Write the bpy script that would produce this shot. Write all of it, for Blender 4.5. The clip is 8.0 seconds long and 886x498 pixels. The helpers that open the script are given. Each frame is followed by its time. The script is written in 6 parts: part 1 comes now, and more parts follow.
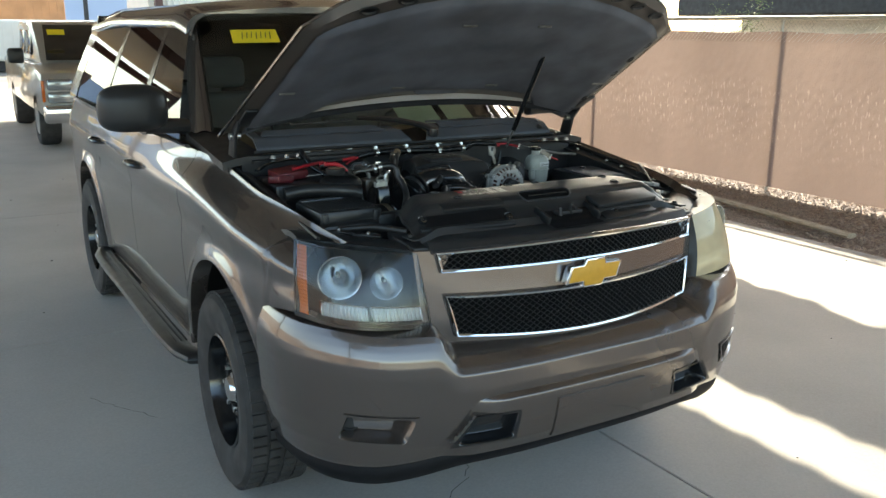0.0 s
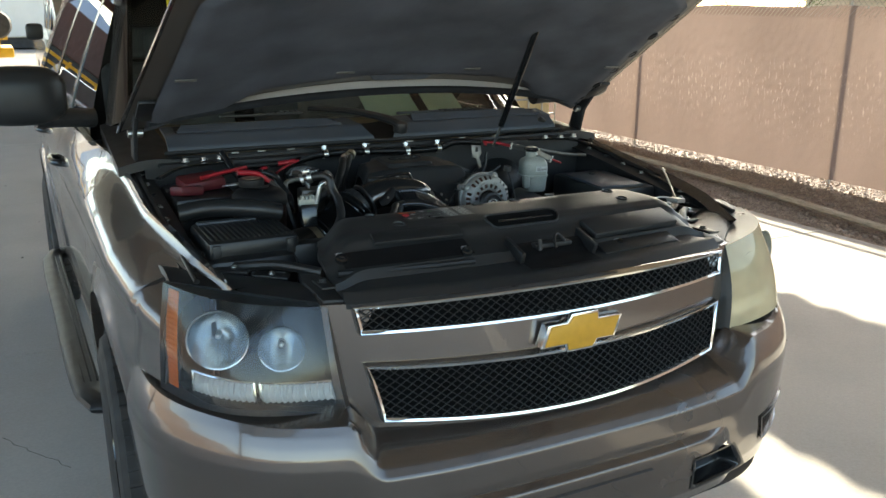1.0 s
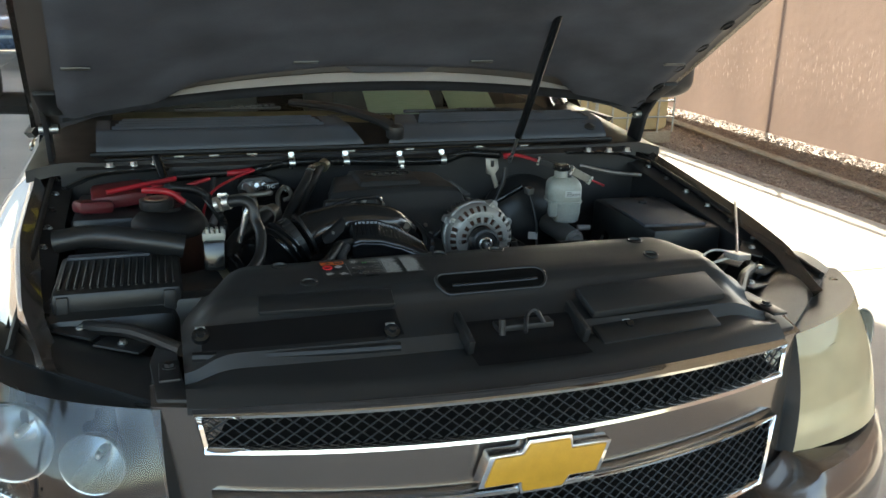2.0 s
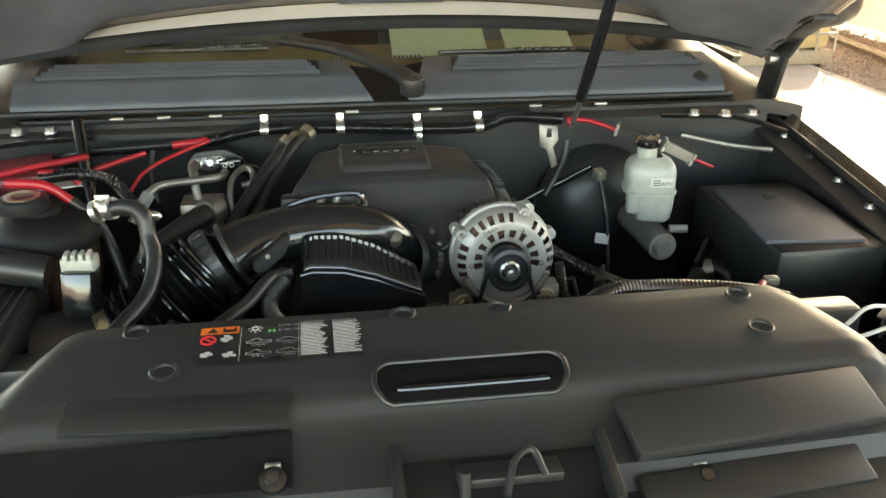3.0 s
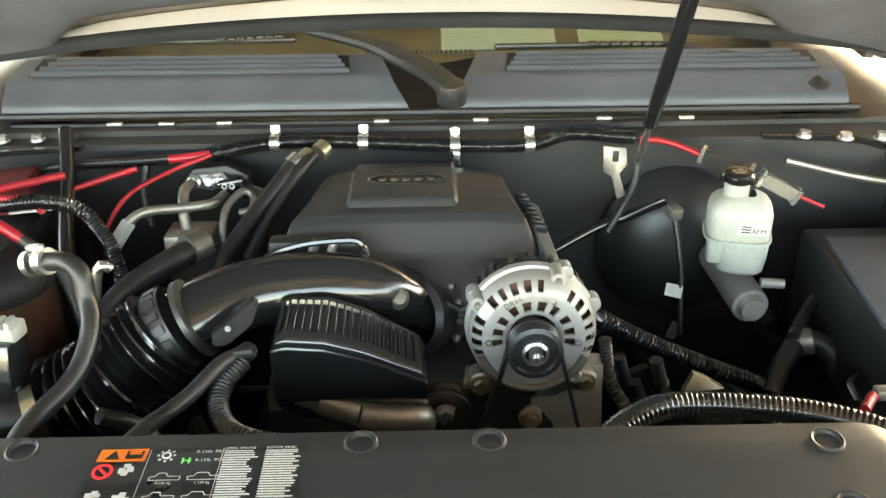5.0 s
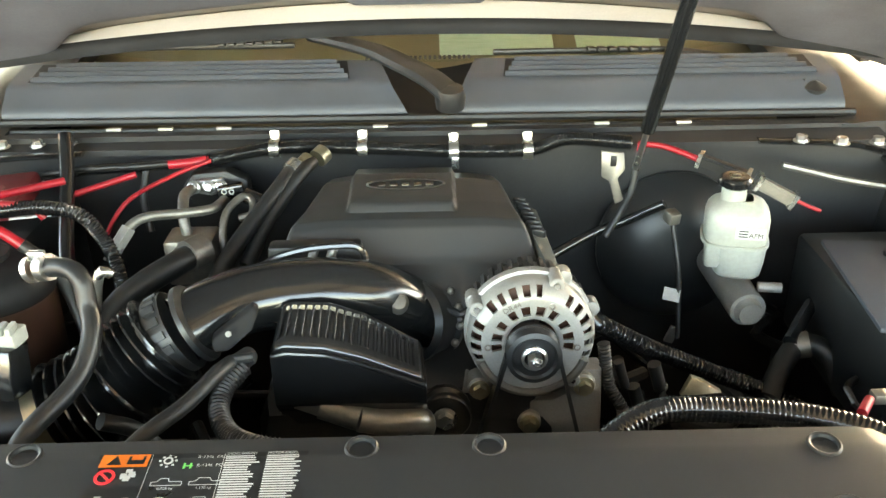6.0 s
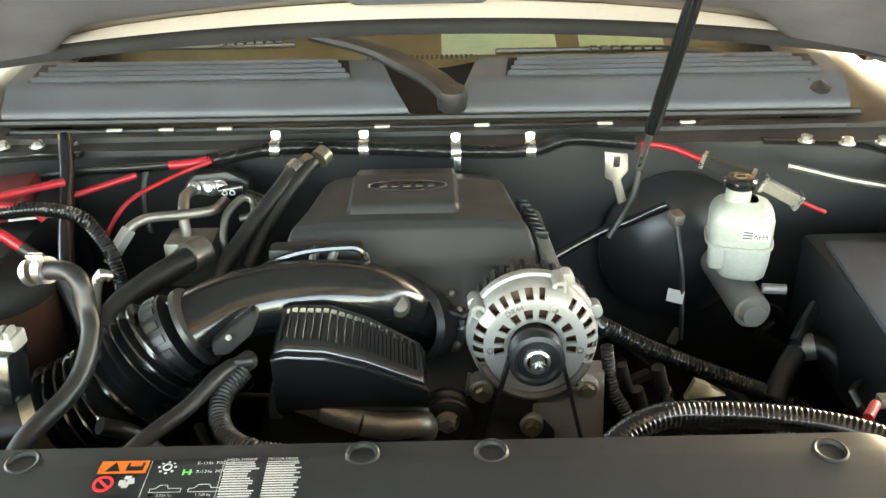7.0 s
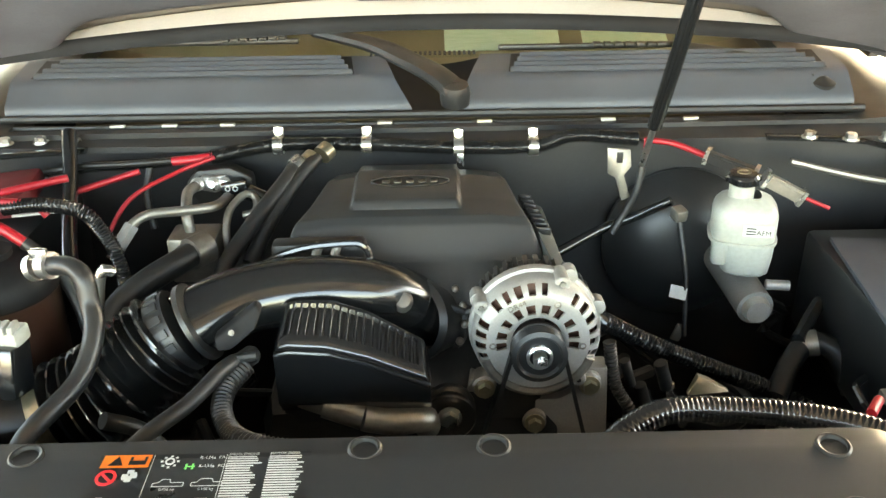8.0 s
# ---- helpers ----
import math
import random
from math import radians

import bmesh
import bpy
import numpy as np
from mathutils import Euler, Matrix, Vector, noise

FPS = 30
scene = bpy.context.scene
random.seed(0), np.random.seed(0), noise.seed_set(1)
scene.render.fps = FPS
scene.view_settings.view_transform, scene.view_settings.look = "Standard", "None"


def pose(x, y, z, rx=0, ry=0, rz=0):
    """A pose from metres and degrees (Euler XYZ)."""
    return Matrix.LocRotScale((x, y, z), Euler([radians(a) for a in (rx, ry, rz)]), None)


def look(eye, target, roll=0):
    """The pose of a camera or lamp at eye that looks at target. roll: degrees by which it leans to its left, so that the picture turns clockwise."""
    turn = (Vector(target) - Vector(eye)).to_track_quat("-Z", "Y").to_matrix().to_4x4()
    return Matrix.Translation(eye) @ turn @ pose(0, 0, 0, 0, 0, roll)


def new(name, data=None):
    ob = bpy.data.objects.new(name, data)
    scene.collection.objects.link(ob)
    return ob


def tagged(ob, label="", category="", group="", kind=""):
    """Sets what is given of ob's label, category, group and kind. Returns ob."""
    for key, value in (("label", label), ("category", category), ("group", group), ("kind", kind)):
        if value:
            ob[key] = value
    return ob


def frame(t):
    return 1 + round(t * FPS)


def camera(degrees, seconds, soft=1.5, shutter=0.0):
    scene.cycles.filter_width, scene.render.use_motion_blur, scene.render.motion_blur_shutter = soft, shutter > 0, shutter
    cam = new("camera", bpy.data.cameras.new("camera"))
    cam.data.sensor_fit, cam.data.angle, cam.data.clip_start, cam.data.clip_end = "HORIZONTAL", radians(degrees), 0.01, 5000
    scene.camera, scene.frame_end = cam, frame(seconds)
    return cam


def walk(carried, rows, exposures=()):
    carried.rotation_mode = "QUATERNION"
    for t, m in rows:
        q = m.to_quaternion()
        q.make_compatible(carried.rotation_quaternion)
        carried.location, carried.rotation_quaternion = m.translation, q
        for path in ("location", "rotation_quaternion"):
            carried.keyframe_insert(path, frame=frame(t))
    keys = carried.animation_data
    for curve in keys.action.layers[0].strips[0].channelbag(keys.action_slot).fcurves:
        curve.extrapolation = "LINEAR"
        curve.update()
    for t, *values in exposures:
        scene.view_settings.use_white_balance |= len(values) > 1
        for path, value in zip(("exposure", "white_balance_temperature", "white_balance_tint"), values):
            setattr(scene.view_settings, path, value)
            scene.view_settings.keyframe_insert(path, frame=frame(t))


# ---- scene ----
cam = camera(54.1, 8.0)
PATH = [
    (0, (-1.877, -2.291, 1.779), (-0.889, -0.624, 1.286), 0.4),
    (0.5, (-1.521, -2.048, 1.775), (-0.572, -0.364, 1.261), 0.1),
    (1, (-1.21, -1.738, 1.75), (-0.332, -0.025, 1.208), 0.4),
    (1.5, (-0.893, -1.481, 1.764), (-0.107, 0.267, 1.195), 0.7),
    (2, (-0.566, -1.271, 1.755), (0.03, 0.54, 1.151), 1.5),
    (2.2, (-0.476, -1.168, 1.741), (0.046, 0.657, 1.109), 1.9),
    (3.3, (-0.041, -0.485, 1.724), (0.127, 1.325, 0.889), 0.4),
    (3.5, (0.014, -0.415, 1.743), (0.101, 1.396, 0.899), 1.1),
    (4, (0.044, -0.351, 1.755), (0.018, 1.444, 0.874), -0.6),
    (4.5, (0.032, -0.337, 1.752), (0.025, 1.445, 0.844), -0.9),
    (6, (0.025, -0.342, 1.758), (0.036, 1.444, 0.858), -1.0),
    (6.5, (0.025, -0.337, 1.76), (0.032, 1.448, 0.859), -1.1),
    (7, (0.026, -0.331, 1.76), (0.031, 1.452, 0.854), -1.1),
    (7.5, (0.027, -0.335, 1.758), (0.026, 1.448, 0.851), -1.2),
    (8, (0.027, -0.332, 1.757), (0.024, 1.449, 0.847), -1.2),
]
walk(cam, [(t, look(eye, target, roll)) for t, eye, target, roll in PATH],
     exposures=[(0, 2.2, 7100, 3), (1.0, 2.2, 7100, 3), (2.2, 2.6, 7400, 4), (3.3, 4.25, 9700, 7), (4.0, 4.5, 9700, 7), (6, 4.75, 9700, 7), (8, 4.75, 9700, 7)])

# ---------- light ----------
world = bpy.data.worlds.new("world")
scene.world = world
world.use_nodes = True
wn = world.node_tree.nodes
sky = wn.new("ShaderNodeTexSky")
sky.sky_type = "NISHITA"
sky.sun_disc = False
SUN_EL, SUN_AZ = radians(30.5), radians(35.6)      # azimuth from +y towards +x
sky.sun_elevation, sky.sun_rotation = SUN_EL, SUN_AZ
sky.dust_density = 1.5
wn["Background"].inputs["Strength"].default_value = 0.15
world.node_tree.links.new(sky.outputs[0], wn["Background"].inputs["Color"])
sun = new("sun", bpy.data.lights.new("sun", "SUN"))
sun.data.energy, sun.data.angle, sun.data.color = 3.2, radians(0.5), (1.0, 0.93, 0.82)
SUN_FROM = Vector((math.sin(SUN_AZ) * math.cos(SUN_EL), math.cos(SUN_AZ) * math.cos(SUN_EL), math.sin(SUN_EL)))
sun.matrix_world = look(SUN_FROM * 30, (0, 0, 0))


# ---------- materials ----------
def mat(name, col, rough=0.5, metal=0.0, var=0.15, scale=8.0, bump=0.0, bscale=200.0, col2=None, coat=0.0, fine=0.08,
        fscale=None, spec=0.5, stretch=None, rvar=0.1):
    """A surface with large stains, fine grain and relief."""
    m = bpy.data.materials.new(name)
    m.use_nodes = True
    nt = m.node_tree
    b = nt.nodes["Principled BSDF"]
    tc = nt.nodes.new("ShaderNodeTexCoord")
    src = tc.outputs["Object"]
    if stretch:
        mp = nt.nodes.new("ShaderNodeMapping")
        mp.inputs["Scale"].default_value = stretch
        nt.links.new(src, mp.inputs[0])
        src = mp.outputs[0]
    n1 = nt.nodes.new("ShaderNodeTexNoise")
    n1.inputs["Scale"].default_value, n1.inputs["Detail"].default_value = scale, 5
    n2 = nt.nodes.new("ShaderNodeTexNoise")
    n2.inputs["Scale"].default_value, n2.inputs["Detail"].default_value = fscale or bscale, 3
    for n in (n1, n2):
        nt.links.new(src, n.inputs["Vector"])
    c2 = col2 or tuple(c * (1 - 2 * var) for c in col)
    r = nt.nodes.new("ShaderNodeMapRange")
    r.inputs[1].default_value, r.inputs[2].default_value = 0.3, 0.7
    nt.links.new(n1.outputs["Fac"], r.inputs[0])
    mx = nt.nodes.new("ShaderNodeMix")
    mx.data_type = "RGBA"
    mx.inputs[6].default_value, mx.inputs[7].default_value = (*col, 1), (*c2, 1)
    nt.links.new(r.outputs[0], mx.inputs[0])
    hs = nt.nodes.new("ShaderNodeHueSaturation")
    nt.links.new(mx.outputs[2], hs.inputs["Color"])
    vr = nt.nodes.new("ShaderNodeMapRange")
    vr.inputs[1].default_value, vr.inputs[2].default_value = 0.25, 0.75
    vr.inputs[3].default_value, vr.inputs[4].default_value = 1 - fine, 1 + fine
    nt.links.new(n2.outputs["Fac"], vr.inputs[0])
    nt.links.new(vr.outputs[0], hs.inputs["Value"])
    nt.links.new(hs.outputs[0], b.inputs["Base Color"])
    rr = nt.nodes.new("ShaderNodeMapRange")
    rr.inputs[3].default_value, rr.inputs[4].default_value = max(0.02, rough - rvar), min(1, rough + rvar)
    nt.links.new(n1.outputs["Fac"], rr.inputs[0])
    nt.links.new(rr.outputs[0], b.inputs["Roughness"])
    b.inputs["Metallic"].default_value = metal
    b.inputs["Specular IOR Level"].default_value = spec
    b.inputs["Coat Weight"].default_value = coat
    b.inputs["Coat Roughness"].default_value = 0.04
    if bump:
        bp = nt.nodes.new("ShaderNodeBump")
        bp.inputs["Strength"].default_value, bp.inputs["Distance"].default_value = bump, 0.12 / bscale
        nb = nt.nodes.new("ShaderNodeTexNoise")
        nb.inputs["Scale"].default_value, nb.inputs["Detail"].default_value = bscale, 4
        nt.links.new(src, nb.inputs["Vector"])
        nt.links.new(nb.outputs["Fac"], bp.inputs["Height"])
        nt.links.new(bp.outputs[0], b.inputs["Normal"])
    return m


def glass(name, tint, gloss=1.5, haze=0.0, hazecol=(0.8, 0.8, 0.75), patch=9.0):
    """Thin pane: clear, with a Fresnel gloss."""
    m = bpy.data.materials.new(name)
    m.use_nodes = True
    nt = m.node_tree
    out = nt.nodes["Material Output"]
    nt.nodes.remove(nt.nodes["Principled BSDF"])
    tr = nt.nodes.new("ShaderNodeBsdfTransparent")
    tr.inputs[0].default_value = (*tint, 1)
    gl = nt.nodes.new("ShaderNodeBsdfGlossy")
    gl.inputs["Roughness"].default_value = 0.01
    fr = nt.nodes.new("ShaderNodeFresnel")
    fr.inputs[0].default_value = gloss
    mx = nt.nodes.new("ShaderNodeMixShader")
    nt.links.new(fr.outputs[0], mx.inputs[0])
    last = tr.outputs[0]
    if haze:
        df = nt.nodes.new("ShaderNodeBsdfDiffuse")
        df.inputs[0].default_value = (*hazecol, 1)
        hz = nt.nodes.new("ShaderNodeMixShader")
        nz = nt.nodes.new("ShaderNodeTexNoise")
        nz.inputs["Scale"].default_value = patch
        mr = nt.nodes.new("ShaderNodeMapRange")
        mr.inputs[3].default_value, mr.inputs[4].default_value = haze * 0.7, haze * 1.3
        nt.links.new(nz.outputs["Fac"], mr.inputs[0])
        nt.links.new(mr.outputs[0], hz.inputs[0])
        nt.links.new(last, hz.inputs[1])
        nt.links.new(df.outputs[0], hz.inputs[2])
        last = hz.outputs[0]
    nt.links.new(last, mx.inputs[1])
    nt.links.new(gl.outputs[0], mx.inputs[2])
    nt.links.new(mx.outputs[0], out.inputs[0])
    return m


PAINT = mat("paint", (0.138, 0.114, 0.100), 0.26, 0.7, 0.04, 1.5, 0.05, 900, coat=1.0, fine=0.10, rvar=0.04)
BLACK = mat("black_plastic", (0.016, 0.017, 0.018), 0.38, 0, 0.2, 14, 0.25, 700)
COVERBLACK = mat("grained_black_plastic", (0.025, 0.026, 0.027), 0.40, 0, 0.12, 6, 0.5, 1100, spec=0.4)
# matt black parts; also painted shade between louvres and on the radiator cover
VALANCE = mat("matt_black_and_shade", (0.008, 0.008, 0.009), 0.6, 0, 0.2, 12, 0.2, 300, spec=0.2)
# near-black that stands in for shade inside openings and recesses
SHADEBLACK = mat("shade_black", (0.004, 0.004, 0.004), 0.9, 0, 0.1, 10, spec=0.1)
GLOSSBLACK = mat("gloss_black_plastic", (0.012, 0.013, 0.014), 0.15, 0, 0.2, 10, 0.08, 500, spec=0.75)
COWL = mat("cowl_plastic", (0.060, 0.068, 0.082), 0.5, 0, 0.12, 7, 0.3, 900)
RUBBER = mat("rubber", (0.012, 0.012, 0.012), 0.46, 0, 0.25, 20, 0.3, 300)
TYRE = mat("tyre_rubber", (0.045, 0.043, 0.041), 0.75, 0, 0.25, 12, 0.4, 200)
DARKMETAL = mat("dark_steel", (0.035, 0.036, 0.038), 0.45, 0.3, 0.3, 9, 0.2, 200)
BAY = mat("bay_paint", (0.036, 0.036, 0.038), 0.5, 0.3, 0.25, 5, 0.15, 200)
ALU = mat("cast_aluminium", (0.32, 0.315, 0.30), 0.42, 0.40, 0.06, 18, 0.5, 400)
STEEL = mat("zinc_steel", (0.62, 0.62, 0.60), 0.28, 0.95, 0.12, 25, 0.1, 300)
DULLALU = mat("dull_aluminium", (0.30, 0.28, 0.25), 0.45, 0.8, 0.25, 14, 0.3, 200)
GREYCAST = mat("painted_grey_bracket", (0.095, 0.10, 0.092), 0.5, 0.2, 0.12, 14, 0.3, 300)
BRASS = mat("yellow_zinc", (0.46, 0.42, 0.31), 0.35, 0.9, 0.2, 20)
CHROME = mat("chrome", (0.78, 0.79, 0.80), 0.08, 1.0, 0.04, 6, rvar=0.03)
GOLD = mat("gold_emblem", (0.62, 0.33, 0.035), 0.42, 0.15, 0.06, 40, 0.35, 900)
RED = mat("red_sleeve", (0.36, 0.008, 0.018), 0.4, 0, 0.12, 20)
WHITEPLASTIC = mat("milky_plastic", (0.34, 0.345, 0.30), 0.38, 0, 0.10, 9, 0.1, 150, col2=(0.27, 0.29, 0.28))
# hood paint made pale: the light its rear lip catches is painted in
LITLIP = mat("lit_hood_lip", (0.50, 0.45, 0.405), 0.38, 0.35, 0.06, 3, 0.1, 600)
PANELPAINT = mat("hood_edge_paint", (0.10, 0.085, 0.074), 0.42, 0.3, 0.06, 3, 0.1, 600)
REDCOVER = mat("faded_red_plastic", (0.13, 0.010, 0.014), 0.5, 0, 0.15, 15)
FLUID = mat("brown_reservoir", (0.055, 0.026, 0.018), 0.35, 0, 0.2, 9)
LABELBLACK = mat("label_black", (0.012, 0.012, 0.012), 0.3, 0, 0.1, 20)
LABELORANGE = mat("label_orange", (0.80, 0.17, 0.02), 0.4, 0, 0.05, 20)
LABELWHITE = mat("label_white", (0.50, 0.50, 0.48), 0.45, 0, 0.05, 20)
LABELGREEN = mat("label_green", (0.12, 0.55, 0.12), 0.45, 0, 0.05, 20)
LABELRED = mat("label_red", (0.70, 0.03, 0.04), 0.45, 0, 0.05, 20)
COPPER = mat("copper_winding", (0.10, 0.045, 0.03), 0.5, 0.5, 0.2, 40)
AMBER = mat("amber_lens", (0.62, 0.13, 0.015), 0.18, 0, 0.1, 30, 0.2, 300)
LAMPDARK = mat("lamp_housing", (0.02, 0.024, 0.026), 0.3, 0.1, 0.1, 10)
SIGNAL = mat("signal_reflector", (0.85, 0.87, 0.87), 0.25, 0.3, 0.05, 12, rvar=0.05)
REFLECT = mat("lamp_reflector", (0.46, 0.50, 0.53), 0.20, 0.8, 0.05, 12, 0.3, 60, rvar=0.05)
LINER = mat("hood_liner", (0.115, 0.119, 0.138), 0.75, 0, 0.25, 5, 0.6, 260)
TAN = mat("tan_interior", (0.30, 0.24, 0.155), 0.7, 0, 0.1, 6, 0.2, 300)
GREYSEAT = mat("seat_cloth", (0.16, 0.15, 0.14), 0.85, 0, 0.15, 12, 0.3, 300)
GREENPAPER = mat("green_paper", (0.84, 0.92, 0.82), 0.6, 0, 0.06, 30, col2=(0.66, 0.80, 0.64), stretch=(1, 9, 9))
YELLOWPAPER = mat("yellow_paper", (0.85, 0.66, 0.03), 0.7, 0, 0.05, 20)
CLEARGLASS = glass("windshield_glass", (0.76, 0.85, 0.78), 1.5)
DARKGLASS = glass("privacy_glass", (0.10, 0.11, 0.11), 1.7)
LENS = glass("headlamp_lens", (0.95, 0.96, 0.96), 1.55, 0.018, (0.75, 0.8, 0.82))
# yellowed plastic, with the warm light glowing in this lamp painted into its haze
GLOWLENS = glass("yellowed_glow_lens", (0.90, 0.80, 0.60), 1.5, 0.50, (0.98, 0.80, 0.50), 2.5)
CONCRETE = mat("concrete", (0.47, 0.435, 0.385), 0.78, 0, 0.09, 0.9, 0.35, 60, fine=0.07, fscale=90)
DIRT = mat("dirt", (0.30, 0.24, 0.18), 0.9, 0, 0.15, 0.5, 0.5, 20)
GRAVEL = mat("gravel", (0.34, 0.25, 0.19), 0.85, 0, 0.35, 30, 0.4, 80, col2=(0.20, 0.15, 0.12), fine=0.25)
TIMBER = mat("weathered_timber", (0.50, 0.42, 0.31), 0.8, 0, 0.2, 6, 0.5, 60, stretch=(12, 1, 12))
FABRIC = mat("fence_screen", (0.255, 0.190, 0.160), 0.85, 0, 0.10, 0.5, 1.0, 26, fine=0.12, fscale=120, stretch=(1, 2.4, 1))
def backlit(m, amount):
    """Lets daylight glow through a thin woven sheet."""
    nt = m.node_tree
    b = nt.nodes["Principled BSDF"]
    tl = nt.nodes.new("ShaderNodeBsdfTranslucent")
    mx = nt.nodes.new("ShaderNodeMixShader")
    mx.inputs[0].default_value = amount
    nt.links.new(b.inputs["Base Color"].links[0].from_socket, tl.inputs["Color"])
    nt.links.new(b.outputs[0], mx.inputs[1])
    nt.links.new(tl.outputs[0], mx.inputs[2])
    nt.links.new(mx.outputs[0], nt.nodes["Material Output"].inputs[0])


def crumple_highlights(m, col):
    """Paints highlights on crumples as paler short dashes across the middle of the woven screen."""
    nt = m.node_tree
    b = nt.nodes["Principled BSDF"]
    old = b.inputs["Base Color"].links[0].from_socket
    tc = nt.nodes.new("ShaderNodeTexCoord")
    mp = nt.nodes.new("ShaderNodeMapping")
    mp.inputs["Scale"].default_value = (1, 26, 9)
    mp.inputs["Rotation"].default_value = (0.25, 0, 0)
    nt.links.new(tc.outputs["Object"], mp.inputs[0])
    nz = nt.nodes.new("ShaderNodeTexNoise")
    nz.inputs["Scale"].default_value, nz.inputs["Detail"].default_value = 1.3, 3
    nt.links.new(mp.outputs[0], nz.inputs["Vector"])
    big = nt.nodes.new("ShaderNodeTexNoise")
    big.inputs["Scale"].default_value = 1.6
    nt.links.new(tc.outputs["Object"], big.inputs["Vector"])
    lim = nt.nodes.new("ShaderNodeMapRange")
    lim.inputs[1].default_value, lim.inputs[2].default_value = 0.57, 0.72
    nt.links.new(nz.outputs["Fac"], lim.inputs[0])
    sep = nt.nodes.new("ShaderNodeSeparateXYZ")
    nt.links.new(tc.outputs["Object"], sep.inputs[0])
    band = nt.nodes.new("ShaderNodeMapRange")
    band.interpolation_type = "SMOOTHSTEP"
    band.inputs[1].default_value, band.inputs[2].default_value = 0.25, 0.75
    nt.links.new(sep.outputs["Z"], band.inputs[0])
    top = nt.nodes.new("ShaderNodeMapRange")
    top.interpolation_type = "SMOOTHSTEP"
    top.inputs[1].default_value, top.inputs[2].default_value = 1.35, 1.05
    nt.links.new(sep.outputs["Z"], top.inputs[0])
    val = lim.outputs[0]
    for k in (band.outputs[0], top.outputs[0], big.outputs["Fac"]):
        mu = nt.nodes.new("ShaderNodeMath")
        mu.operation = "MULTIPLY"
        nt.links.new(val, mu.inputs[0])
        nt.links.new(k, mu.inputs[1])
        val = mu.outputs[0]
    mx = nt.nodes.new("ShaderNodeMix")
    mx.data_type = "RGBA"
    nt.links.new(val, mx.inputs[0])
    nt.links.new(old, mx.inputs[6])
    mx.inputs[7].default_value = (*col, 1)
    nt.links.new(mx.outputs[2], b.inputs["Base Color"])


crumple_highlights(FABRIC, (0.50, 0.40, 0.34))
backlit(FABRIC, 0.45)
GALV = mat("galvanised", (0.55, 0.53, 0.48), 0.5, 0.6, 0.15, 10)
ROOFTAN = mat("canopy_sheet", (0.50, 0.43, 0.34), 0.6, 0, 0.06, 2, 0.1, 40)
BROWNSTEEL = mat("brown_steel", (0.10, 0.045, 0.035), 0.6, 0, 0.15, 4)
WALLWHITE = mat("cream_siding", (0.72, 0.67, 0.58), 0.6, 0, 0.06, 1)
SANDWALL = mat("sand_wall", (0.30, 0.23, 0.19), 0.8, 0, 0.15, 0.6, 0.3, 30)
YELLOW = mat("machine_yellow", (0.75, 0.42, 0.02), 0.4, 0, 0.12, 4)
SILVER = mat("silver_paint", (0.40, 0.38, 0.34), 0.32, 0.5, 0.04, 2, coat=0.8)
ORANGEBOX = mat("container_orange", (0.62, 0.30, 0.13), 0.6, 0, 0.1, 2)
TOTE = mat("cream_tank", (0.66, 0.52, 0.28), 0.5, 0, 0.1, 4)
BLUECAR = mat("blue_paint", (0.05, 0.09, 0.16), 0.3, 0.4, 0.05, 3, coat=1)
# the pale blue is distance haze, put into the hills' colour
FARHILL = mat("hazed_far_hills", (0.42, 0.46, 0.54), 0.95, 0, 0.08, 0.01)
LEAF = mat("leaves", (0.10, 0.16, 0.03), 0.6, 0, 0.3, 20, col2=(0.20, 0.22, 0.03))
BARK = mat("bark", (0.16, 0.11, 0.07), 0.9, 0, 0.2, 12, 0.6, 60)

# ---------- building helpers ----------
ORG = {}


def thing(name, at, label, category, group="", kind=""):
    ob = new(name)
    ob.location = at
    ORG[ob] = Vector(at)
    return tagged(ob, label, category, group, kind)


def part(name, bm, material, parent=None, label="", smooth=True, angle=35):
    """Links bm, in world metres, as one mesh under parent."""
    o = ORG.get(parent, Vector((0, 0, 0)))
    bmesh.ops.recalc_face_normals(bm, faces=bm.faces[:])
    bmesh.ops.translate(bm, verts=bm.verts[:], vec=-o)
    if smooth:
        for f in bm.faces:
            f.smooth = True
        lim = radians(angle)
        for e in bm.edges:
            if len(e.link_faces) == 2 and e.calc_face_angle(0) > lim:
                e.smooth = False
    me = bpy.data.meshes.new(name)
    bm.to_mesh(me)
    bm.free()
    for mm in material if isinstance(material, (list, tuple)) else [material]:
        me.materials.append(mm)
    ob = new(name, me)
    if parent is not None:
        ob.parent = parent
    ORG[ob] = o
    if label:
        tagged(ob, label)
    return ob


def solo(name, bm, material, at, label, category, group="", kind="", **kw):
    """A top-level thing that is one mesh with its origin at `at`."""
    o = Vector(at)
    bmesh.ops.translate(bm, verts=bm.verts[:], vec=-o)
    ob = part(name, bm, material, None, **kw)
    ob.location = o
    ORG[ob] = o
    return tagged(ob, label, category, group, kind)


def B():
    return bmesh.new()


def box(bm, c, s, rot=(0, 0, 0), bev=0.0, seg=2):
    m = pose(*c, *rot)
    r = bmesh.ops.create_cube(bm, size=1, matrix=m @ Matrix.Diagonal((*s, 1)))
    if bev:
        es = list({e for v in r["verts"] for e in v.link_edges})
        bmesh.ops.bevel(bm, geom=es, offset=min(bev, min(s) * 0.49), segments=seg, affect="EDGES", profile=0.5)
    return bm


def cyl(bm, p, q, r0, r1=None, n=20, caps=True):
    p, q = Vector(p), Vector(q)
    d = q - p
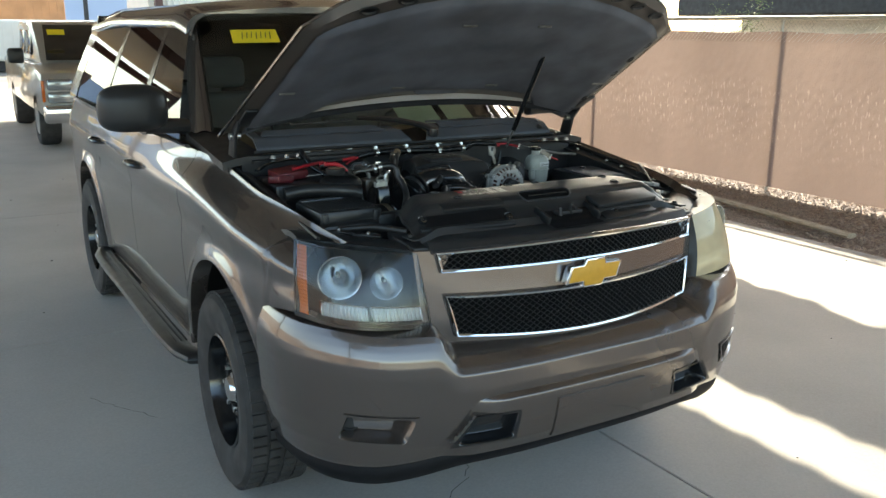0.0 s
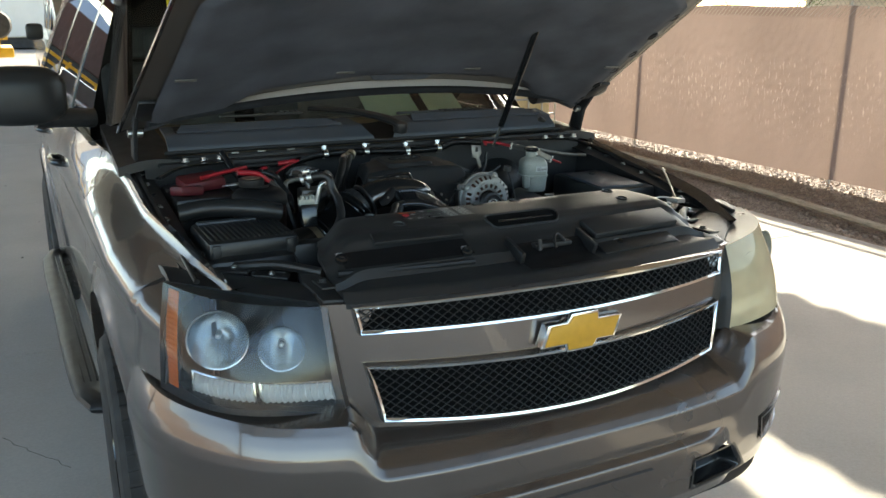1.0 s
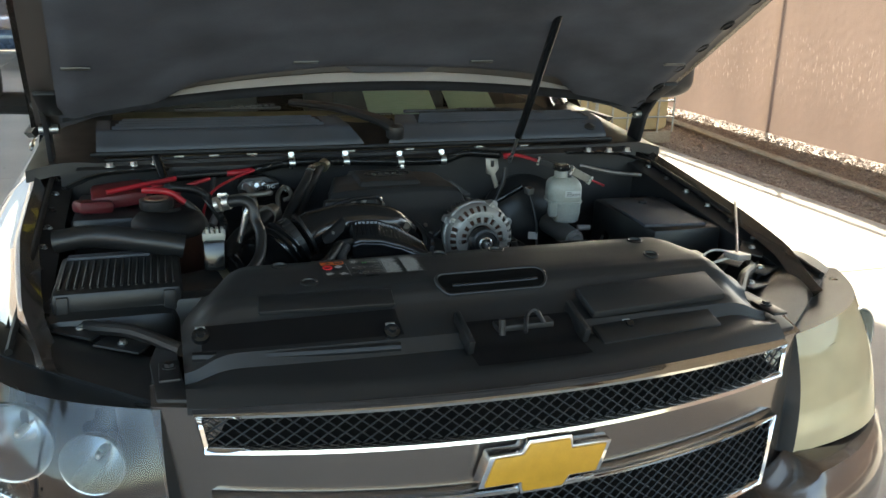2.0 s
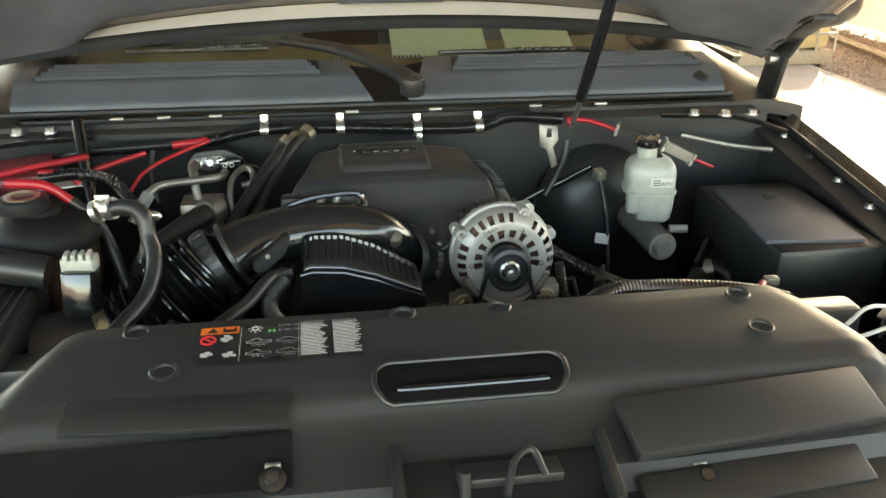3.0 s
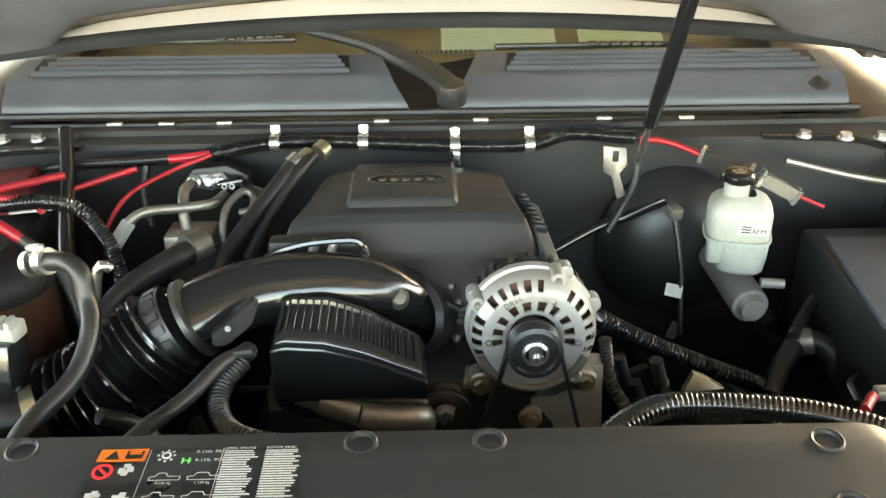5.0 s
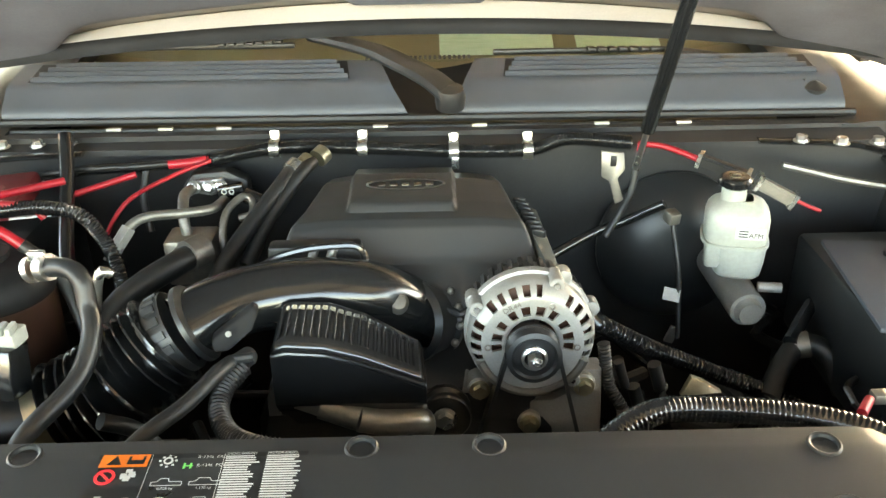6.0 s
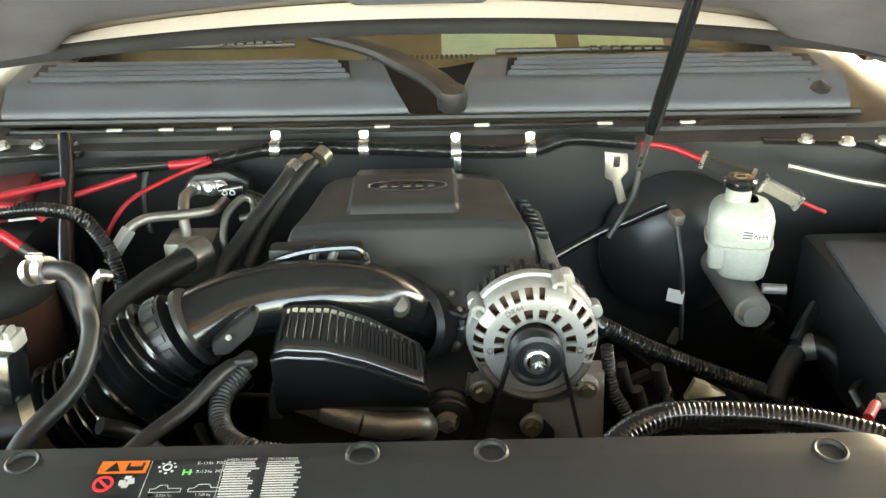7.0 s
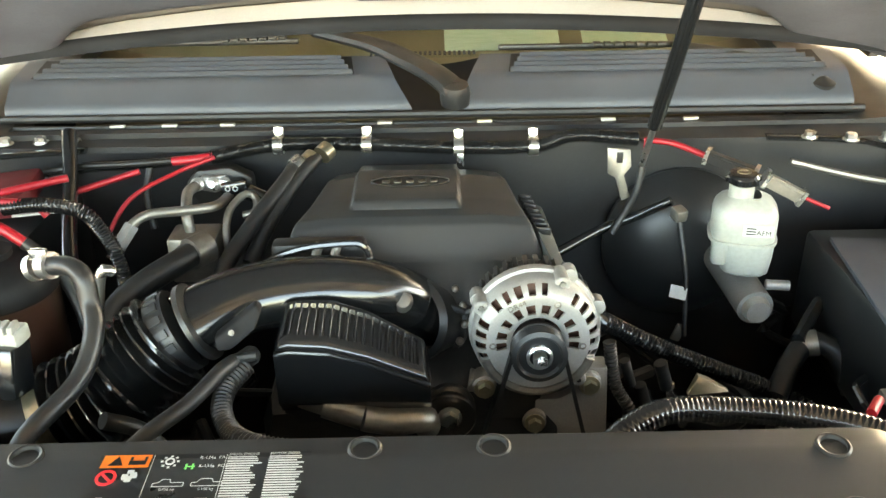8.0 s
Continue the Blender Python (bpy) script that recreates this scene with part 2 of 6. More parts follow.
    m = Matrix.Translation((p + q) / 2) @ d.to_track_quat("Z", "Y").to_matrix().to_4x4()
    bmesh.ops.create_cone(bm, cap_ends=caps, segments=n, radius1=r0, radius2=r0 if r1 is None else r1, depth=d.length, matrix=m)
    return bm


def lathe(bm, at, axis, prof, n=32, squash=(1, 1)):
    """prof: (radius, height along the axis)."""
    m = Matrix.Translation(at) @ Vector(axis).to_track_quat("Z", "Y").to_matrix().to_4x4()
    rings = []
    for r, h in prof:
        rings.append([bm.verts.new(m @ Vector((r * squash[0] * math.cos(2 * math.pi * i / n), r * squash[1] * math.sin(2 * math.pi * i / n), h))) for i in range(n)])
    for a, b in zip(rings, rings[1:]):
        for i in range(n):
            bm.faces.new((a[i], a[(i + 1) % n], b[(i + 1) % n], b[i]))
    return bm


def smooth_path(pts, step=0.01):
    """Catmull-Rom through pts, at even steps."""
    p = [Vector(a) for a in pts]
    p = [2 * p[0] - p[1]] + p + [2 * p[-1] - p[-2]]
    out = []
    for i in range(1, len(p) - 2):
        n = max(2, int((p[i + 1] - p[i]).length / step))
        for k in range(n):
            t = k / n
            a, b, c, d = p[i - 1], p[i], p[i + 1], p[i + 2]
            out.append(0.5 * ((2 * b) + (c - a) * t + (2 * a - 5 * b + 4 * c - d) * t * t + (3 * b - a - 3 * c + d) * t ** 3))
    out.append(p[-2])
    return out


def tube(bm, pts, r, n=12, step=0.01, ridge=0.0, pitch=0.008, taper=None, squash=1.0):
    """A hose along pts; ridge and pitch give corrugations."""
    path = smooth_path(pts, min(step, pitch / 6) if ridge else step)
    up, run, rings = Vector((0, 0, 1)), 0.0, []
    for i, c in enumerate(path):
        d = (path[min(i + 1, len(path) - 1)] - path[max(i - 1, 0)]).normalized()
        s = d.cross(up)
        if s.length < 0.05:
            s = d.cross(Vector((1, 0, 0)))
        s.normalize()
        u = s.cross(d).normalized()
        if i:
            run += (c - path[i - 1]).length
        rr = r if taper is None else r + (taper - r) * i / (len(path) - 1)
        if ridge:
            rr += ridge * math.sin(2 * math.pi * run / pitch)
        rings.append([bm.verts.new(c + s * (rr * math.cos(2 * math.pi * k / n)) + u * (rr * squash * math.sin(2 * math.pi * k / n))) for k in range(n)])
    for a, b in zip(rings, rings[1:]):
        for k in range(n):
            bm.faces.new((a[k], a[(k + 1) % n], b[(k + 1) % n], b[k]))
    bm.faces.new(rings[0])
    bm.faces.new(rings[-1])
    return bm


def grid(bm, f, nu, nv, thick=None):
    """A sheet f(u, v), u and v in 0..1; thick: a vector that gives it a second side."""
    def sheet(off):
        return [[bm.verts.new(Vector(f(i / nu, j / nv)) + off) for j in range(nv + 1)] for i in range(nu + 1)]
    a = sheet(Vector((0, 0, 0)))
    for i in range(nu):
        for j in range(nv):
            bm.faces.new((a[i][j], a[i + 1][j], a[i + 1][j + 1], a[i][j + 1]))
    if thick is not None:
        b = sheet(Vector(thick))
        for i in range(nu):
            for j in range(nv):
                bm.faces.new((b[i][j], b[i][j + 1], b[i + 1][j + 1], b[i + 1][j]))
        rim = [(i, 0) for i in range(nu)] + [(nu, j) for j in range(nv)] + [(i, nv) for i in range(nu, 0, -1)] + [(0, j) for j in range(nv, 0, -1)]
        for (i, j), (k, l) in zip(rim, rim[1:] + rim[:1]):
            bm.faces.new((a[i][j], a[k][l], b[k][l], b[i][j]))
    return bm


def slab(bm, pts, way, bev=0.0):
    """The polygon pts, drawn out along way."""
    vs = [bm.verts.new(p) for p in pts]
    f = bm.faces.new(vs)
    r = bmesh.ops.extrude_face_region(bm, geom=[f])
    nv = [g for g in r["geom"] if isinstance(g, bmesh.types.BMVert)]
    bmesh.ops.translate(bm, verts=nv, vec=way)
    if bev:
        es = list({e for v in vs + nv for e in v.link_edges})
        bmesh.ops.bevel(bm, geom=es, offset=bev, segments=2, affect="EDGES", profile=0.5)
    return bm


def lerp(x, xs, ys):
    return float(np.interp(x, xs, ys))


def sm(x, a, b):
    t = min(1, max(0, (x - a) / (b - a)))
    return t * t * (3 - 2 * t)


def hexbolt(bm, p, axis, r=0.008, h=0.006):
    p, a = Vector(p), Vector(axis).normalized()
    cyl(bm, p, p + a * 0.002, r * 1.45, n=16)
    cyl(bm, p + a * 0.002, p + a * (0.002 + h), r, n=6)
    return bm

# ---------- ground, fence, canopy ----------
bm = B()
grid(bm, lambda u, v: (-1500 + 3000 * u, -1500 + 3000 * v, -0.06), 8, 8)
solo("ground", bm, DIRT, (0, 0, -0.06), "pale dry dirt ground reaching the horizon", "ground", kind="structure", smooth=False)

pavement = thing("pavement", (0, 0, -0.06), "pale concrete yard slabs with dark joints and dust", "pavement", kind="structure")
XS, YS = [-14.6, -10.8, -7.0, -3.2, 0.6, 4.68], [-12.3, -8.5, -4.7, -0.87, 2.94, 6.75, 10.5, 14.3, 18.1, 21.9, 25.7]
for x0, x1 in zip(XS, XS[1:]):
    for y0, y1 in zip(YS, YS[1:]):
        bm = B()
        box(bm, ((x0 + x1) / 2, (y0 + y1) / 2, -0.03), (x1 - x0 - 0.008, y1 - y0 - 0.008, 0.06), bev=0.004, seg=1)
        part("slab", bm, CONCRETE, pavement, smooth=False)
bm = B()
rc = random.Random(4)
for a, b in (((-0.62, 0.05), (-0.15, 0.42)), ((-0.15, 0.42), (0.02, 0.75)), ((-1.35, 2.0), (-1.12, 1.62))):
    p = [Vector((a[0] + (b[0] - a[0]) * k / 9 + rc.uniform(-.015, .015), a[1] + (b[1] - a[1]) * k / 9 + rc.uniform(-.015, .015), 0.002)) for k in range(10)]
    for q0, q1 in zip(p, p[1:]):
        s = (q1 - q0).cross(Vector((0, 0, 1))).normalized() * 0.0014
        bm.faces.new([bm.verts.new(q) for q in (q0 - s, q1 - s, q1 + s, q0 + s)])
part("crack", bm, RUBBER, pavement, "thin dark cracks in the concrete", smooth=False)
bm = B()
for k in range(70):
    x, y = rc.uniform(-4, 4.4), rc.uniform(-3, 9)
    r = rc.uniform(.003, .011)
    lathe(bm, (x, y, 0.0005), (0, 0, 1), [(r, 0), (r * .7, r * .4), (0.0, r * .55)], 6)
tagged(part("debris", bm, DARKMETAL, pavement, "scattered small dark pebbles", smooth=False), kind="stuff")

# gravel strip along the fence
rg = np.random.RandomState(3)
bm = B()
grid(bm, lambda u, v: (4.70 + 6 * u, -8 + 34 * v, -0.03 + 0.015 * math.sin(9 * v * 6) * math.sin(11 * u)), 6, 40)
bed = solo("gravel_bed", bm, GRAVEL, (4.7, 0, -0.03), "brown crushed gravel strip beside the fence", "gravel", kind="structure")
N = 24000
base = np.array([(1, 0, 0), (-1, 0, 0), (0, 1, 0), (0, -1, 0), (0, 0, 1), (0, 0, -1)], float)
tri = [(0, 2, 4), (2, 1, 4), (1, 3, 4), (3, 0, 4), (2, 0, 5), (1, 2, 5), (3, 1, 5), (0, 3, 5)]
cx, cy = 4.72 + 2.3 * rg.rand(N), 0.5 + 10.5 * rg.rand(N) ** 1.3
cr = 0.007 + 0.012 * rg.rand(N) ** 2
V = (base[None] * (0.6 + 0.7 * rg.rand(N, 6, 1)) + 0.3 * rg.randn(N, 6, 3)) * cr[:, None, None]
V[:, :, 2] *= 0.7
V += np.stack([cx, cy, -0.018 + cr * 0.4], 1)[:, None, :]
F = (np.array(tri)[None] + 6 * np.arange(N)[:, None, None]).reshape(-1, 3)
me = bpy.data.meshes.new("gravel")
me.from_pydata(V.reshape(-1, 3).tolist(), [], F.tolist())
STONE = mat("stones", (0.46, 0.36, 0.28), 0.85, 0, 0.3, 25, 0.2, 100, col2=(0.24, 0.18, 0.15), fine=0.3)
me.materials.append(STONE)
tagged(new("gravel", me), "loose crushed brown and tan stones", "gravel", kind="stuff")
bm = B()
tube(bm, [(5.75, 9.0, 0.03), (5.42, 6.0, 0.035), (5.255, 4.14, 0.04), (5.10, 3.2, 0.045), (4.97, 2.25, 0.04)], 0.055, 8, 0.2, squash=0.5)
solo("timber_edging", bm, TIMBER, (5.2, 4, 0.0), "weathered flat timber edging lying on gravel", "timber")

fence = thing("screened_fence", (6.3, 4, 0), "chain-link fence covered with brown privacy screen", "fence", kind="structure")
FX = 6.3


def screen(u, v):
    y, z = -6 + 24 * u, 0.05 + 1.72 * v
    sag = 0.018 * math.sin((y - 4.3) / 3.1 * 2 * math.pi) ** 2
    amp = 0.004 * math.exp(-((v - 0.52) / 0.22) ** 2) + 0.003
    w = amp * noise.noise(Vector((y * 17 + z * 9, z * 13, 0))) + 0.02 * noise.noise(Vector((y * 0.8, z * 1.1, 7)))
    return (FX + w, y, z - (sag if v > 0.97 else 0))


bm = B()
grid(bm, screen, 1000, 60)
part("privacy_screen", bm, FABRIC, fence, "brown woven mesh screen with crumpled folds", angle=180)
for k in range(-3, 5):
    y = 4.3 + 3.1 * k
    bm = B()
    cyl(bm, (FX + 0.05, y, -0.05), (FX + 0.05, y, 1.93), 0.019, n=14)
    part("fence_post", bm, GALV, fence)
bm = B()
cyl(bm, (FX + 0.03, -6, 1.915), (FX + 0.03, 18, 1.915), 0.022, n=12)
part("top_rail", bm, GALV, fence)
bm = B()
k = -2.0
while k < 20:
    for s in (1, -1):
        a, b = Vector((FX + 0.012 * s, k, 1.66)), Vector((FX + 0.012 * s, k + s * 0.24, 1.90))
        cyl(bm, a, b, 0.0022, n=4, caps=False)
    k += 0.058
tagged(part("chain_link", bm, GALV, fence, "galvanised diamond wire mesh"), kind="stuff")
bm = B()
for k in range(60):
    y = -4 + k * 0.35
    lathe(bm, (FX - 0.012, y, 1.752), (-1, 0, 0), [(0.012, 0), (0.012, 0.003), (0.006, 0.004), (0.0, 0.004)], 10)
part("grommets", bm, STEEL, fence)

# shade canopy
canopy = thing("shade_canopy", (-3, 4, 0), "tan sheet-roofed shade canopy on brown steel columns", "canopy", kind="structure")
ROOF, ROOF_Y0, ROOF_Y1 = 3.6, -4.2, 21.0


def sheet_roof(name, x0, x1, y0, y1, wavy=0.0):
    """Corrugated sheets; wavy: how far their lower ends stick out unevenly."""
    bm = B()
    n = int((y1 - y0) / 0.05)

    def f(u, v):
        y = y0 + (y1 - y0) * u
        e = wavy * (math.sin(y * 4.1) + 0.6 * math.sin(y * 9.3)) if v == 1 else 0
        return (x0 + (x1 - x0) * v + e, y, ROOF + 0.03 * math.sin(y * 2 * math.pi / 0.3))
    grid(bm, f, n, 1, thick=(0, 0, 0.03))
    part(name, bm, ROOFTAN, canopy, smooth=False)


sheet_roof("roof_sheet", -5.2, 4.70, ROOF_Y0, ROOF_Y1)
sheet_roof("roof_sheet", 5.13, 6.67, ROOF_Y0, ROOF_Y1, 0.05)
for x in (-5.1, -1.8, 1.4, 4.42, 5.11):
    bm = B()
    box(bm, (x, (ROOF_Y0 + ROOF_Y1) / 2, ROOF - 0.14), (0.1, ROOF_Y1 - ROOF_Y0, 0.2), bev=0.01)
    part("beam", bm, BROWNSTEEL, canopy)
for y in (-3.0, 5.0, 13.0, 20.0):
    bm = B()
    box(bm, (-5.1, y, ROOF / 2 - 0.12), (0.15, 0.15, ROOF - 0.24), bev=0.01)
    part("column", bm, BROWNSTEEL, canopy)
    bm = B()
    box(bm, (-0.45, y, ROOF - 0.34), (9.4, 0.12, 0.2), bev=0.01)
    part("cross_beam", bm, BROWNSTEEL, canopy)

# plain unseen wall, added to close the yard and darken the car's reflections
bm = B()
box(bm, (-17.0, 4, 1.6), (0.3, 60, 3.2), bev=0.02)
solo("unseen_wall_west", bm, SANDWALL, (-17, 4, 0), "plain sand-coloured wall, unseen, added to block horizon light", "wall", kind="structure", smooth=False)

# ---------- distance ----------
bld = thing("cream_building", (15, 42, 0), "cream ribbed metal building with brown columns", "building")
bm = B()
xs = [8.2 + 0.1 * k for k in range(260)]
vs = [[bm.verts.new((x, 42 - (0.05 if k % 3 == 0 else 0), z)) for z in (0, 6)] for k, x in enumerate(xs)]
for a, b in zip(vs, vs[1:]):
    bm.faces.new((a[0], b[0], b[1], a[1]))
box(bm, (21, 45, 3), (26, 5, 5.9))
part("wall", bm, WALLWHITE, bld, smooth=False)
for x in (8.3, 14.2, 20, 26):
    bm = B()
    box(bm, (x, 41.7, 3), (0.35, 0.35, 6))
    part("column", bm, BROWNSTEEL, bld)
shed = thing("dark_shed", (20, 6, 0), "low shed with a dark fascia beyond the fence", "building")
bm = B()
box(bm, (22, 0, 1.1), (8, 30, 2.2))
part("wall", bm, WALLWHITE, shed, smooth=False)
bm = B()
box(bm, (21.5, 0, 2.8), (10, 32, 1.3), bev=0.05)
part("fascia", bm, DARKMETAL, shed, "dark flat fascia", smooth=False)
for nm, c, s, m_, lab in (("shipping_container", (1.5, 46, 1.9), (6.1, 2.4, 2.6), ORANGEBOX, "faded orange ribbed shipping container"),
                          ("shipping_container", (-3.5, 52, 3.2), (9, 2.4, 2.6), BROWNSTEEL, "brown ribbed shipping container"),
                          ("white_trailer", (1.2, 38, 1.2), (6.8, 2.4, 1.6), WALLWHITE, "white box trailer with rounded roof")):
    t_ = thing(nm, (c[0], c[1], 0), lab, "container" if "cont" in nm else "trailer")
    bm = B()
    box(bm, c, s, bev=0.08)
    part("body", bm, m_, t_, smooth=False)
    for k in range(int(s[0] / 0.35)):
        bm = B()
        box(bm, (c[0] - s[0] / 2 + 0.2 + 0.35 * k, c[1] - s[1] / 2 - 0.015, c[2]), (0.12, 0.05, s[2] - 0.3))
        part("rib", bm, m_, t_, smooth=False)
    bm = B()
    box(bm, (c[0], c[1], (c[2] - s[2] / 2) / 2), (s[0] * 0.9, s[1] * 0.8, c[2] - s[2] / 2))
    part("base", bm, DARKMETAL, t_, smooth=False)
bm = B()
cyl(bm, (4.75, 40, 0), (4.75, 40, 7), 0.11, 0.08, 12)
solo("utility_pole", bm, DARKMETAL, (4.75, 40, 0), "dark slender steel light pole", "pole")
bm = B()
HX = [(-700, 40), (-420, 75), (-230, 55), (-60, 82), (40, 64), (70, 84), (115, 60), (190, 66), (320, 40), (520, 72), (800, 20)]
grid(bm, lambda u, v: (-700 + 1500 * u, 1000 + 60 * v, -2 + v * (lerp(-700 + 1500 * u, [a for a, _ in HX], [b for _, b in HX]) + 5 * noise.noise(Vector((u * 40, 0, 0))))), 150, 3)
solo("backdrop", bm, FARHILL, (0, 1000, 0), "distant mountains with pale blue air haze painted in", "mountain", kind="structure")

# yellow trailer with machinery
ytr = thing("yellow_trailer", (-2.4, 21, 0), "yellow flatbed machine trailer with stake sides", "trailer")
bm = B()
box(bm, (-3.0, 21.9, 0.62), (4.6, 1.8, 0.22), bev=0.03)
part("deck", bm, YELLOW, ytr)
for x in (-1.45, -3.1, -4.4):
    w = B()
    lathe(w, (x, 20.92, 0.36), (0, -1, 0), [(0.36, -0.12), (0.37, 0.0), (0.34, 0.10), (0.22, 0.12)], 28)
    wh = part("wheel", w, TYRE, ytr)
    w = B()
    lathe(w, (x, 20.80, 0.36), (0, -1, 0), [(0.21, 0), (0.20, 0.03), (0.06, 0.04), (0.0, 0.06)], 20)
    part("rim", w, WALLWHITE, wh)
for z in (0.95, 1.2, 1.45):
    bm = B()
    box(bm, (-3.0, 21.05, z), (4.4, 0.05, 0.09), bev=0.01)
    part("side_rail", bm, YELLOW, ytr)
for k in range(6):
    bm = B()
    box(bm, (-5.0 + 0.8 * k, 21.1, 1.1), (0.07, 0.06, 0.9), bev=0.01)
    part("stake", bm, YELLOW, ytr)
bm = B()
lathe(bm, (-1.0, 20.95, 1.25), (0, -1, 0), [(0.30, -0.1), (0.32, 0.0), (0.28, 0.1), (0.14, 0.12), (0.0, 0.12)], 24)
part("spare_wheel", bm, TYRE, ytr)
bcar = thing("blue_car", (-2.9, 17, 0), "dark blue sedan parked nose out", "car")
bm = B()
PRO = [(15.2, 0.35), (15.2, 0.70), (16.3, 0.86), (17.1, 1.32), (18.6, 1.34), (19.4, 0.92), (19.7, 0.4)]
slab(bm, [(-3.9, y, z) for y, z in PRO], (1.75, 0, 0), 0.08)
part("body", bm, BLUECAR, bcar)
for x in (-3.85, -2.2):
    for y in (15.9, 18.7):
        bm = B()
        lathe(bm, (x, y, 0.31), (1, 0, 0), [(0.2, -0.1), (0.31, -0.1), (0.31, 0.1), (0.2, 0.1)], 20)
        part("wheel", bm, TYRE, bcar)


def pickup(cx, y0):
    t_ = thing("pickup_truck", (cx, y0 + 2.8, 0), "silver pickup truck with chrome grille parked in shade", "truck")
    side = [(y0, 0.5), (y0 - 0.02, 0.95), (y0 + 0.08, 1.12), (y0 + 1.25, 1.22), (y0 + 1.3, 1.22), (y0 + 5.7, 1.22), (y0 + 5.7, 0.5)]
    bm = B()
    slab(bm, [(cx - 0.99, y, z) for y, z in side], (1.98, 0, 0), 0.05)
    part("body", bm, SILVER, t_)
    cab = [(y0 + 1.2, 1.2), (y0 + 2.0, 1.84), (y0 + 3.9, 1.86), (y0 + 4.1, 1.2)]
    bm = B()
    slab(bm, [(cx - 0.84, y, z) for y, z in cab], (1.68, 0, 0), 0.07)
    part("cab", bm, SILVER, t_)
    bm = B()
    grid(bm, lambda u, v: (cx + (u - 0.5) * (1.5 - 0.14 * v), y0 + 1.22 + 0.72 * v - 0.02, 1.25 + 0.53 * v + 0.012), 8, 4)
    part("windshield", bm, GLOSSBLACK, t_)
    for k in (0, 1):
        bm = B()
        box(bm, (cx - 0.845, y0 + 2.45 + 0.95 * k, 1.52), (0.03, 0.8, 0.4), rot=(0, 6, 0), bev=0.02)
        part("side_window", bm, GLOSSBLACK, t_)
    bm = B()
    box(bm, (cx, y0 - 0.03, 0.86), (1.1, 0.06, 0.36), bev=0.02)
    gr = part("grille", bm, BLACK, t_)
    for k in range(4):
        bm = B()
        box(bm, (cx, y0 - 0.065, 0.73 + 0.09 * k), (1.08, 0.03, 0.03), bev=0.008)
        part("chrome_bar", bm, CHROME, gr)
    for s in (-1, 1):
        for z in (0.78, 0.96):
            bm = B()
            box(bm, (cx + s * 0.75, y0 - 0.02, z), (0.34, 0.08, 0.16), bev=0.03)
            part("headlight", bm, REFLECT, t_)
        bm = B()
        box(bm, (cx + s * 0.97, y0 + 0.02, 0.87), (0.04, 0.10, 0.3), bev=0.01)
        part("marker", bm, AMBER, t_)
        bm = B()
        box(bm, (cx + s * 0.6, y0 - 0.12, 0.52), (0.22, 0.05, 0.09), bev=0.02)
        part("fog_lamp", bm, LAMPDARK, t_)
        bm = B()
        box(bm, (cx + s * 1.13, y0 + 1.7, 1.32), (0.24, 0.12, 0.24), bev=0.05)
        part("mirror", bm, BLACK, t_)
    bm = B()
    box(bm, (cx, y0 - 0.06, 0.55), (1.98, 0.18, 0.26), bev=0.04)
    part("bumper", bm, CHROME, t_)
    for s in (-1, 1):
        for y in (y0 + 0.95, y0 + 4.5):
            bm = B()
            lathe(bm, (cx + s * 0.84, y, 0.40), (s, 0, 0), [(0.25, -0.14), (0.38, -0.14), (0.40, -0.1), (0.40, 0.1), (0.37, 0.15), (0.25, 0.15)], 30)
            w = part("wheel", bm, TYRE, t_)
            bm = B()
            lathe(bm, (cx + s * 0.97, y, 0.40), (s, 0, 0), [(0.245, 0), (0.22, 0.02), (0.08, -0.02), (0.0, -0.01)], 24)
            part("rim", bm, ALU, w)
    bm = B()
    box(bm, (cx + 0.0 - 0.55, y0 + 1.45, 1.68), (0.25, 0.006, 0.10), rot=(-40, 0, 0))
    part("sticker", bm, YELLOWPAPER, t_)
    return t_


pickup(0.56, 11.35)

tote = thing("liquid_tote", (4.40, 7.7, 0), "cream plastic liquid tank in a wire cage", "tank")
bm = B()
box(bm, (4.40, 7.7, 0.46), (0.90, 1.0, 0.64), bev=0.07)
part("tank", bm, TOTE, tote)
bm = B()
box(bm, (4.40, 7.7, 0.07), (0.96, 1.05, 0.13), bev=0.01)
part("pallet", bm, TIMBER, tote)
for k in range(6):
    bm = B()
    cyl(bm, (3.93 + 0.19 * k, 7.17, 0.13), (3.93 + 0.19 * k, 7.17, 0.82), 0.011, n=8)
    part("cage_bar", bm, GALV, tote)
    bm = B()
    cyl(bm, (3.92, 7.18 + 0.2 * k, 0.13), (3.92, 7.18 + 0.2 * k, 0.82), 0.011, n=8)
    part("cage_bar", bm, GALV, tote)
for z in (0.3, 0.48, 0.66, 0.82):
    bm = B()
    tube(bm, [(4.88, 7.17, z), (3.97, 7.17, z), (3.92, 7.22, z), (3.92, 8.2, z)], 0.011, 8, 0.05)
    part("cage_rail", bm, GALV, tote)

# shrub behind the fence
rs = random.Random(9)
shrub = thing("shrub", (13.3, 11.9, 0), "sunlit yellow-green desert shrub behind the fence", "shrub")
bm = B()
tips = []
for k in range(9):
    a = rs.uniform(0, 6.28)
    e = Vector((13.3 + 1.1 * math.cos(a), 11.9 + 1.2 * math.sin(a), rs.uniform(1.9, 2.45)))
    tube(bm, [(13.3, 11.9, -0.05), (13.3 + 0.2 * math.cos(a), 11.9 + 0.2 * math.sin(a), 0.7), e], 0.03, 6, 0.1, taper=0.006)
    tips += [e.lerp(Vector((13.3, 11.9, 0.6)), rs.uniform(0, 0.6)) for _ in range(5)]
part("limbs", bm, BARK, shrub)
vs, fs = [], []
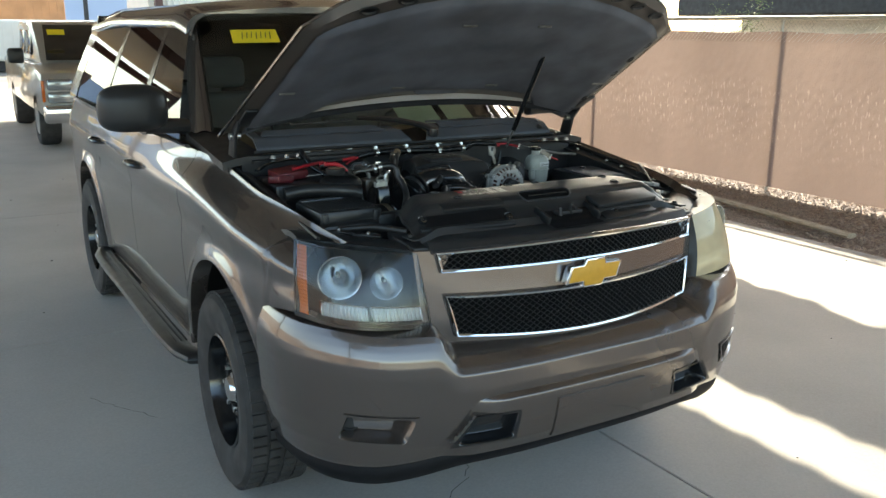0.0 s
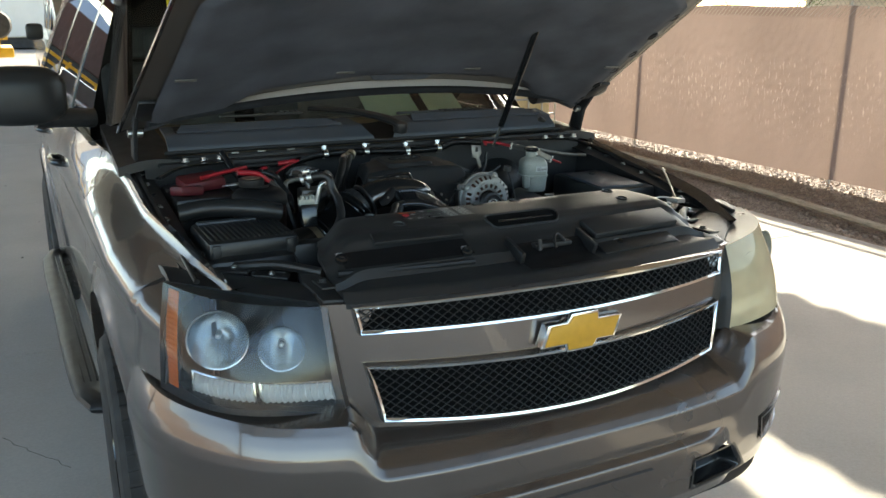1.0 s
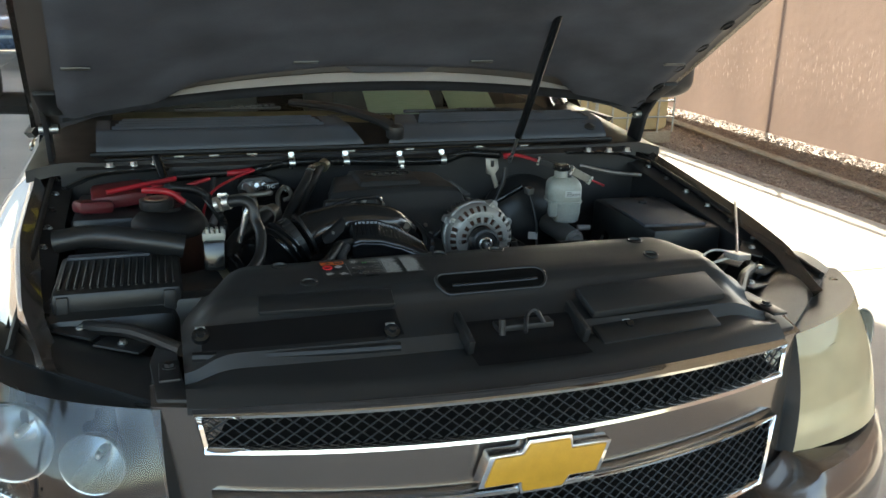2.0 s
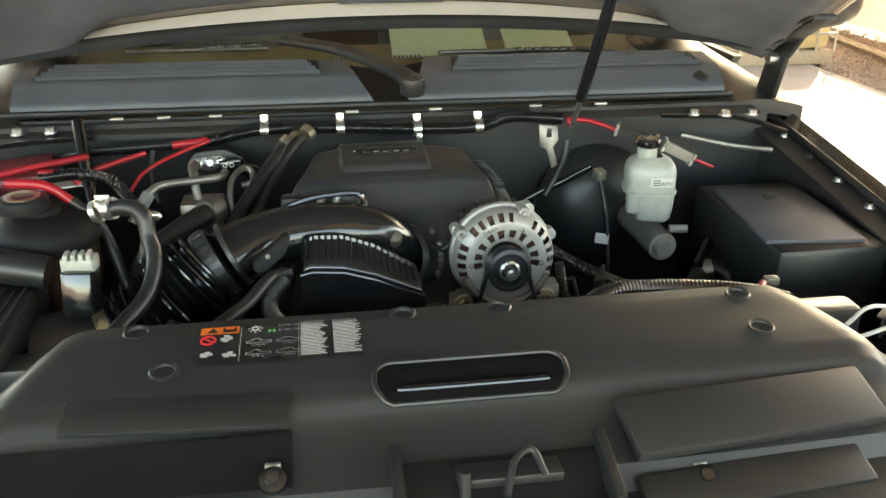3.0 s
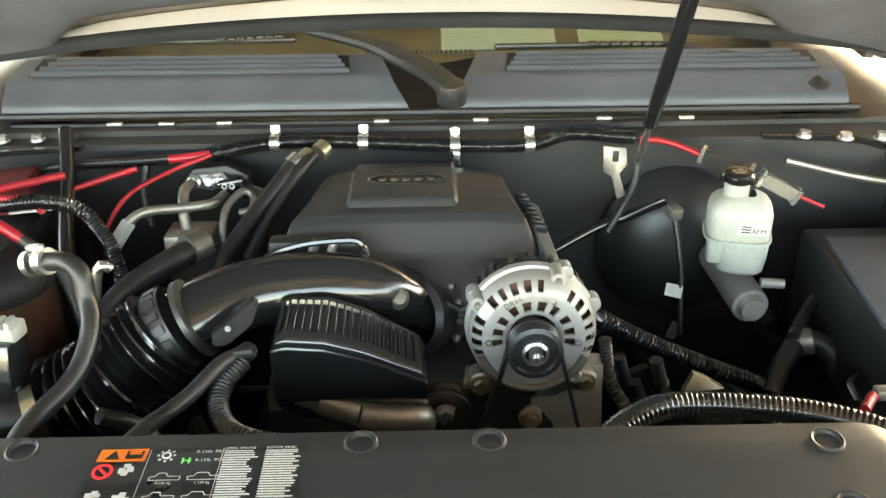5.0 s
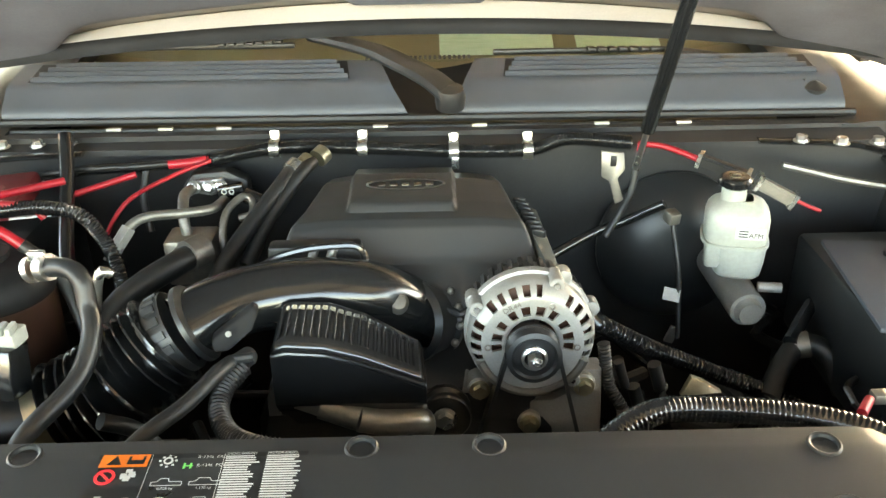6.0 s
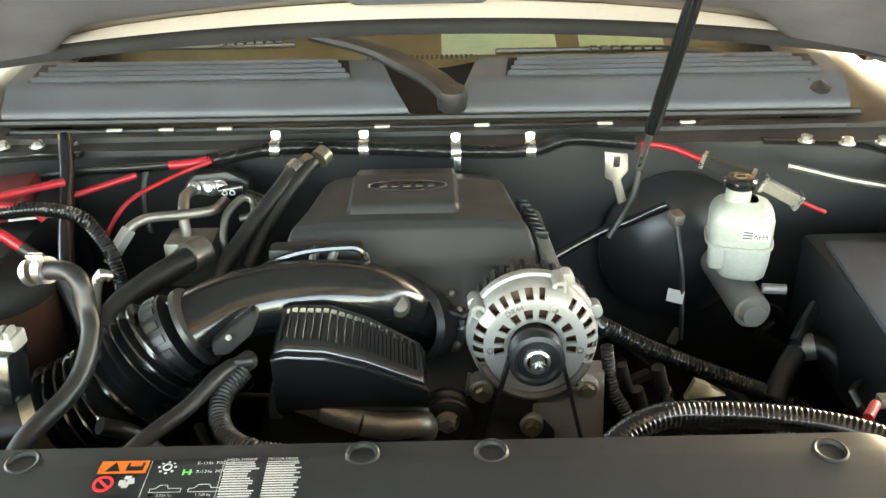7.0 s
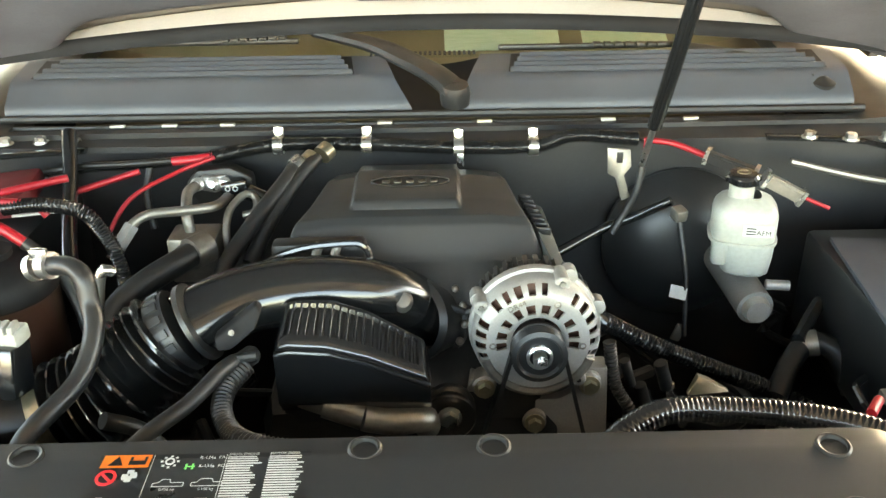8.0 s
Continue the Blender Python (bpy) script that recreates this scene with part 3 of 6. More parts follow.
for p in tips:
    for _ in range(70):
        c = p + Vector((rs.gauss(0, .14), rs.gauss(0, .14), rs.gauss(0, .11)))
        d = Vector((rs.gauss(0, 1), rs.gauss(0, 1), rs.gauss(0, 1))).normalized()
        s = d.orthogonal().normalized() * 0.009
        i = len(vs)
        vs += [c - d * .025, c + s, c + d * .025, c - s]
        fs.append((i, i + 1, i + 2, i + 3))
me = bpy.data.meshes.new("crown")
me.from_pydata([v - Vector((13.3, 11.9, 0)) for v in vs], [], fs)
me.materials.append(LEAF)
cr_ = new("crown", me)
cr_.parent = shrub

# ---------- the sport utility vehicle: body ----------
car = thing("sport_utility_vehicle", (0, 2.3, 0), "brown metallic sport utility vehicle with its hood propped open", "car")
AX_F, AX_R, WR = 0.875, 3.822, 0.392
BW, BD, BB = 1.005, 0.64, 0.45      # bumper: half width, depth and rear line of its rounded outline


def plan_y(x):
    return BB - BD * max(0.0, 1 - (min(abs(x), BW) / BW) ** 3) ** (1 / 3)


ANG = np.linspace(0, math.pi / 2, 4000)
OX, OY = BW * np.sin(ANG) ** (2 / 3), BB - BD * np.cos(ANG) ** (2 / 3)
RUN = np.concatenate([[0], np.cumsum(np.hypot(np.diff(OX), np.diff(OY)))])
RUN_END = float(np.interp(.42, OY, RUN))


def plan(s):
    """The bumper's outline: s in -1..1 from side to side."""
    t = abs(s) * RUN_END
    return Vector((math.copysign(float(np.interp(t, RUN, OX)), s), float(np.interp(t, RUN, OY))))


def inward(s, d):
    """A point of the outline moved d into the car."""
    a, b = plan(max(-1, s - 0.01)), plan(min(1, s + 0.01))
    t = (b - a).normalized()
    return plan(s) + Vector((-t.y, t.x)) * d


BZ = [(1.0, .14), (.93, .06), (.87, .022), (.80, .004), (.65, 0), (.50, .006), (.30, .012), (.14, .022), (.04, .04), (0, .07)]


def chin(x):
    """The lower edge drops towards the wheels."""
    return 0.010 - 0.044 * sm(x, .45, .85)


def bumper(u, v):
    s = 2 * u - 1
    x = abs(plan(s).x)
    top = 0.80 + 0.070 * sm(x, .53, .62) + 0.022 * sm(x, .74, .95)
    h = 1 - v
    d = lerp(h, [a for a, _ in BZ][::-1], [b for _, b in BZ][::-1])
    step = lerp(h, [0, .04, .14, .30, .50, .68, .76, .82, .87, .92, .97, 1], [.07, .04, .022, .012, .006, .001, .002, .007, .015, .025, .037, .12])
    d += (step - d) * sm(x, .53, .60)
    q = inward(s, d)
    z = 0.43 + (top - 0.43) * h + chin(x) * (1 - sm(h, 0, .15))
    return (q.x, q.y, z)


POCKETS = [("fog_pocket", [(.90, .52), (.70, .505), (.665, .60), (.875, .612)], .004, .085), ("intake_slot", [(.58, .49), (.345, .485), (.335, .585), (.50, .592)], .026, .050)]


def inside(c, x, z, k):
    """Whether (x, z) lies within the outline c, shrunk to k about its middle."""
    mx, mz = sum(p[0] for p in c) / 4, sum(p[1] for p in c) / 4
    q = [(mx + (a - mx) * k, mz + (b - mz) * k) for a, b in c]
    sg = [(q[(i + 1) % 4][0] - q[i][0]) * (z - q[i][1]) - (q[(i + 1) % 4][1] - q[i][1]) * (x - q[i][0]) for i in range(4)]
    return all(v > 0 for v in sg) or all(v < 0 for v in sg)


def pierce(bm):
    """Opens the sheet where the moulded pockets sit."""
    gone = [f for f in bm.faces if any(inside(c, abs(f.calc_center_median().x), f.calc_center_median().z, .90) for n_, c, o_, d_ in POCKETS)]
    bmesh.ops.delete(bm, geom=gone, context="FACES")


bm = B()
grid(bm, bumper, 240, 88)
pierce(bm)
bump = part("front_bumper", bm, PAINT, car)
bm = B()
grid(bm, lambda u, v: (*inward(2 * u - 1, 0.06 + 0.03 * v - 0.02 * math.sin(3.14 * v)), 0.45 + chin(abs(plan(2 * u - 1).x)) - 0.085 * v), 70, 6)
part("valance", bm, VALANCE, car, "black plastic chin valance")


def quad_on(surf, c, nu=14, nv=6, off=0.0, bulge=0.0):
    """A patch with corners c ((x, z) bottom-left, bottom-right, top-right, top-left) laid on y = surf(x, z)."""
    def f(u, v):
        x = (c[0][0] * (1 - u) + c[1][0] * u) * (1 - v) + (c[3][0] * (1 - u) + c[2][0] * u) * v
        z = (c[0][1] * (1 - u) + c[1][1] * u) * (1 - v) + (c[3][1] * (1 - u) + c[2][1] * u) * v
        return (x, surf(x, z) - off - bulge * math.sin(math.pi * u) * math.sin(math.pi * v), z)
    return f


def bsurf(x, z):
    h = (z - 0.43) / 0.37
    return plan_y(x) + lerp(h, [0, .04, .14, .30, .50, .8, .87, .93, 1], [.07, .04, .022, .012, .006, .004, .022, .06, .14])


# raised lower centre, pockets and plate panel
def raised(u, v):
    x = (-0.60 + 1.20 * u)
    z = 0.445 + 0.21 * v
    k = sm(1 - abs(2 * u - 1), 0, 0.20 + 0.12 * v) * sm(1 - v, 0, 0.12)
    x *= 1 - 0.13 * v
    return (x, bsurf(x, z) + 0.004 - 0.026 * k, z)


bm = B()
grid(bm, raised, 150, 40)
pierce(bm)
part("lower_fascia", bm, PAINT, car)
for s in (-1, 1):
    for nm, c, off, deep in POCKETS:
        c = [(s * a, b) for a, b in c]
        flat = quad_on(bsurf, c, off=off - 0.001)

        def bowl(u, v):
            p = flat(u, v)
            return (p[0], p[1] + deep * sm(u, .035, .28) * sm(1 - u, .035, .12) * sm(v, .05, .22) * sm(1 - v, .05, .14), p[2])
        bm = B()
        grid(bm, bowl, 60, 40)
        pk = part(nm, bm, PAINT if nm == "fog_pocket" else GLOSSBLACK, bump, "moulded recess")
        if nm == "fog_pocket":
            p = Vector(bowl(.30, .52))
            bm = B()
            lathe(bm, p, (s * .2, -.97, 0), [(.036, -.02), (.036, .006), (.030, .007), (.026, .002), (0, .003)], 24)
            part("fog_blank", bm, BLACK, bump, "round black fog lamp blank")
bm = B()
grid(bm, quad_on(bsurf, [(-.20, .455), (.20, .455), (.19, .60), (-.19, .60)], off=0.028), 10, 5, thick=(0, 0.01, 0))
part("plate_panel", bm, PAINT, car, "bare plate panel in body colour", angle=20)

# ---------- grille ----------
def gsurf(x, z):
    return -0.092 + 0.092 * (x / 0.55) ** 2 * 1.0 - 0.14 * (1.095 - z) * 0.9 + (0.03 * max(0, 0.86 - z) * 4)


bm = B()
grid(bm, lambda u, v: ((-0.615 + 1.23 * u) * (0.955 + 0.045 * v), gsurf((-0.615 + 1.23 * u) * 0.97, .785 + .325 * v) + 0.012 + (0.05 * sm(v, .96, 1.0)), 0.785 + 0.325 * v - 0.012 * math.cos((u - .5) * 3.1) * (1 - v)), 50, 24)
surround = part("grille_surround", bm, PAINT, car)
FR_UP = [(-.540, 1.028), (.540, 1.028), (.553, 1.097), (-.553, 1.097)]
FR_LO = [(-.500, .820), (.500, .820), (.532, .958), (-.532, .958)]


def outline(c, bowt, bowb, n=30):
    pts = []
    for k in range(n):
        u = k / n
        pts.append((c[0][0] + (c[1][0] - c[0][0]) * u, c[0][1] + bowb * math.sin(math.pi * u)))
    for k in range(5):
        u = k / 5
        pts.append((c[1][0] + (c[2][0] - c[1][0]) * u, c[1][1] + (c[2][1] - c[1][1]) * u))
    for k in range(n):
        u = k / n
        pts.append((c[2][0] + (c[3][0] - c[2][0]) * u, c[2][1] + bowt * math.sin(math.pi * u)))
    for k in range(5):
        u = k / 5
        pts.append((c[3][0] + (c[0][0] - c[3][0]) * u, c[3][1] + (c[0][1] - c[3][1]) * u))
    return pts


def in_frame(c, bowt, bowb, x, z):
    zb, zt = c[0][1], c[3][1]
    v = (z - zb) / (zt - zb)
    w = c[1][0] + (c[2][0] - c[1][0]) * min(1, max(0, v))
    if abs(x) > w - 0.008:
        return False
    b = math.sin(math.pi * (x / w + 1) / 2)
    return zb + bowb * b + 0.006 < z < zt + bowt * b - 0.006


for c, bt, bb in ((FR_UP, .014, .002), (FR_LO, -.010, -.026)):
    pts = outline(c, bt, bb)
    bm = B()
    n = len(pts)
    rings = []
    cx_, cz_ = sum(p[0] for p in pts) / n, sum(p[1] for p in pts) / n
    for k, (x, z) in enumerate(pts):
        a, b = Vector(pts[k - 1]), Vector(pts[(k + 1) % n])
        t = (b - a).normalized()
        nin = Vector((-t.y, t.x))
        y = gsurf(x, z)
        sec = [(0.0, 0.010), (0.0015, -0.012), (0.004, -0.016), (0.010, -0.014), (0.013, -0.006), (0.0135, 0.012)]
        rings.append([bm.verts.new((x + nin.x * d, y + o, z + nin.y * d)) for d, o in sec])
    for a, b in zip(rings, rings[1:] + rings[:1]):
        for i in range(5):
            bm.faces.new((a[i], a[i + 1], b[i + 1], b[i]))
    fr = part("grille_frame", bm, CHROME, car, "polished chrome grille frame", angle=50)
    # the shade behind the mesh, painted as a black sheet on the surround
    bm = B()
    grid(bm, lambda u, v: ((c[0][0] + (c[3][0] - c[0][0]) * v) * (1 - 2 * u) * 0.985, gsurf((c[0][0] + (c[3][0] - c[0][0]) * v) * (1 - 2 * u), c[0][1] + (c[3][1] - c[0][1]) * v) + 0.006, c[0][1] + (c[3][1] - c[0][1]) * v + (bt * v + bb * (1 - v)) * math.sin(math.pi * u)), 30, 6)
    part("grille_shade_sheet", bm, SHADEBLACK, car, "black sheet painted as the shade behind the mesh")
    bm = B()
    P_ = 0.026
    for s in (1, -1):
        for k in range(-70, 70):
            run = []
            for j in range(0, 60):
                z = c[0][1] - 0.03 + j * 0.0035
                x = k * P_ + s * (z - 0.8) * 1.35
                if in_frame(c, bt, bb, x, z):
                    run.append((x, gsurf(x, z) - 0.002 - 0.0015 * s, z))
            if len(run) > 2:
                a, b = Vector(run[0]), Vector(run[-1])
                mid = Vector(run[len(run) // 2])
                for q0, q1 in ((a, mid), (mid, b)):
                    cyl(bm, q0, q1, 0.0016, n=4, caps=False)
    tagged(part("grille_mesh", bm, BLACK, car, "glossy black diamond wire mesh"), kind="stuff")
# emblem
bm = B()
EM = [(-.124, -.030), (-.045, -.030), (-.036, -.052), (.050, -.052), (.058, -.030), (.118, -.030), (.124, .030), (.045, .030), (.036, .052), (-.050, .052), (-.058, .030), (-.118, .030)]
EM = [(0.83 * (x + 0.25 * z), 0.83 * z) for x, z in EM]
slab(bm, [(x * 1.09, -0.128, 0.986 + z * 1.14) for x, z in EM], (0, 0.03, 0), 0.002)
emb = part("emblem_rim", bm, CHROME, car, "chrome emblem rim")
bm = B()
slab(bm, [(x, -0.1315, 0.986 + z) for x, z in EM], (0, 0.012, 0), 0.002)
part("emblem", bm, GOLD, emb, "gold cross-shaped emblem")


# ---------- headlights ----------
def lamp(s):
    IB, IT, OT, OB = Vector((.583, -.040, .862)), Vector((.600, .022, 1.092)), Vector((.912, .275, 1.122)), Vector((.948, .195, .896))

    def f(u, v, d=0.0):
        """u from the outer to the inner end, v from the bottom up, d into the lamp."""
        p = (OB * (1 - u) + IB * u) * (1 - v) + (OT * (1 - u) + IT * u) * v
        n = Vector((0.55, -0.83, 0.12)).normalized()
        b = 0.072 * math.sin(math.pi * min(1, max(0, u))) * (1 - 0.25 * v) + 0.012 * math.sin(math.pi * v)
        w = Vector((1, -0.2, 0)) * (0.02 * math.sin(math.pi * u))
        q = p + n * (b - d) + w
        q.z += -0.008 * math.sin(math.pi * u) * (1 - v)
        return Vector((s * q.x, q.y, q.z))
    bm = B()
    grid(bm, lambda u, v: f(u, v, 0.125 + 0.01 * math.sin(6 * u)), 20, 12)
    hl = part("headlight", bm, LAMPDARK, car, "clear composite headlight in a dark housing")
    bm = B()
    for e in range(4):
        n = 20
        q = [(k / n, 0) if e == 0 else (1, k / n) if e == 1 else (1 - k / n, 1) if e == 2 else (0, 1 - k / n) for k in range(n + 1)]
        for a, b in zip(q, q[1:]):
            bm.faces.new([bm.verts.new(p) for p in (f(*a, 0), f(*b, 0), f(*b, 0.13), f(*a, 0.13))])
    bmesh.ops.remove_doubles(bm, verts=bm.verts[:], dist=1e-4)
    part("bezel", bm, LAMPDARK, hl)
    bm = B()
    grid(bm, lambda u, v: f(u, v, 0), 24, 14)
    ln = part("lens", bm, GLOWLENS if s > 0 else LENS, hl, "oxidised yellowed lens with a warm light glow painted in" if s > 0 else "slightly hazed clear lens")
    ln.visible_shadow = False
    ax = Vector((s * 0.30, -0.95, 0.05)).normalized()
    for u, v, r in ((.40, .62, .066), (.74, .60, .050)):
        bm = B()
        lathe(bm, f(u, v, 0.045), ax, [(0.001, -.062), (r * .35, -.056), (r * .6, -.042), (r * .82, -.018), (r * .95, .008), (r, .024), (r * 1.05, .025), (r * 1.05, .015)], 32)
        bowl = part("reflector_bowl", bm, REFLECT, hl)
        bm = B()
        lathe(bm, f(u, v, 0.040), ax, [(.007, -.04), (.007, -.012), (.004, -.006), (0, -.005)], 16)
        part("bulb_shield", bm, STEEL, hl)
    bm = B()
    grid(bm, lambda u, v: f(.02 + .10 * u, .04 + .90 * v, .022 + .0008 * math.sin(v * 120)), 4, 80)
    part("amber_marker", bm, AMBER, hl, "amber side marker")
    for u0, u1 in ((.24, .60), (.63, .95)):
        bm = B()
        grid(bm, lambda u, v: f(u0 + (u1 - u0) * u, .09 + .17 * v, .03 + .008 * math.sin(u * 75) - .014 * math.sin(math.pi * v)), 90, 8)
        part("turn_signal", bm, SIGNAL, hl, "ribbed clear turn signal")
        bm = B()
        for a_, b_ in (((u0, .28), (u1, .28)), ((u1, .28), (u1, .09)), ((u0, .28), (u0, .09))):
            tube(bm, [f(a_[0] + (b_[0] - a_[0]) * k / 8, a_[1] + (b_[1] - a_[1]) * k / 8, .022) for k in range(9)], .0035, 6, .01)
        part("signal_trim", bm, CHROME, hl)
    return hl


for s in (-1, 1):
    lamp(s)


# ---------- sides ----------
def ztop(y):
    return lerp(y, [.10, .35, .6, .9, 1.2, 1.5, 4.9], [1.115, 1.150, 1.185, 1.225, 1.262, 1.275, 1.285])


def halfw(y):
    return lerp(y, [.15, .22, .30, .42, .7, 1.2, 3.8, 4.6, 4.95], [.925, .945, .96, .98, 1.0, 1.003, 1.003, .985, .93])


def zlow(y):
    lo = lerp(y, [.2, .36, .42, 1.2, 1.5, 3.2, 3.4, 4.4, 5], [.90, .88, .5, .45, .42, .42, .45, .48, .52])
    for a, r in ((AX_F, .465), (AX_R, .465)):
        if abs(y - a) < r:
            lo = max(lo, WR + .03 + math.sqrt(max(0, r * r - (y - a) ** 2)) * 1.06)
    return lo


def skin(y, k, s):
    """k in 0..1 from the lower edge up to the top edge."""
    lo, top, w = zlow(y), ztop(y), halfw(y)
    z = lo + (top - lo) * k
    t = (z - .45) / (top - .45)
    fend = 1 - sm(y, .95, 2.1)
    x = w - .03 * (1 - t) ** 2 * (1 - t > 0)
    x -= .012 * math.exp(-((z - .98) / .05) ** 2)
    sh = sm(t, .70 + .10 * fend, 1.0)
    x -= (0.05 + 0.075 * fend) * sh ** 1.5
    for a in (AX_F, AX_R):
        d = math.hypot(y - a, z - WR - .03)
        x += .020 * math.exp(-((d - .49) / .045) ** 2)
    yy = y + .085 * sm(z, .90, 1.13) * (1 - sm(y, .20, .48))
    # the top runs forward and inward over the lamp
    near = (1 - sm(y, .20, .80)) * sm(k, .80, 1.0)
    x += (.785 - .822) * near
    yy += (.160 - .285) * near
    z += (1.120 - ztop(.20)) * near + .006 * math.sin(math.pi * near)
    return Vector((s * x, yy, z))


def side(name, y0, y1, s, parent, n=60, ks=26):
    bm = B()
    cols = sorted({y0 + (y1 - y0) * i / n for i in range(n + 1)} | {a + .465 * math.cos(math.pi * i / 40) for a in (AX_F, AX_R) for i in range(41) if y0 <= a + .465 * math.cos(math.pi * i / 40) <= y1})
    rows = [[bm.verts.new(skin(y, k / ks, s)) for k in range(ks + 1)] for y in cols]
    for a, b in zip(rows, rows[1:]):
        for k in range(ks):
            bm.faces.new((a[k], b[k], b[k + 1], a[k + 1]))
    # inward returns along the lower and the upper edge
    for idx, off in ((0, Vector((-s * .07, 0, 0))), (ks, Vector((-s * .035, 0, -.02)))):
        inn = [bm.verts.new(r[idx].co + off) for r in rows]
        for a, b, c, d in zip(rows, rows[1:], inn[1:], inn):
            bm.faces.new((a[idx], b[idx], c, d))
    for r in (rows[0], rows[-1]):
        inn = [bm.verts.new(v.co + Vector((-s * .03, 0, 0))) for v in r]
        for k in range(ks):
            bm.faces.new((r[k], r[k + 1], inn[k + 1], inn[k]))
    return part(name, bm, PAINT, parent)


for s in (-1, 1):
    side("front_fender", .20, 1.405, s, car, 50)
    dr = [side("front_door", 1.411, 2.44, s, car, 24), side("rear_door", 2.446, 3.50, s, car, 24)]
    side("rear_quarter", 3.506, 4.95, s, car, 50)
    for d, y in zip(dr, (2.28, 3.36)):
        bm = B()
        tube(bm, [(s * .985, y - .11, 1.10), (s * 1.025, y - .08, 1.105), (s * 1.03, y + .05, 1.105), (s * .985, y + .09, 1.10)], .014, 10, .01)
        part("door_handle", bm, GLOSSBLACK, d)
        bm = B()
        lathe(bm, (s * .985, y - .02, 1.105), (s, 0, 0), [(.05, 0), (.045, .003), (.02, -.002), (0, -.004)], 20, squash=(1.0, .7))
        part("handle_cup", bm, BLACK, d)
    bm = B()
    grid(bm, lambda u, v: (s * (.935 + .012 * v), 1.45 + 2.9 * u, 1.275 + .016 * v), 40, 2, thick=(-s * .02, 0, 0))
    part("belt_moulding", bm, BLACK, car)
    # running board
    bm = B()
    tube(bm, [(s * .93, 1.25, .40), (s * 1.03, 1.36, .40), (s * 1.04, 2.3, .40), (s * 1.03, 3.28, .40), (s * .93, 3.38, .40)], .052, 12, .04, squash=.55)
    rb = part("running_board", bm, BLACK, car, "black ribbed running board")
    for k in range(3):
        bm = B()
        box(bm, (s * (1.0 + .022 * k), 2.32, .428 - .002 * k), (.008, 1.8, .008), bev=.003)
        part("tread_rib", bm, RUBBER, rb)
    # wheel housings
    for a in (AX_F, AX_R):
        bm = B()
        n = 30
        ring = [(a + .50 * math.cos(math.pi * k / n), WR + .03 + .53 * math.sin(math.pi * k / n)) for k in range(n + 1)]
        for (y0, z0), (y1, z1) in zip(ring, ring[1:]):
            bm.faces.new([bm.verts.new(p) for p in ((s * .95, y0, z0), (s * .95, y1, z1), (s * .66, y1, z1), (s * .66, y0, z0))])
        vs = [bm.verts.new((s * .66, y, z)) for y, z in ring]
        bm.faces.new(vs)
        bmesh.ops.remove_doubles(bm, verts=bm.verts[:], dist=1e-4)
        part("wheel_housing", bm, RUBBER, car)


def wheel(s, y, turn=0.0):
    cx = s * .884
    M = Matrix.Translation((cx, y, WR)) @ pose(0, 0, 0, 0, 0, turn)
    o = Vector((0, 0, 0))
    bm = B()
    prof = [(.215, -.105), (.26, -.128), (.33, -.136), (.368, -.128), (.381, -.112), (.385, -.07), (.386, 0), (.385, .07), (.381, .112), (.368, .128), (.33, .136), (.26, .128), (.215, .105)]
    lathe(bm, o, (s, 0, 0), prof, 64)
    bmesh.ops.transform(bm, matrix=M, verts=bm.verts[:])
    w = part("wheel", bm, TYRE, car, "black steel wheel with worn road tyre")
    bm = B()
    for k in range(56):
        a = 2 * math.pi * k / 56
        for x0, x1, da in ((-.112, -.062, .03), (-.05, -.008, -.02), (.008, .05, .02), (.062, .112, -.03)):
            r = .3905 if abs(x0 + x1) < .13 else .3880
            box(bm, ((x0 + x1) / 2, r * math.cos(a + da), r * math.sin(a + da)), (x1 - x0, .033, .010), rot=(math.degrees(a + da) - 90, 0, 0))
    bmesh.ops.transform(bm, matrix=M, verts=bm.verts[:])
    tagged(part("tread", bm, TYRE, w, "worn grooved tyre tread", smooth=False), kind="stuff")
    bm = B()
    lathe(bm, o, (s, 0, 0), [(.222, .10), (.226, .116), (.218, .12), (.214, .10), (.207, .04), (.198, -.005), (.185, .0), (.165, .035), (.13, .070), (.105, .082), (.078, .078), (.07, .055), (.0, .055)], 48)
    bmesh.ops.transform(bm, matrix=M, verts=bm.verts[:])
    part("rim", bm, GLOSSBLACK, w, "gloss black steel rim")
    for k in range(8):
        a = 2 * math.pi * k / 8 + .3
        bm = B()
        lathe(bm, (s * .040, .163 * math.cos(a), .163 * math.sin(a)), (s, 0, -.0), [(.026, -.03), (.030, .008), (.027, .014), (.022, .008), (.020, -.02), (.0, -.022)], 20)
        bmesh.ops.transform(bm, matrix=M, verts=bm.verts[:])
        part("rim_opening", bm, RUBBER, w)
    bm = B()
    lathe(bm, (s * .06, 0, 0), (s, 0, 0), [(.062, 0), (.060, .02), (.045, .04), (.02, .046), (0, .046)], 24)
    bmesh.ops.transform(bm, matrix=M, verts=bm.verts[:])
    part("hub_cap", bm, CHROME, w, "small chrome hub cap")
    for k in range(6):
        a = 2 * math.pi * k / 6
        bm = B()
        cyl(bm, (s * .068, .085 * math.cos(a), .085 * math.sin(a)), (s * .092, .085 * math.cos(a), .085 * math.sin(a)), .011, n=6)
        bmesh.ops.transform(bm, matrix=M, verts=bm.verts[:])
        part("wheel_nut", bm, STEEL, w)


for s in (-1, 1):
    wheel(s, AX_F, -2)
    wheel(s, AX_R)


# ---------- cabin ----------
def roofz(x, y):
    return 1.93 - .045 * (x / .7) ** 2 - .05 * sm(2.35 - y, 0, .35) - .06 * sm(y, 3.6, 4.9)


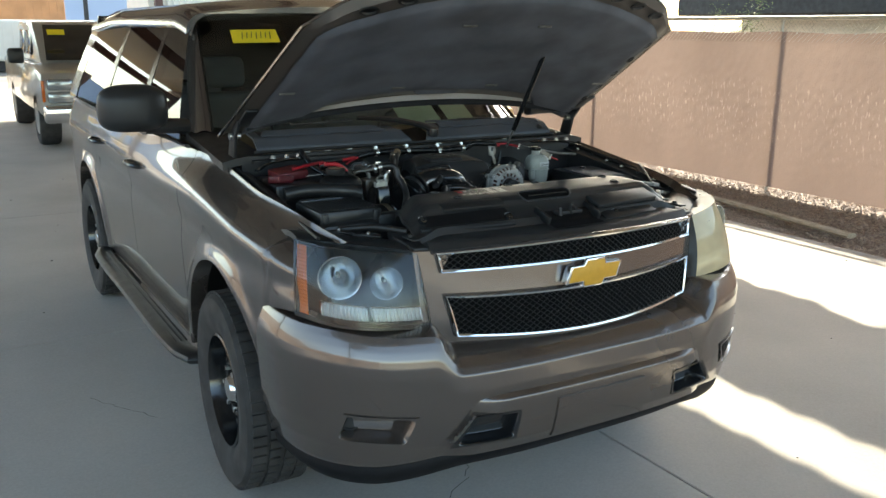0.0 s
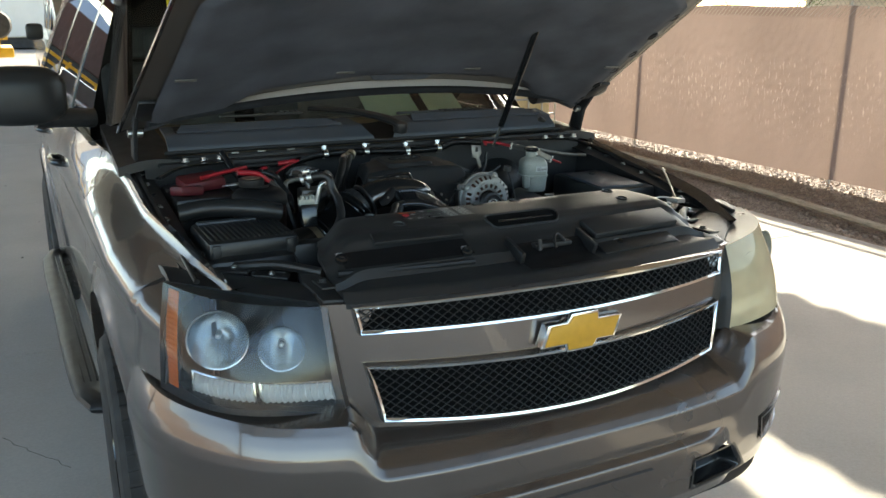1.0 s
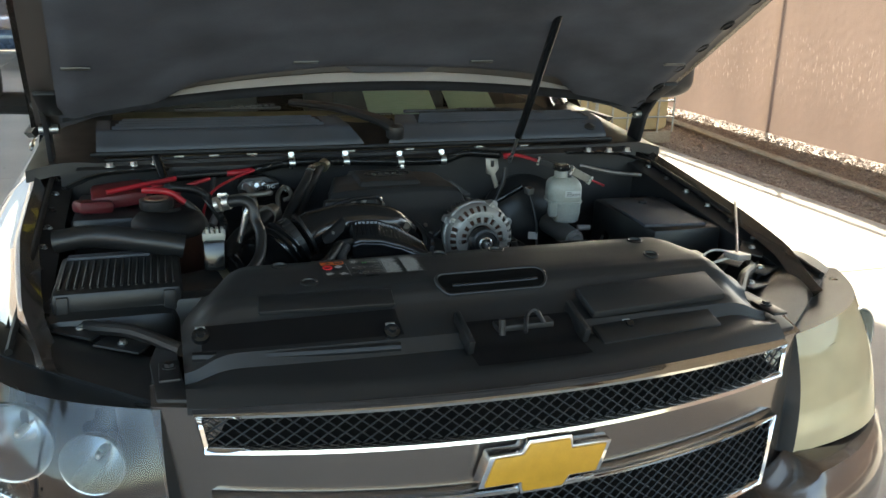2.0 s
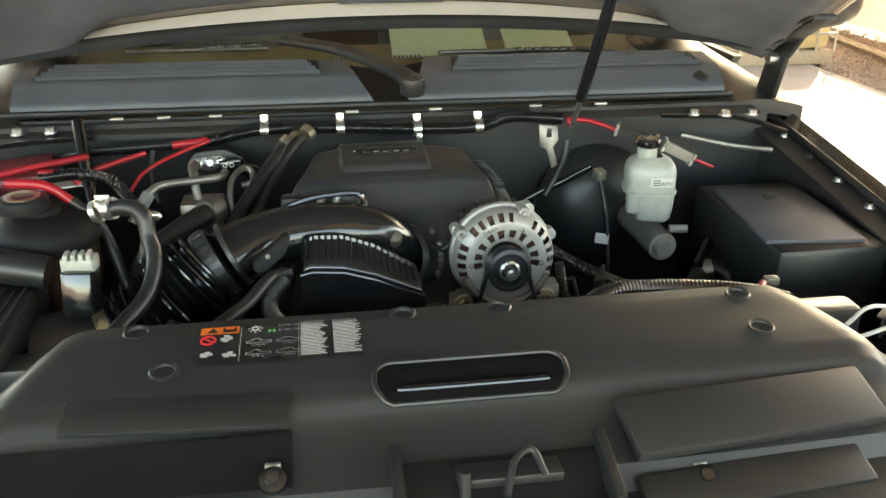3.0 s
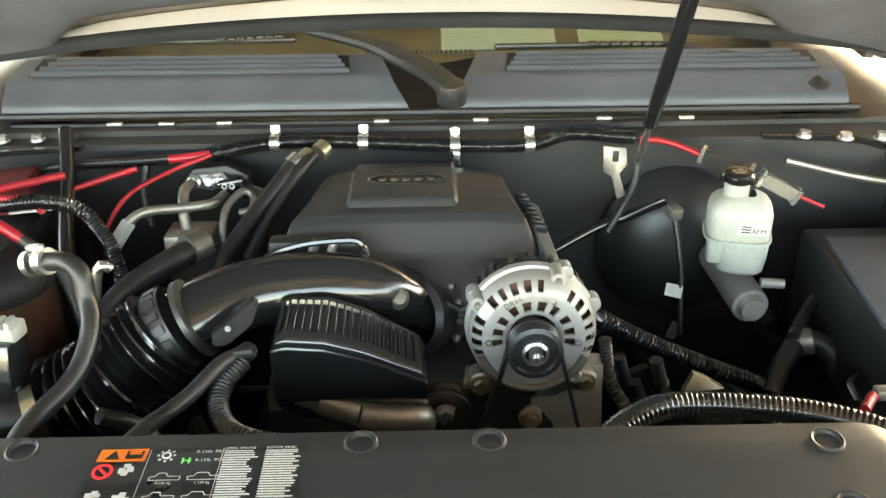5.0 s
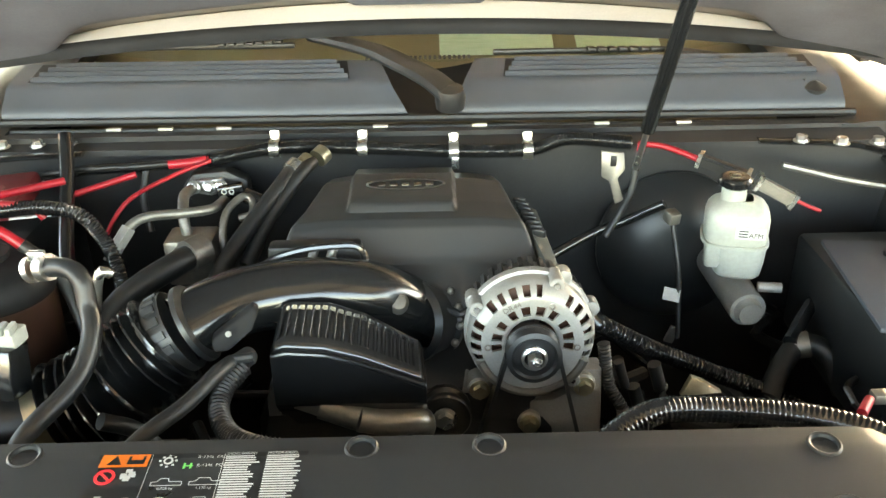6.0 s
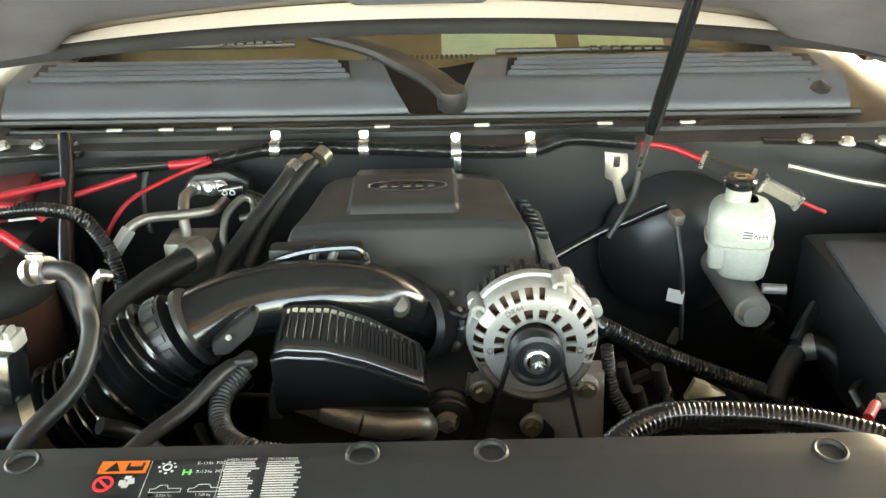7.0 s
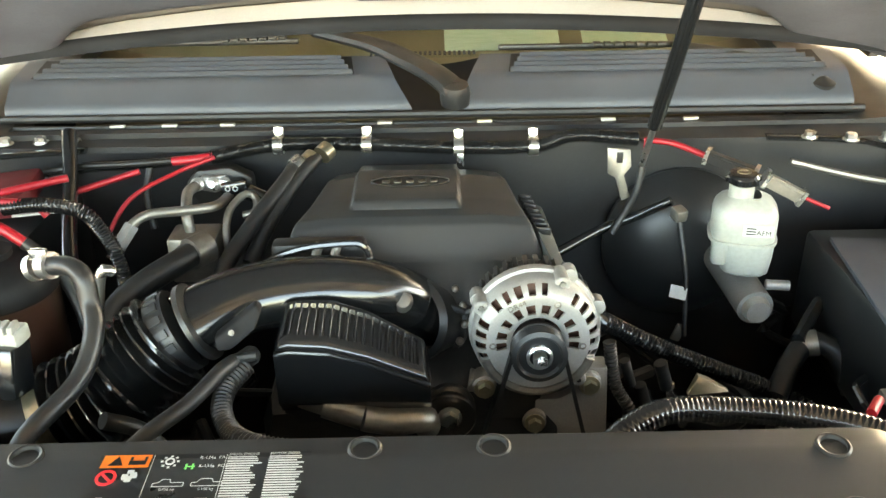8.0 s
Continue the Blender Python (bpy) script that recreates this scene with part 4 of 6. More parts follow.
WS_B, WS_T = 1.275, 2.04       # windshield foot and head


def ws(u, v):
    x = (2 * u - 1)
    w = .80 - .13 * v
    y = WS_B + (WS_T - WS_B) * v + .28 * abs(x) ** 3 * (1 - .45 * v)
    return Vector((w * x, y, 1.338 + .512 * v - .012 * abs(x) ** 2))


bm = B()
grid(bm, ws, 28, 12)
wsh = part("windshield", bm, CLEARGLASS, car, "clear raked windshield")
wsh.visible_shadow = False
bm = B()
grid(bm, lambda u, v: ((2 * u - 1) * (.67 + .03 * math.sin(3.14 * v)), (2.04 + .14 * abs(2 * u - 1) ** 2.2) * (1 - v) + 4.78 * v, roofz((2 * u - 1) * .68, 2.04 + 2.74 * v) - .012 * (1 - v) * 0), 20, 30, thick=(0, 0, -.04))
part("roof", bm, PAINT, car)


def pill(y0, z0, y1, z1, s, w0, w1, xb=.93, xt=.70):
    """A pillar from the belt to the roof edge."""
    bm = B()

    def f(u, v):
        y = y0 + (y1 - y0) * v + (w0 + (w1 - w0) * v) * u
        z = z0 + (z1 - z0) * v
        return (s * (xb + (xt - xb) * v ** 1.15), y, z)
    grid(bm, f, 3, 14, thick=(-s * .05, 0, 0))
    return bm


for s in (-1, 1):
    bm = B()

    def apill(u, v):
        a = ws(0 if s < 0 else 1, v)
        x = s * (abs(a.x) + .07 * u * (1 - .45 * v))
        return (x, a.y - .01 + .09 * u * (1 - .3 * v), a.z + .02 * math.sin(math.pi * u) - .035 * u)
    grid(bm, apill, 5, 14, thick=(-s * .02, .02, -.02))
    part("windshield_pillar", bm, PAINT, car)
    bm = B()

    def rail(u, v):
        y = 2.08 + 2.7 * u
        return (s * (.66 + .085 * math.sin(v * 1.57)), y, roofz(.66, y) - .005 - .10 * (1 - math.cos(v * 1.57)))
    grid(bm, rail, 24, 8, thick=(-s * .03, 0, -.01))
    part("roof_rail", bm, PAINT, car)
    for y0, y1, w0, w1 in ((2.40, 2.46, .10, .07), (3.44, 3.40, .12, .10), (4.55, 4.45, .30, .25)):
        part("pillar", pill(y0, 1.27, y1, 1.84, s, w0, w1), GLOSSBLACK if y0 < 3.5 else PAINT, car)
    for ya, yb, yc, yd, m_ in ((1.62, 2.42, 2.46, 2.12, CLEARGLASS), (2.50, 3.45, 3.42, 2.53, DARKGLASS), (3.56, 4.56, 4.46, 3.50, DARKGLASS)):
        bm = B()
        grid(bm, lambda u, v: (s * (.925 - .222 * v ** 1.15), (ya * (1 - u) + yb * u) * (1 - v) + (yd * (1 - u) + yc * u) * v, 1.27 + .565 * v), 10, 10)
        part("side_window", bm, DARKGLASS, car).visible_shadow = False
    # mirror
    bm = B()
    M = pose(s * 1.135, 1.50, 1.44)
    bmesh.ops.create_uvsphere(bm, u_segments=28, v_segments=18, radius=1, matrix=M @ Matrix.Diagonal((.140, .085, .106, 1)))
    for v in bm.verts:
        q = v.co - M.translation
        q.z = math.copysign(abs(q.z / .108) ** .55 * .108, q.z) * (1.0 if q.z > 0 else .85)
        q.x = math.copysign(abs(q.x / .150) ** .75 * .150, q.x)
        if q.y > .03:
            q.y = .03
        v.co = M.translation + q
    mr = part("side_mirror", bm, COVERBLACK, car, "black grained plastic door mirror")
    bm = B()
    tube(bm, [(s * .91, 1.54, 1.36), (s * .98, 1.53, 1.365), (s * 1.10, 1.51, 1.37)], .055, 12, .02, squash=.6)
    part("mirror_arm", bm, COVERBLACK, car)
bm = B()
grid(bm, lambda u, v: ((2 * u - 1) * (.92 - .2 * v), 4.95 - .25 * v - .1 * (2 * u - 1) ** 4, .55 + 1.3 * v), 12, 12, thick=(0, -.03, 0))
part("liftgate", bm, PAINT, car)
bm = B()
grid(bm, lambda u, v: ((2 * u - 1) * (.70 - .08 * v), 4.825 - .115 * v, 1.32 + .4 * v), 8, 6)
part("rear_window", bm, CLEARGLASS, car).visible_shadow = False
# cabin inside
bm = B()
box(bm, (0, 3.0, .62), (1.8, 3.6, .06))
part("cabin_floor", bm, GREYSEAT, car)
bm = B()
grid(bm, lambda u, v: ((2 * u - 1) * .84, 1.42 + .22 * (2 * u - 1) ** 2 + .42 * v, 1.245 + .05 * math.sin(2.6 * v) - .02 * (2 * u - 1) ** 2), 24, 10, thick=(0, 0, -.25))
part("dashboard", bm, TAN, car, "tan dashboard top")
for x in (-.42, .42):
    for y in (2.55, 3.45):
        bm = B()
        box(bm, (x, y, 1.12), (.50, .16, .62), rot=(-14, 0, 0), bev=.06, seg=3)
        box(bm, (x, y - .26, .80), (.50, .52, .18), bev=.05, seg=3)
        st = part("seat", bm, GREYSEAT, car)
        bm = B()
        box(bm, (x, y + .10, 1.53), (.27, .10, .17), rot=(-10, 0, 0), bev=.04, seg=3)
        part("head_restraint", bm, GREYSEAT, st)
bm = B()
lathe(bm, (.42, 1.98, 1.17), (0, -.9, .45), [(.185, -.012), (.197, 0), (.185, .012), (.175, 0), (.185, -.012)], 30)
part("steering_wheel", bm, GREYSEAT, car)
bm = B()
box(bm, (0, 2.0, 1.70), (.24, .03, .07), bev=.015)
part("inside_mirror", bm, BLACK, car)
# papers on the dashboard, close under the glass
for x0, x1 in ((.035, .255), (.30, .47)):
    bm = B()
    grid(bm, lambda u, v: ws(.5 + (x0 + (x1 - x0) * u) / 1.58, .03 + .17 * v) + Vector((0, .010, -.012)), 6, 6, thick=(0, .001, -.001))
    pp = part("dashboard_paper", bm, GREENPAPER, car, "pale green printed sheet behind the windshield")
# papers on the glass
q = ws(.16, .80)
bm = B()
grid(bm, lambda u, v: ws(.10 + .15 * u, .72 + .12 * v) + Vector((0, -.006, .004)), 4, 4)
lb = part("yellow_tag", bm, YELLOWPAPER, wsh, "yellow paper tag with handwriting")
bm = B()
for k in range(7):
    a = ws(.13 + .015 * k, .75 + .004 * (k % 3)) + Vector((0, -.010, .008))
    b = ws(.135 + .015 * k, .81 - .006 * (k % 2)) + Vector((0, -.010, .008))
    cyl(bm, a, b, .002, n=4)
part("ink_bars", bm, RUBBER, wsh)
bm = B()
for k in range(5):
    cyl(bm, ws(.10 + .012 * k, .20) + Vector((0, -.006, .004)), ws(.108 + .012 * k, .24) + Vector((0, -.006, .004)), .0022, n=4)
part("paint_marks", bm, LABELWHITE, wsh, "small white hand-drawn marks")

# ---------- hood ----------
def hood_u(x, y):
    """Height of the open hood's inner face."""
    return 1.483 + (1.02 - y) * .545 - .075 * (x / .85) ** 2 - .02 * sm(abs(x), .7, .88)


def hood_f(u, v, off=0.0):
    """v from the rear edge to the nose."""
    x = 2 * u - 1
    w = .885 - .075 * v
    yr = 1.055 + .075 * x * x
    yf = .17 + .17 * x * x + .05 * sm(abs(x), .8, 1)
    y = yr + (yf - yr) * v
    return Vector((w * x, y, hood_u(w * x, y))) + Vector((0, .478, .878)) * off


bm = B()
grid(bm, lambda u, v: hood_f(u, v, .045 + .012 * math.sin(math.pi * u)), 40, 30, thick=(0, -.004, -.008))
hood = part("hood", bm, PAINT, car, "open hood in brown metallic paint")
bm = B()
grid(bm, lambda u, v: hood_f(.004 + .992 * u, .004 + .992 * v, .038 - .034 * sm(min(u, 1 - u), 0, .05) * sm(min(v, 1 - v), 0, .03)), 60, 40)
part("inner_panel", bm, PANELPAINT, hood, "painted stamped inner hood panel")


def pad(u, v):
    x = 2 * u - 1
    rear = .138 - .121 * sm(abs(x), .58, .76)
    vv = rear + (.90 - rear) * v
    e = min(u, 1 - u, v * .7, (1 - v) * .7)
    return hood_f(.04 + .92 * u, vv, .002 - .018 * sm(e, 0, .03) - .006 * noise.noise(Vector((u * 6, v * 6, 2))))


bm = B()
grid(bm, pad, 90, 60)
part("hood_liner", bm, LINER, hood, "black fibre sound-deadening hood liner")


def flange(u, v):
    x = (2 * u - 1) * .80
    q = (x / .85) ** 2
    lo = 1.484 - .085 * q
    up = hood_u(x, .980 + .07 * q) + .002
    return (x, .966 + .075 * q + .014 * v, lo + (up - lo) * v * (1 - .93 * sm(abs(x), .46, .64)))


bm = B()
grid(bm, flange, 60, 8, thick=(0, .012, 0))
part("rear_flange", bm, LITLIP, hood, "rear lip of the hood, its reflected ground light painted pale")
bm = B()
slab(bm, [(-.130, .925, 1.538), (-.090, .945, 1.508), (.094, .945, 1.508), (.134, .925, 1.538)], (0, .012, 0), .003)
part("liner_tab", bm, LINER, hood)
bm = B()
grid(bm, lambda u, v: Vector(flange(u, 0)) + Vector((0, .010 + .004 * math.sin(math.pi * v), .003 - .029 * v)), 60, 6, thick=(0, .014, 0))
part("hood_seal", bm, VALANCE, hood, "black rubber rear hood seal")
for u, v in ((.07, .42), (.40, .72), (.60, .72), (.93, .42), (.37, .22), (.63, .22)):
    p = hood_f(u, v, -.020)
    bm = B()
    box(bm, p, (.06, .012, .004), rot=(-28.6, 0, 0), bev=.001)
    part("liner_clip", bm, DULLALU, hood)
for s in (1,):
    for k in range(6):
        v = .12 + .14 * k
        p = hood_f(s * .955 + (1 - s) * .045, v, .0)
        bm = B()
        lathe(bm, p, (0, -.478, -.878), [(.013, 0), (.013, .003), (.010, .004), (.008, .001), (0, .0)], 18, squash=(1, 1.9))
        part("panel_hole", bm, RUBBER, hood)
for k in range(11):
    p = hood_f(.12 + .076 * k, .955, .0)
    bm = B()
    lathe(bm, p, (0, -.478, -.878), [(.024, 0), (.024, .005), (.018, .006), (.014, .001), (0, .0)], 18, squash=(1.5, 1))
    part("panel_hole", bm, RUBBER, hood)
# gas strut
a, b = Vector((.324, .874, 1.275)), Vector((.333, .621, 1.700))
bm = B()
cyl(bm, a + (b - a) * .18, b, .0105, n=16)
st_ = part("gas_strut", bm, GLOSSBLACK, car, "black gas strut holding the hood")
bm = B()
cyl(bm, a, a + (b - a) * .2, .0045, n=12)
part("strut_rod", bm, STEEL, st_)
bm = B()
lathe(bm, b, (0, -.478, -.878), [(.016, -.01), (.016, .006), (.01, .012), (0, .012)], 16)
part("strut_ball", bm, DARKMETAL, st_)
# hinges
for s in (-1, 1):
    bm = B()
    slab(bm, [(s * .835, 1.17, 1.23), (s * .835, 1.10, 1.22), (s * .835, 1.055, 1.36), (s * .835, 1.00, 1.42), (s * .835, 1.03, 1.45), (s * .835, 1.11, 1.40)], (s * .012, 0, 0), .002)
    hg = part("hood_hinge", bm, DARKMETAL, car)
    bm = B()
    cyl(bm, (s * .815, 1.085, 1.36), (s * .86, 1.085, 1.36), .013, n=14)
    part("hinge_pin", bm, STEEL, hg)
    bm = B()
    box(bm, (s * .82, .97, 1.44), (.05, .14, .012), rot=(-28.6, 0, 0), bev=.003)
    part("hinge_leaf", bm, DARKMETAL, hg)

# ---------- engine bay: shell ----------
for s in (-1, 1):
    bm = B()
    grid(bm, lambda u, v: (s * (.815 + .012 * math.sin(9 * u) * math.sin(7 * v)), .18 + .95 * u, .62 + (ztop(.18 + .95 * u) - .65) * v), 24, 12, thick=(s * .012, 0, 0))
    part("inner_fender", bm, BAY, car, "dark inner fender wall")
    bm = B()
    grid(bm, lambda u, v: (s * (.795 + .065 * v), .20 + .96 * u, ztop(.20 + .96 * u) - .030 + .010 * v), 24, 3, thick=(0, 0, -.006))
    part("fender_ledge", bm, BAY, car)
    for k in range(9):
        y = .26 + .105 * k
        bm = B()
        hexbolt(bm, (s * .828, y, ztop(y) - .024), (0, 0, 1), .007, .006)
        part("ledge_bolt", bm, STEEL if k % 3 else DARKMETAL, car)
    bm = B()
    tube(bm, [(s * .842, .24 + .22 * k, ztop(.24 + .22 * k) - .012) for k in range(5)], .007, 8, .03)
    part("fender_seal", bm, RUBBER, car)
bm = B()
grid(bm, lambda u, v: (-.82 + 1.64 * u, 1.062 + .02 * math.sin(5 * u) * (1 - v), .62 + .655 * v), 30, 14, thick=(0, .02, 0))
part("firewall", bm, BAY, car)
bm = B()
box(bm, (0, .72, .60), (1.64, .80, .04))
part("splash_floor", bm, RUBBER, car)
bm = B()
box(bm, (0, .385, .86), (1.24, .05, .58), bev=.01)
part("fan_shroud", bm, BLACK, car)
bm = B()
box(bm, (-.02, .80, .86), (.42, .42, .38), bev=.05)
box(bm, (-.02, .70, 1.0), (.36, .2, .16), bev=.03)
part("engine_block", bm, DARKMETAL, car)

# ---------- cowl ----------
for s in (-1, 1):
    bm = B()
    grid(bm, lambda u, v: (s * (.715 + (.185 - .02 * v) * u), 1.06 + .62 * v, 1.272 + .055 * v - .012 * u + .012 * math.sin(3.14 * u)), 10, 14, thick=(0, 0, -.03))
    part("cowl_corner", bm, BLACK, car, "black plastic cowl corner cover")
def cowl(u, v, x0, x1):
    x = x0 + (x1 - x0) * u
    f = 1.128 - .025 * (x + .7) / 1.4
    prof = [(0, f, 1.287), (.12, f + .002, 1.300), (.55, f + .040, 1.330), (.60, f + .046, 1.336), (1, f + .135, 1.350)]
    ks = [p[0] for p in prof]
    return (x, lerp(v, ks, [p[1] for p in prof]), lerp(v, ks, [p[2] for p in prof]))


for x0, x1 in ((-.735, -.022), (.045, .735)):
    bm = B()
    sgn = 1 if x0 < 0 else -1

    def cf(u, v):
        x, y, z = cowl(u, v, x0, x1)
        k = u if sgn > 0 else 1 - u
        return (x - sgn * .055 * v * sm(k, .75, 1.0), y, z)
    grid(bm, cf, 40, 14, thick=(0, .004, -.008))
    cw = part("cowl_panel", bm, COWL, car, "grey-black plastic cowl panel with louvres")
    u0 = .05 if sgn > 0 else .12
    # dark sheet laid on the panel, painted as shade between the slats
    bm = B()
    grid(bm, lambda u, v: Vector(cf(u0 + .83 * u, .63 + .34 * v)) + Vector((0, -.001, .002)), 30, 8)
    part("louvre_shade", bm, VALANCE, cw)
    for k in range(4):
        v = .665 + .092 * k
        bm = B()

        def slat(a, b):
            e = .012 * k
            p = Vector(cf(u0 + .006 + e + (.82 - 2.2 * e) * a, v - .028 + .056 * b))
            return p + Vector((0, -.002, .0035 + .005 * math.sin(math.pi * b)))
        grid(bm, slat, 24, 6, thick=(0, .001, -.003))
        part("louvre", bm, COWL, cw)
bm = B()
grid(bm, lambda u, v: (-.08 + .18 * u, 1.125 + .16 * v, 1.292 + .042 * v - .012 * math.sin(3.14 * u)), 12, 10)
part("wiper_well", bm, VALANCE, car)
bm = B()
for i in range(22):
    for j in range(3):
        box(bm, (-.10 + .009 * i, 1.245 + .009 * j, 1.352), (.005, .005, .002))
part("drain_screen", bm, RUBBER, car, smooth=False)
# seal strip and ledge
for dz, dy, r in ((0, 0, .007), (-.013, -.012, .005)):
    bm = B()
    tube(bm, [(-.75 + .15 * k, 1.120 - .025 * k / 10 + dy, 1.284 + dz) for k in range(11)], r, 8, .05)
    part("cowl_seal", bm, RUBBER, car)
bm = B()
grid(bm, lambda u, v: (-.78 + 1.56 * u, 1.035 + .085 * v - .022 * u, 1.262 + .010 * v), 30, 2, thick=(0, 0, -.01))
part("cowl_ledge", bm, BAY, car)
for x in (-.53, -.44, -.34, -.07, .10, .31, .45):
    bm = B()
    box(bm, (x, 1.098 - .017 * (x + .7), 1.277), (.026, .010, .005), bev=.002)
    part("seal_clip", bm, GALV, car)
for x, y in ((-.642, 1.043), (-.590, 1.049), (.622, .996), (.682, .981), (-.70, 1.04), (.74, .98)):
    bm = B()
    hexbolt(bm, (x, y, 1.268), (0, 0, 1), .009, .009)
    part("cowl_bolt", bm, STEEL, car)
for s in (-1, 1):
    bm = B()
    tube(bm, [(s * .56, 1.02, 1.262), (s * .72, 1.0, 1.258), (s * .80, .94, 1.24)], .013, 8, .03, squash=.35)
    part("cowl_brace", bm, GLOSSBLACK, car)
    bm = B()
    tube(bm, [(s * .60, 1.0, 1.225), (s * .70, .98, 1.205), (s * .78, .95, 1.20)], .006, 8, .02)
    part("brake_pipe", bm, DULLALU, car)
# wipers
bm = B()
tube(bm, [(.052, 1.055, 1.338), (.02, 1.085, 1.358), (-.03, 1.135, 1.372), (-.09, 1.20, 1.382), (-.20, 1.30, 1.385)], .028, 10, .01, taper=.021, squash=.5)
wa = part("wiper_arm", bm, BLACK, car, "black wiper arm")
bm = B()
lathe(bm, (.050, 1.058, 1.318), (0, -.2, 1), [(.024, 0), (.026, .02), (.022, .034), (.0, .038)], 20)
part("wiper_pivot", bm, BLACK, wa)
for a, b in (((-.53, 1.285, 1.366), (-.235, 1.275, 1.380)), ((.135, 1.28, 1.356), (.465, 1.275, 1.352))):
    bm = B()
    box(bm, (Vector(a) + Vector(b)) / 2, ((Vector(b) - Vector(a)).length, .012, .010), bev=.003)
    bl = part("wiper_blade", bm, BLACK, car)
    for k in range(7):
        bm = B()
        p = Vector(a).lerp(Vector(b), .55 + .06 * k)
        box(bm, p + Vector((0, -.012, .006)), (.014, .02, .006), bev=.001)
        part("blade_clip", bm, BLACK, bl)
bm = B()
tube(bm, [(.46, 1.27, 1.356), (.57, 1.22, 1.346), (.68, 1.15, 1.325)], .014, 10, .02, squash=.5)
part("wiper_arm", bm, BLACK, car)
bm = B()
lathe(bm, (.69, 1.14, 1.30), (0, -.2, 1), [(.022, 0), (.022, .02), (0, .03)], 18)
part("wiper_pivot", bm, BLACK, car)

# ---------- radiator cover ----------
CY = [0.005, .03, .075, .085, .150, .165, .190, .215, .300, .335, .342, .345]
CZ = [1.098, 1.120, 1.128, 1.150, 1.178, 1.196, 1.206, 1.210, 1.217, 1.213, 1.205, 1.180]


def cov_z(y):
    return lerp(y, CY, CZ)


def rcover(u, v):
    t = v * (len(CY) - 1)
    i = min(int(t), len(CY) - 2)
    y = CY[i] + (CY[i + 1] - CY[i]) * (t - i)
    z = cov_z(y)
    w = .56 - .04 * sm(y, .2, .34)
    x = (2 * u - 1) * w
    e = sm(abs(x), w - .10, w)
    f = sm(y, .02, .15)
    yy = y - .085 * (1 - (x / .56) ** 2) * (1 - sm(y, 0, .12))
    return (x, yy - .02 * e * f, z - .05 * e ** 2 * f)


bm = B()
nu, nv = 70, 44
grid(bm, rcover, nu, nv, thick=(0, 0, -.012))
rad = part("radiator_cover", bm, COVERBLACK, car, "grained black plastic radiator cover")
for x, y in ((-.052, .314), (.070, .314), (.387, .304), (-.372, .312), (-.33, .225), (.38, .225)):
    bm = B()
    z = cov_z(y)
    lathe(bm, (x, y, z - .002), (0, -.08, 1), [(.0165, 0), (.0165, .004), (.0145, .0055), (.0125, .0045), (.0115, .001), (.009, .0005), (0, .0015)], 28)
    part("push_pin", bm, BLACK, rad)
# pockets in the front face, shown by dark sheets laid on the cover
def recess(u, v):
    """The finger recess's shade, painted as a rounded sheet across the cover's front slope."""
    y = .156 + .050 * v
    w = .104 + .006 * math.sin(math.pi * v) - .010 * (2 * abs(v - .5)) ** 4
    return Vector((.011 + w * (2 * u - 1), y, cov_z(y) + .0035))


bm = B()
grid(bm, recess, 40, 12, thick=(0, 0, -.003))
part("recess_shade", bm, SHADEBLACK, rad, "dark sheet painted as the shade of a finger recess")
bm = B()
edge = [recess(u, 0) for u in np.linspace(.02, .98, 20)] + [recess(1, v) for v in np.linspace(.06, .94, 8)] + [recess(u, 1) for u in np.linspace(.98, .02, 20)] + [recess(0, v) for v in np.linspace(.94, .06, 8)]
tube(bm, edge + [edge[0]], .0032, 8, .004)
part("recess_rim", bm, BLACK, rad)
bm = B()
tube(bm, [(-.070, .166, 1.203), (-.060, .163, 1.204), (.082, .163, 1.204), (.092, .166, 1.203)], .0048, 10, .008, squash=.7)
part("recess_lip", bm, GLOSSBLACK, rad)


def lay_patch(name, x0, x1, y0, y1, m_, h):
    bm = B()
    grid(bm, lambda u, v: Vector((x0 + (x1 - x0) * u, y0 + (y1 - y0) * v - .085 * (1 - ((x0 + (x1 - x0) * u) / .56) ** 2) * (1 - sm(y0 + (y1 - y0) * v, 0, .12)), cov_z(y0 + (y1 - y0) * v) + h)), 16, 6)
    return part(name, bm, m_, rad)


# shade of two hollows, painted as flat dark patches
lay_patch("front_shade", -.53, -.19, .088, .140, VALANCE, .004)
lay_patch("front_shade", -.085, .130, .040, .098, VALANCE, .004)
for x0, x1, y, z, hgt, dep, m_ in ((-.43, -.19, .160, 1.196, .010, .045, BLACK), (.165, .47, .110, 1.172, .018, .075, COVERBLACK), (.165, .43, .045, 1.132, .010, .050, BLACK)):
    bm = B()
    box(bm, ((x0 + x1) / 2, y, z), (x1 - x0, dep, hgt), rot=(20, 0, -4 if x0 < 0 else 5), bev=.005)
    part("cover_panel", bm, m_, rad)
bm = B()
tube(bm, [(-.545, .100, 1.142), (-.45, .085, 1.141), (-.32, .070, 1.140), (-.20, .062, 1.139)], .010, 8, .02, squash=.8)
part("cross_bar", bm, BLACK, rad)
for x in (-.085, .135):
    bm = B()
    box(bm, (x, .060, 1.153), (.012, .09, .03), rot=(16, 0, 0), bev=.003)
    part("pit_wall", bm, BLACK, rad)
bm = B()
tube(bm, [(.02, .03, 1.155), (.035, .06, 1.176), (.055, .07, 1.178), (.065, .05, 1.160)], .004, 8, .004)
box(bm, (.03, .065, 1.156), (.11, .03, .012), bev=.003)
cyl(bm, (-.02, .04, 1.15), (-.02, .045, 1.178), .006, n=10)
part("hood_latch", bm, DARKMETAL, rad, "steel hood latch hook")
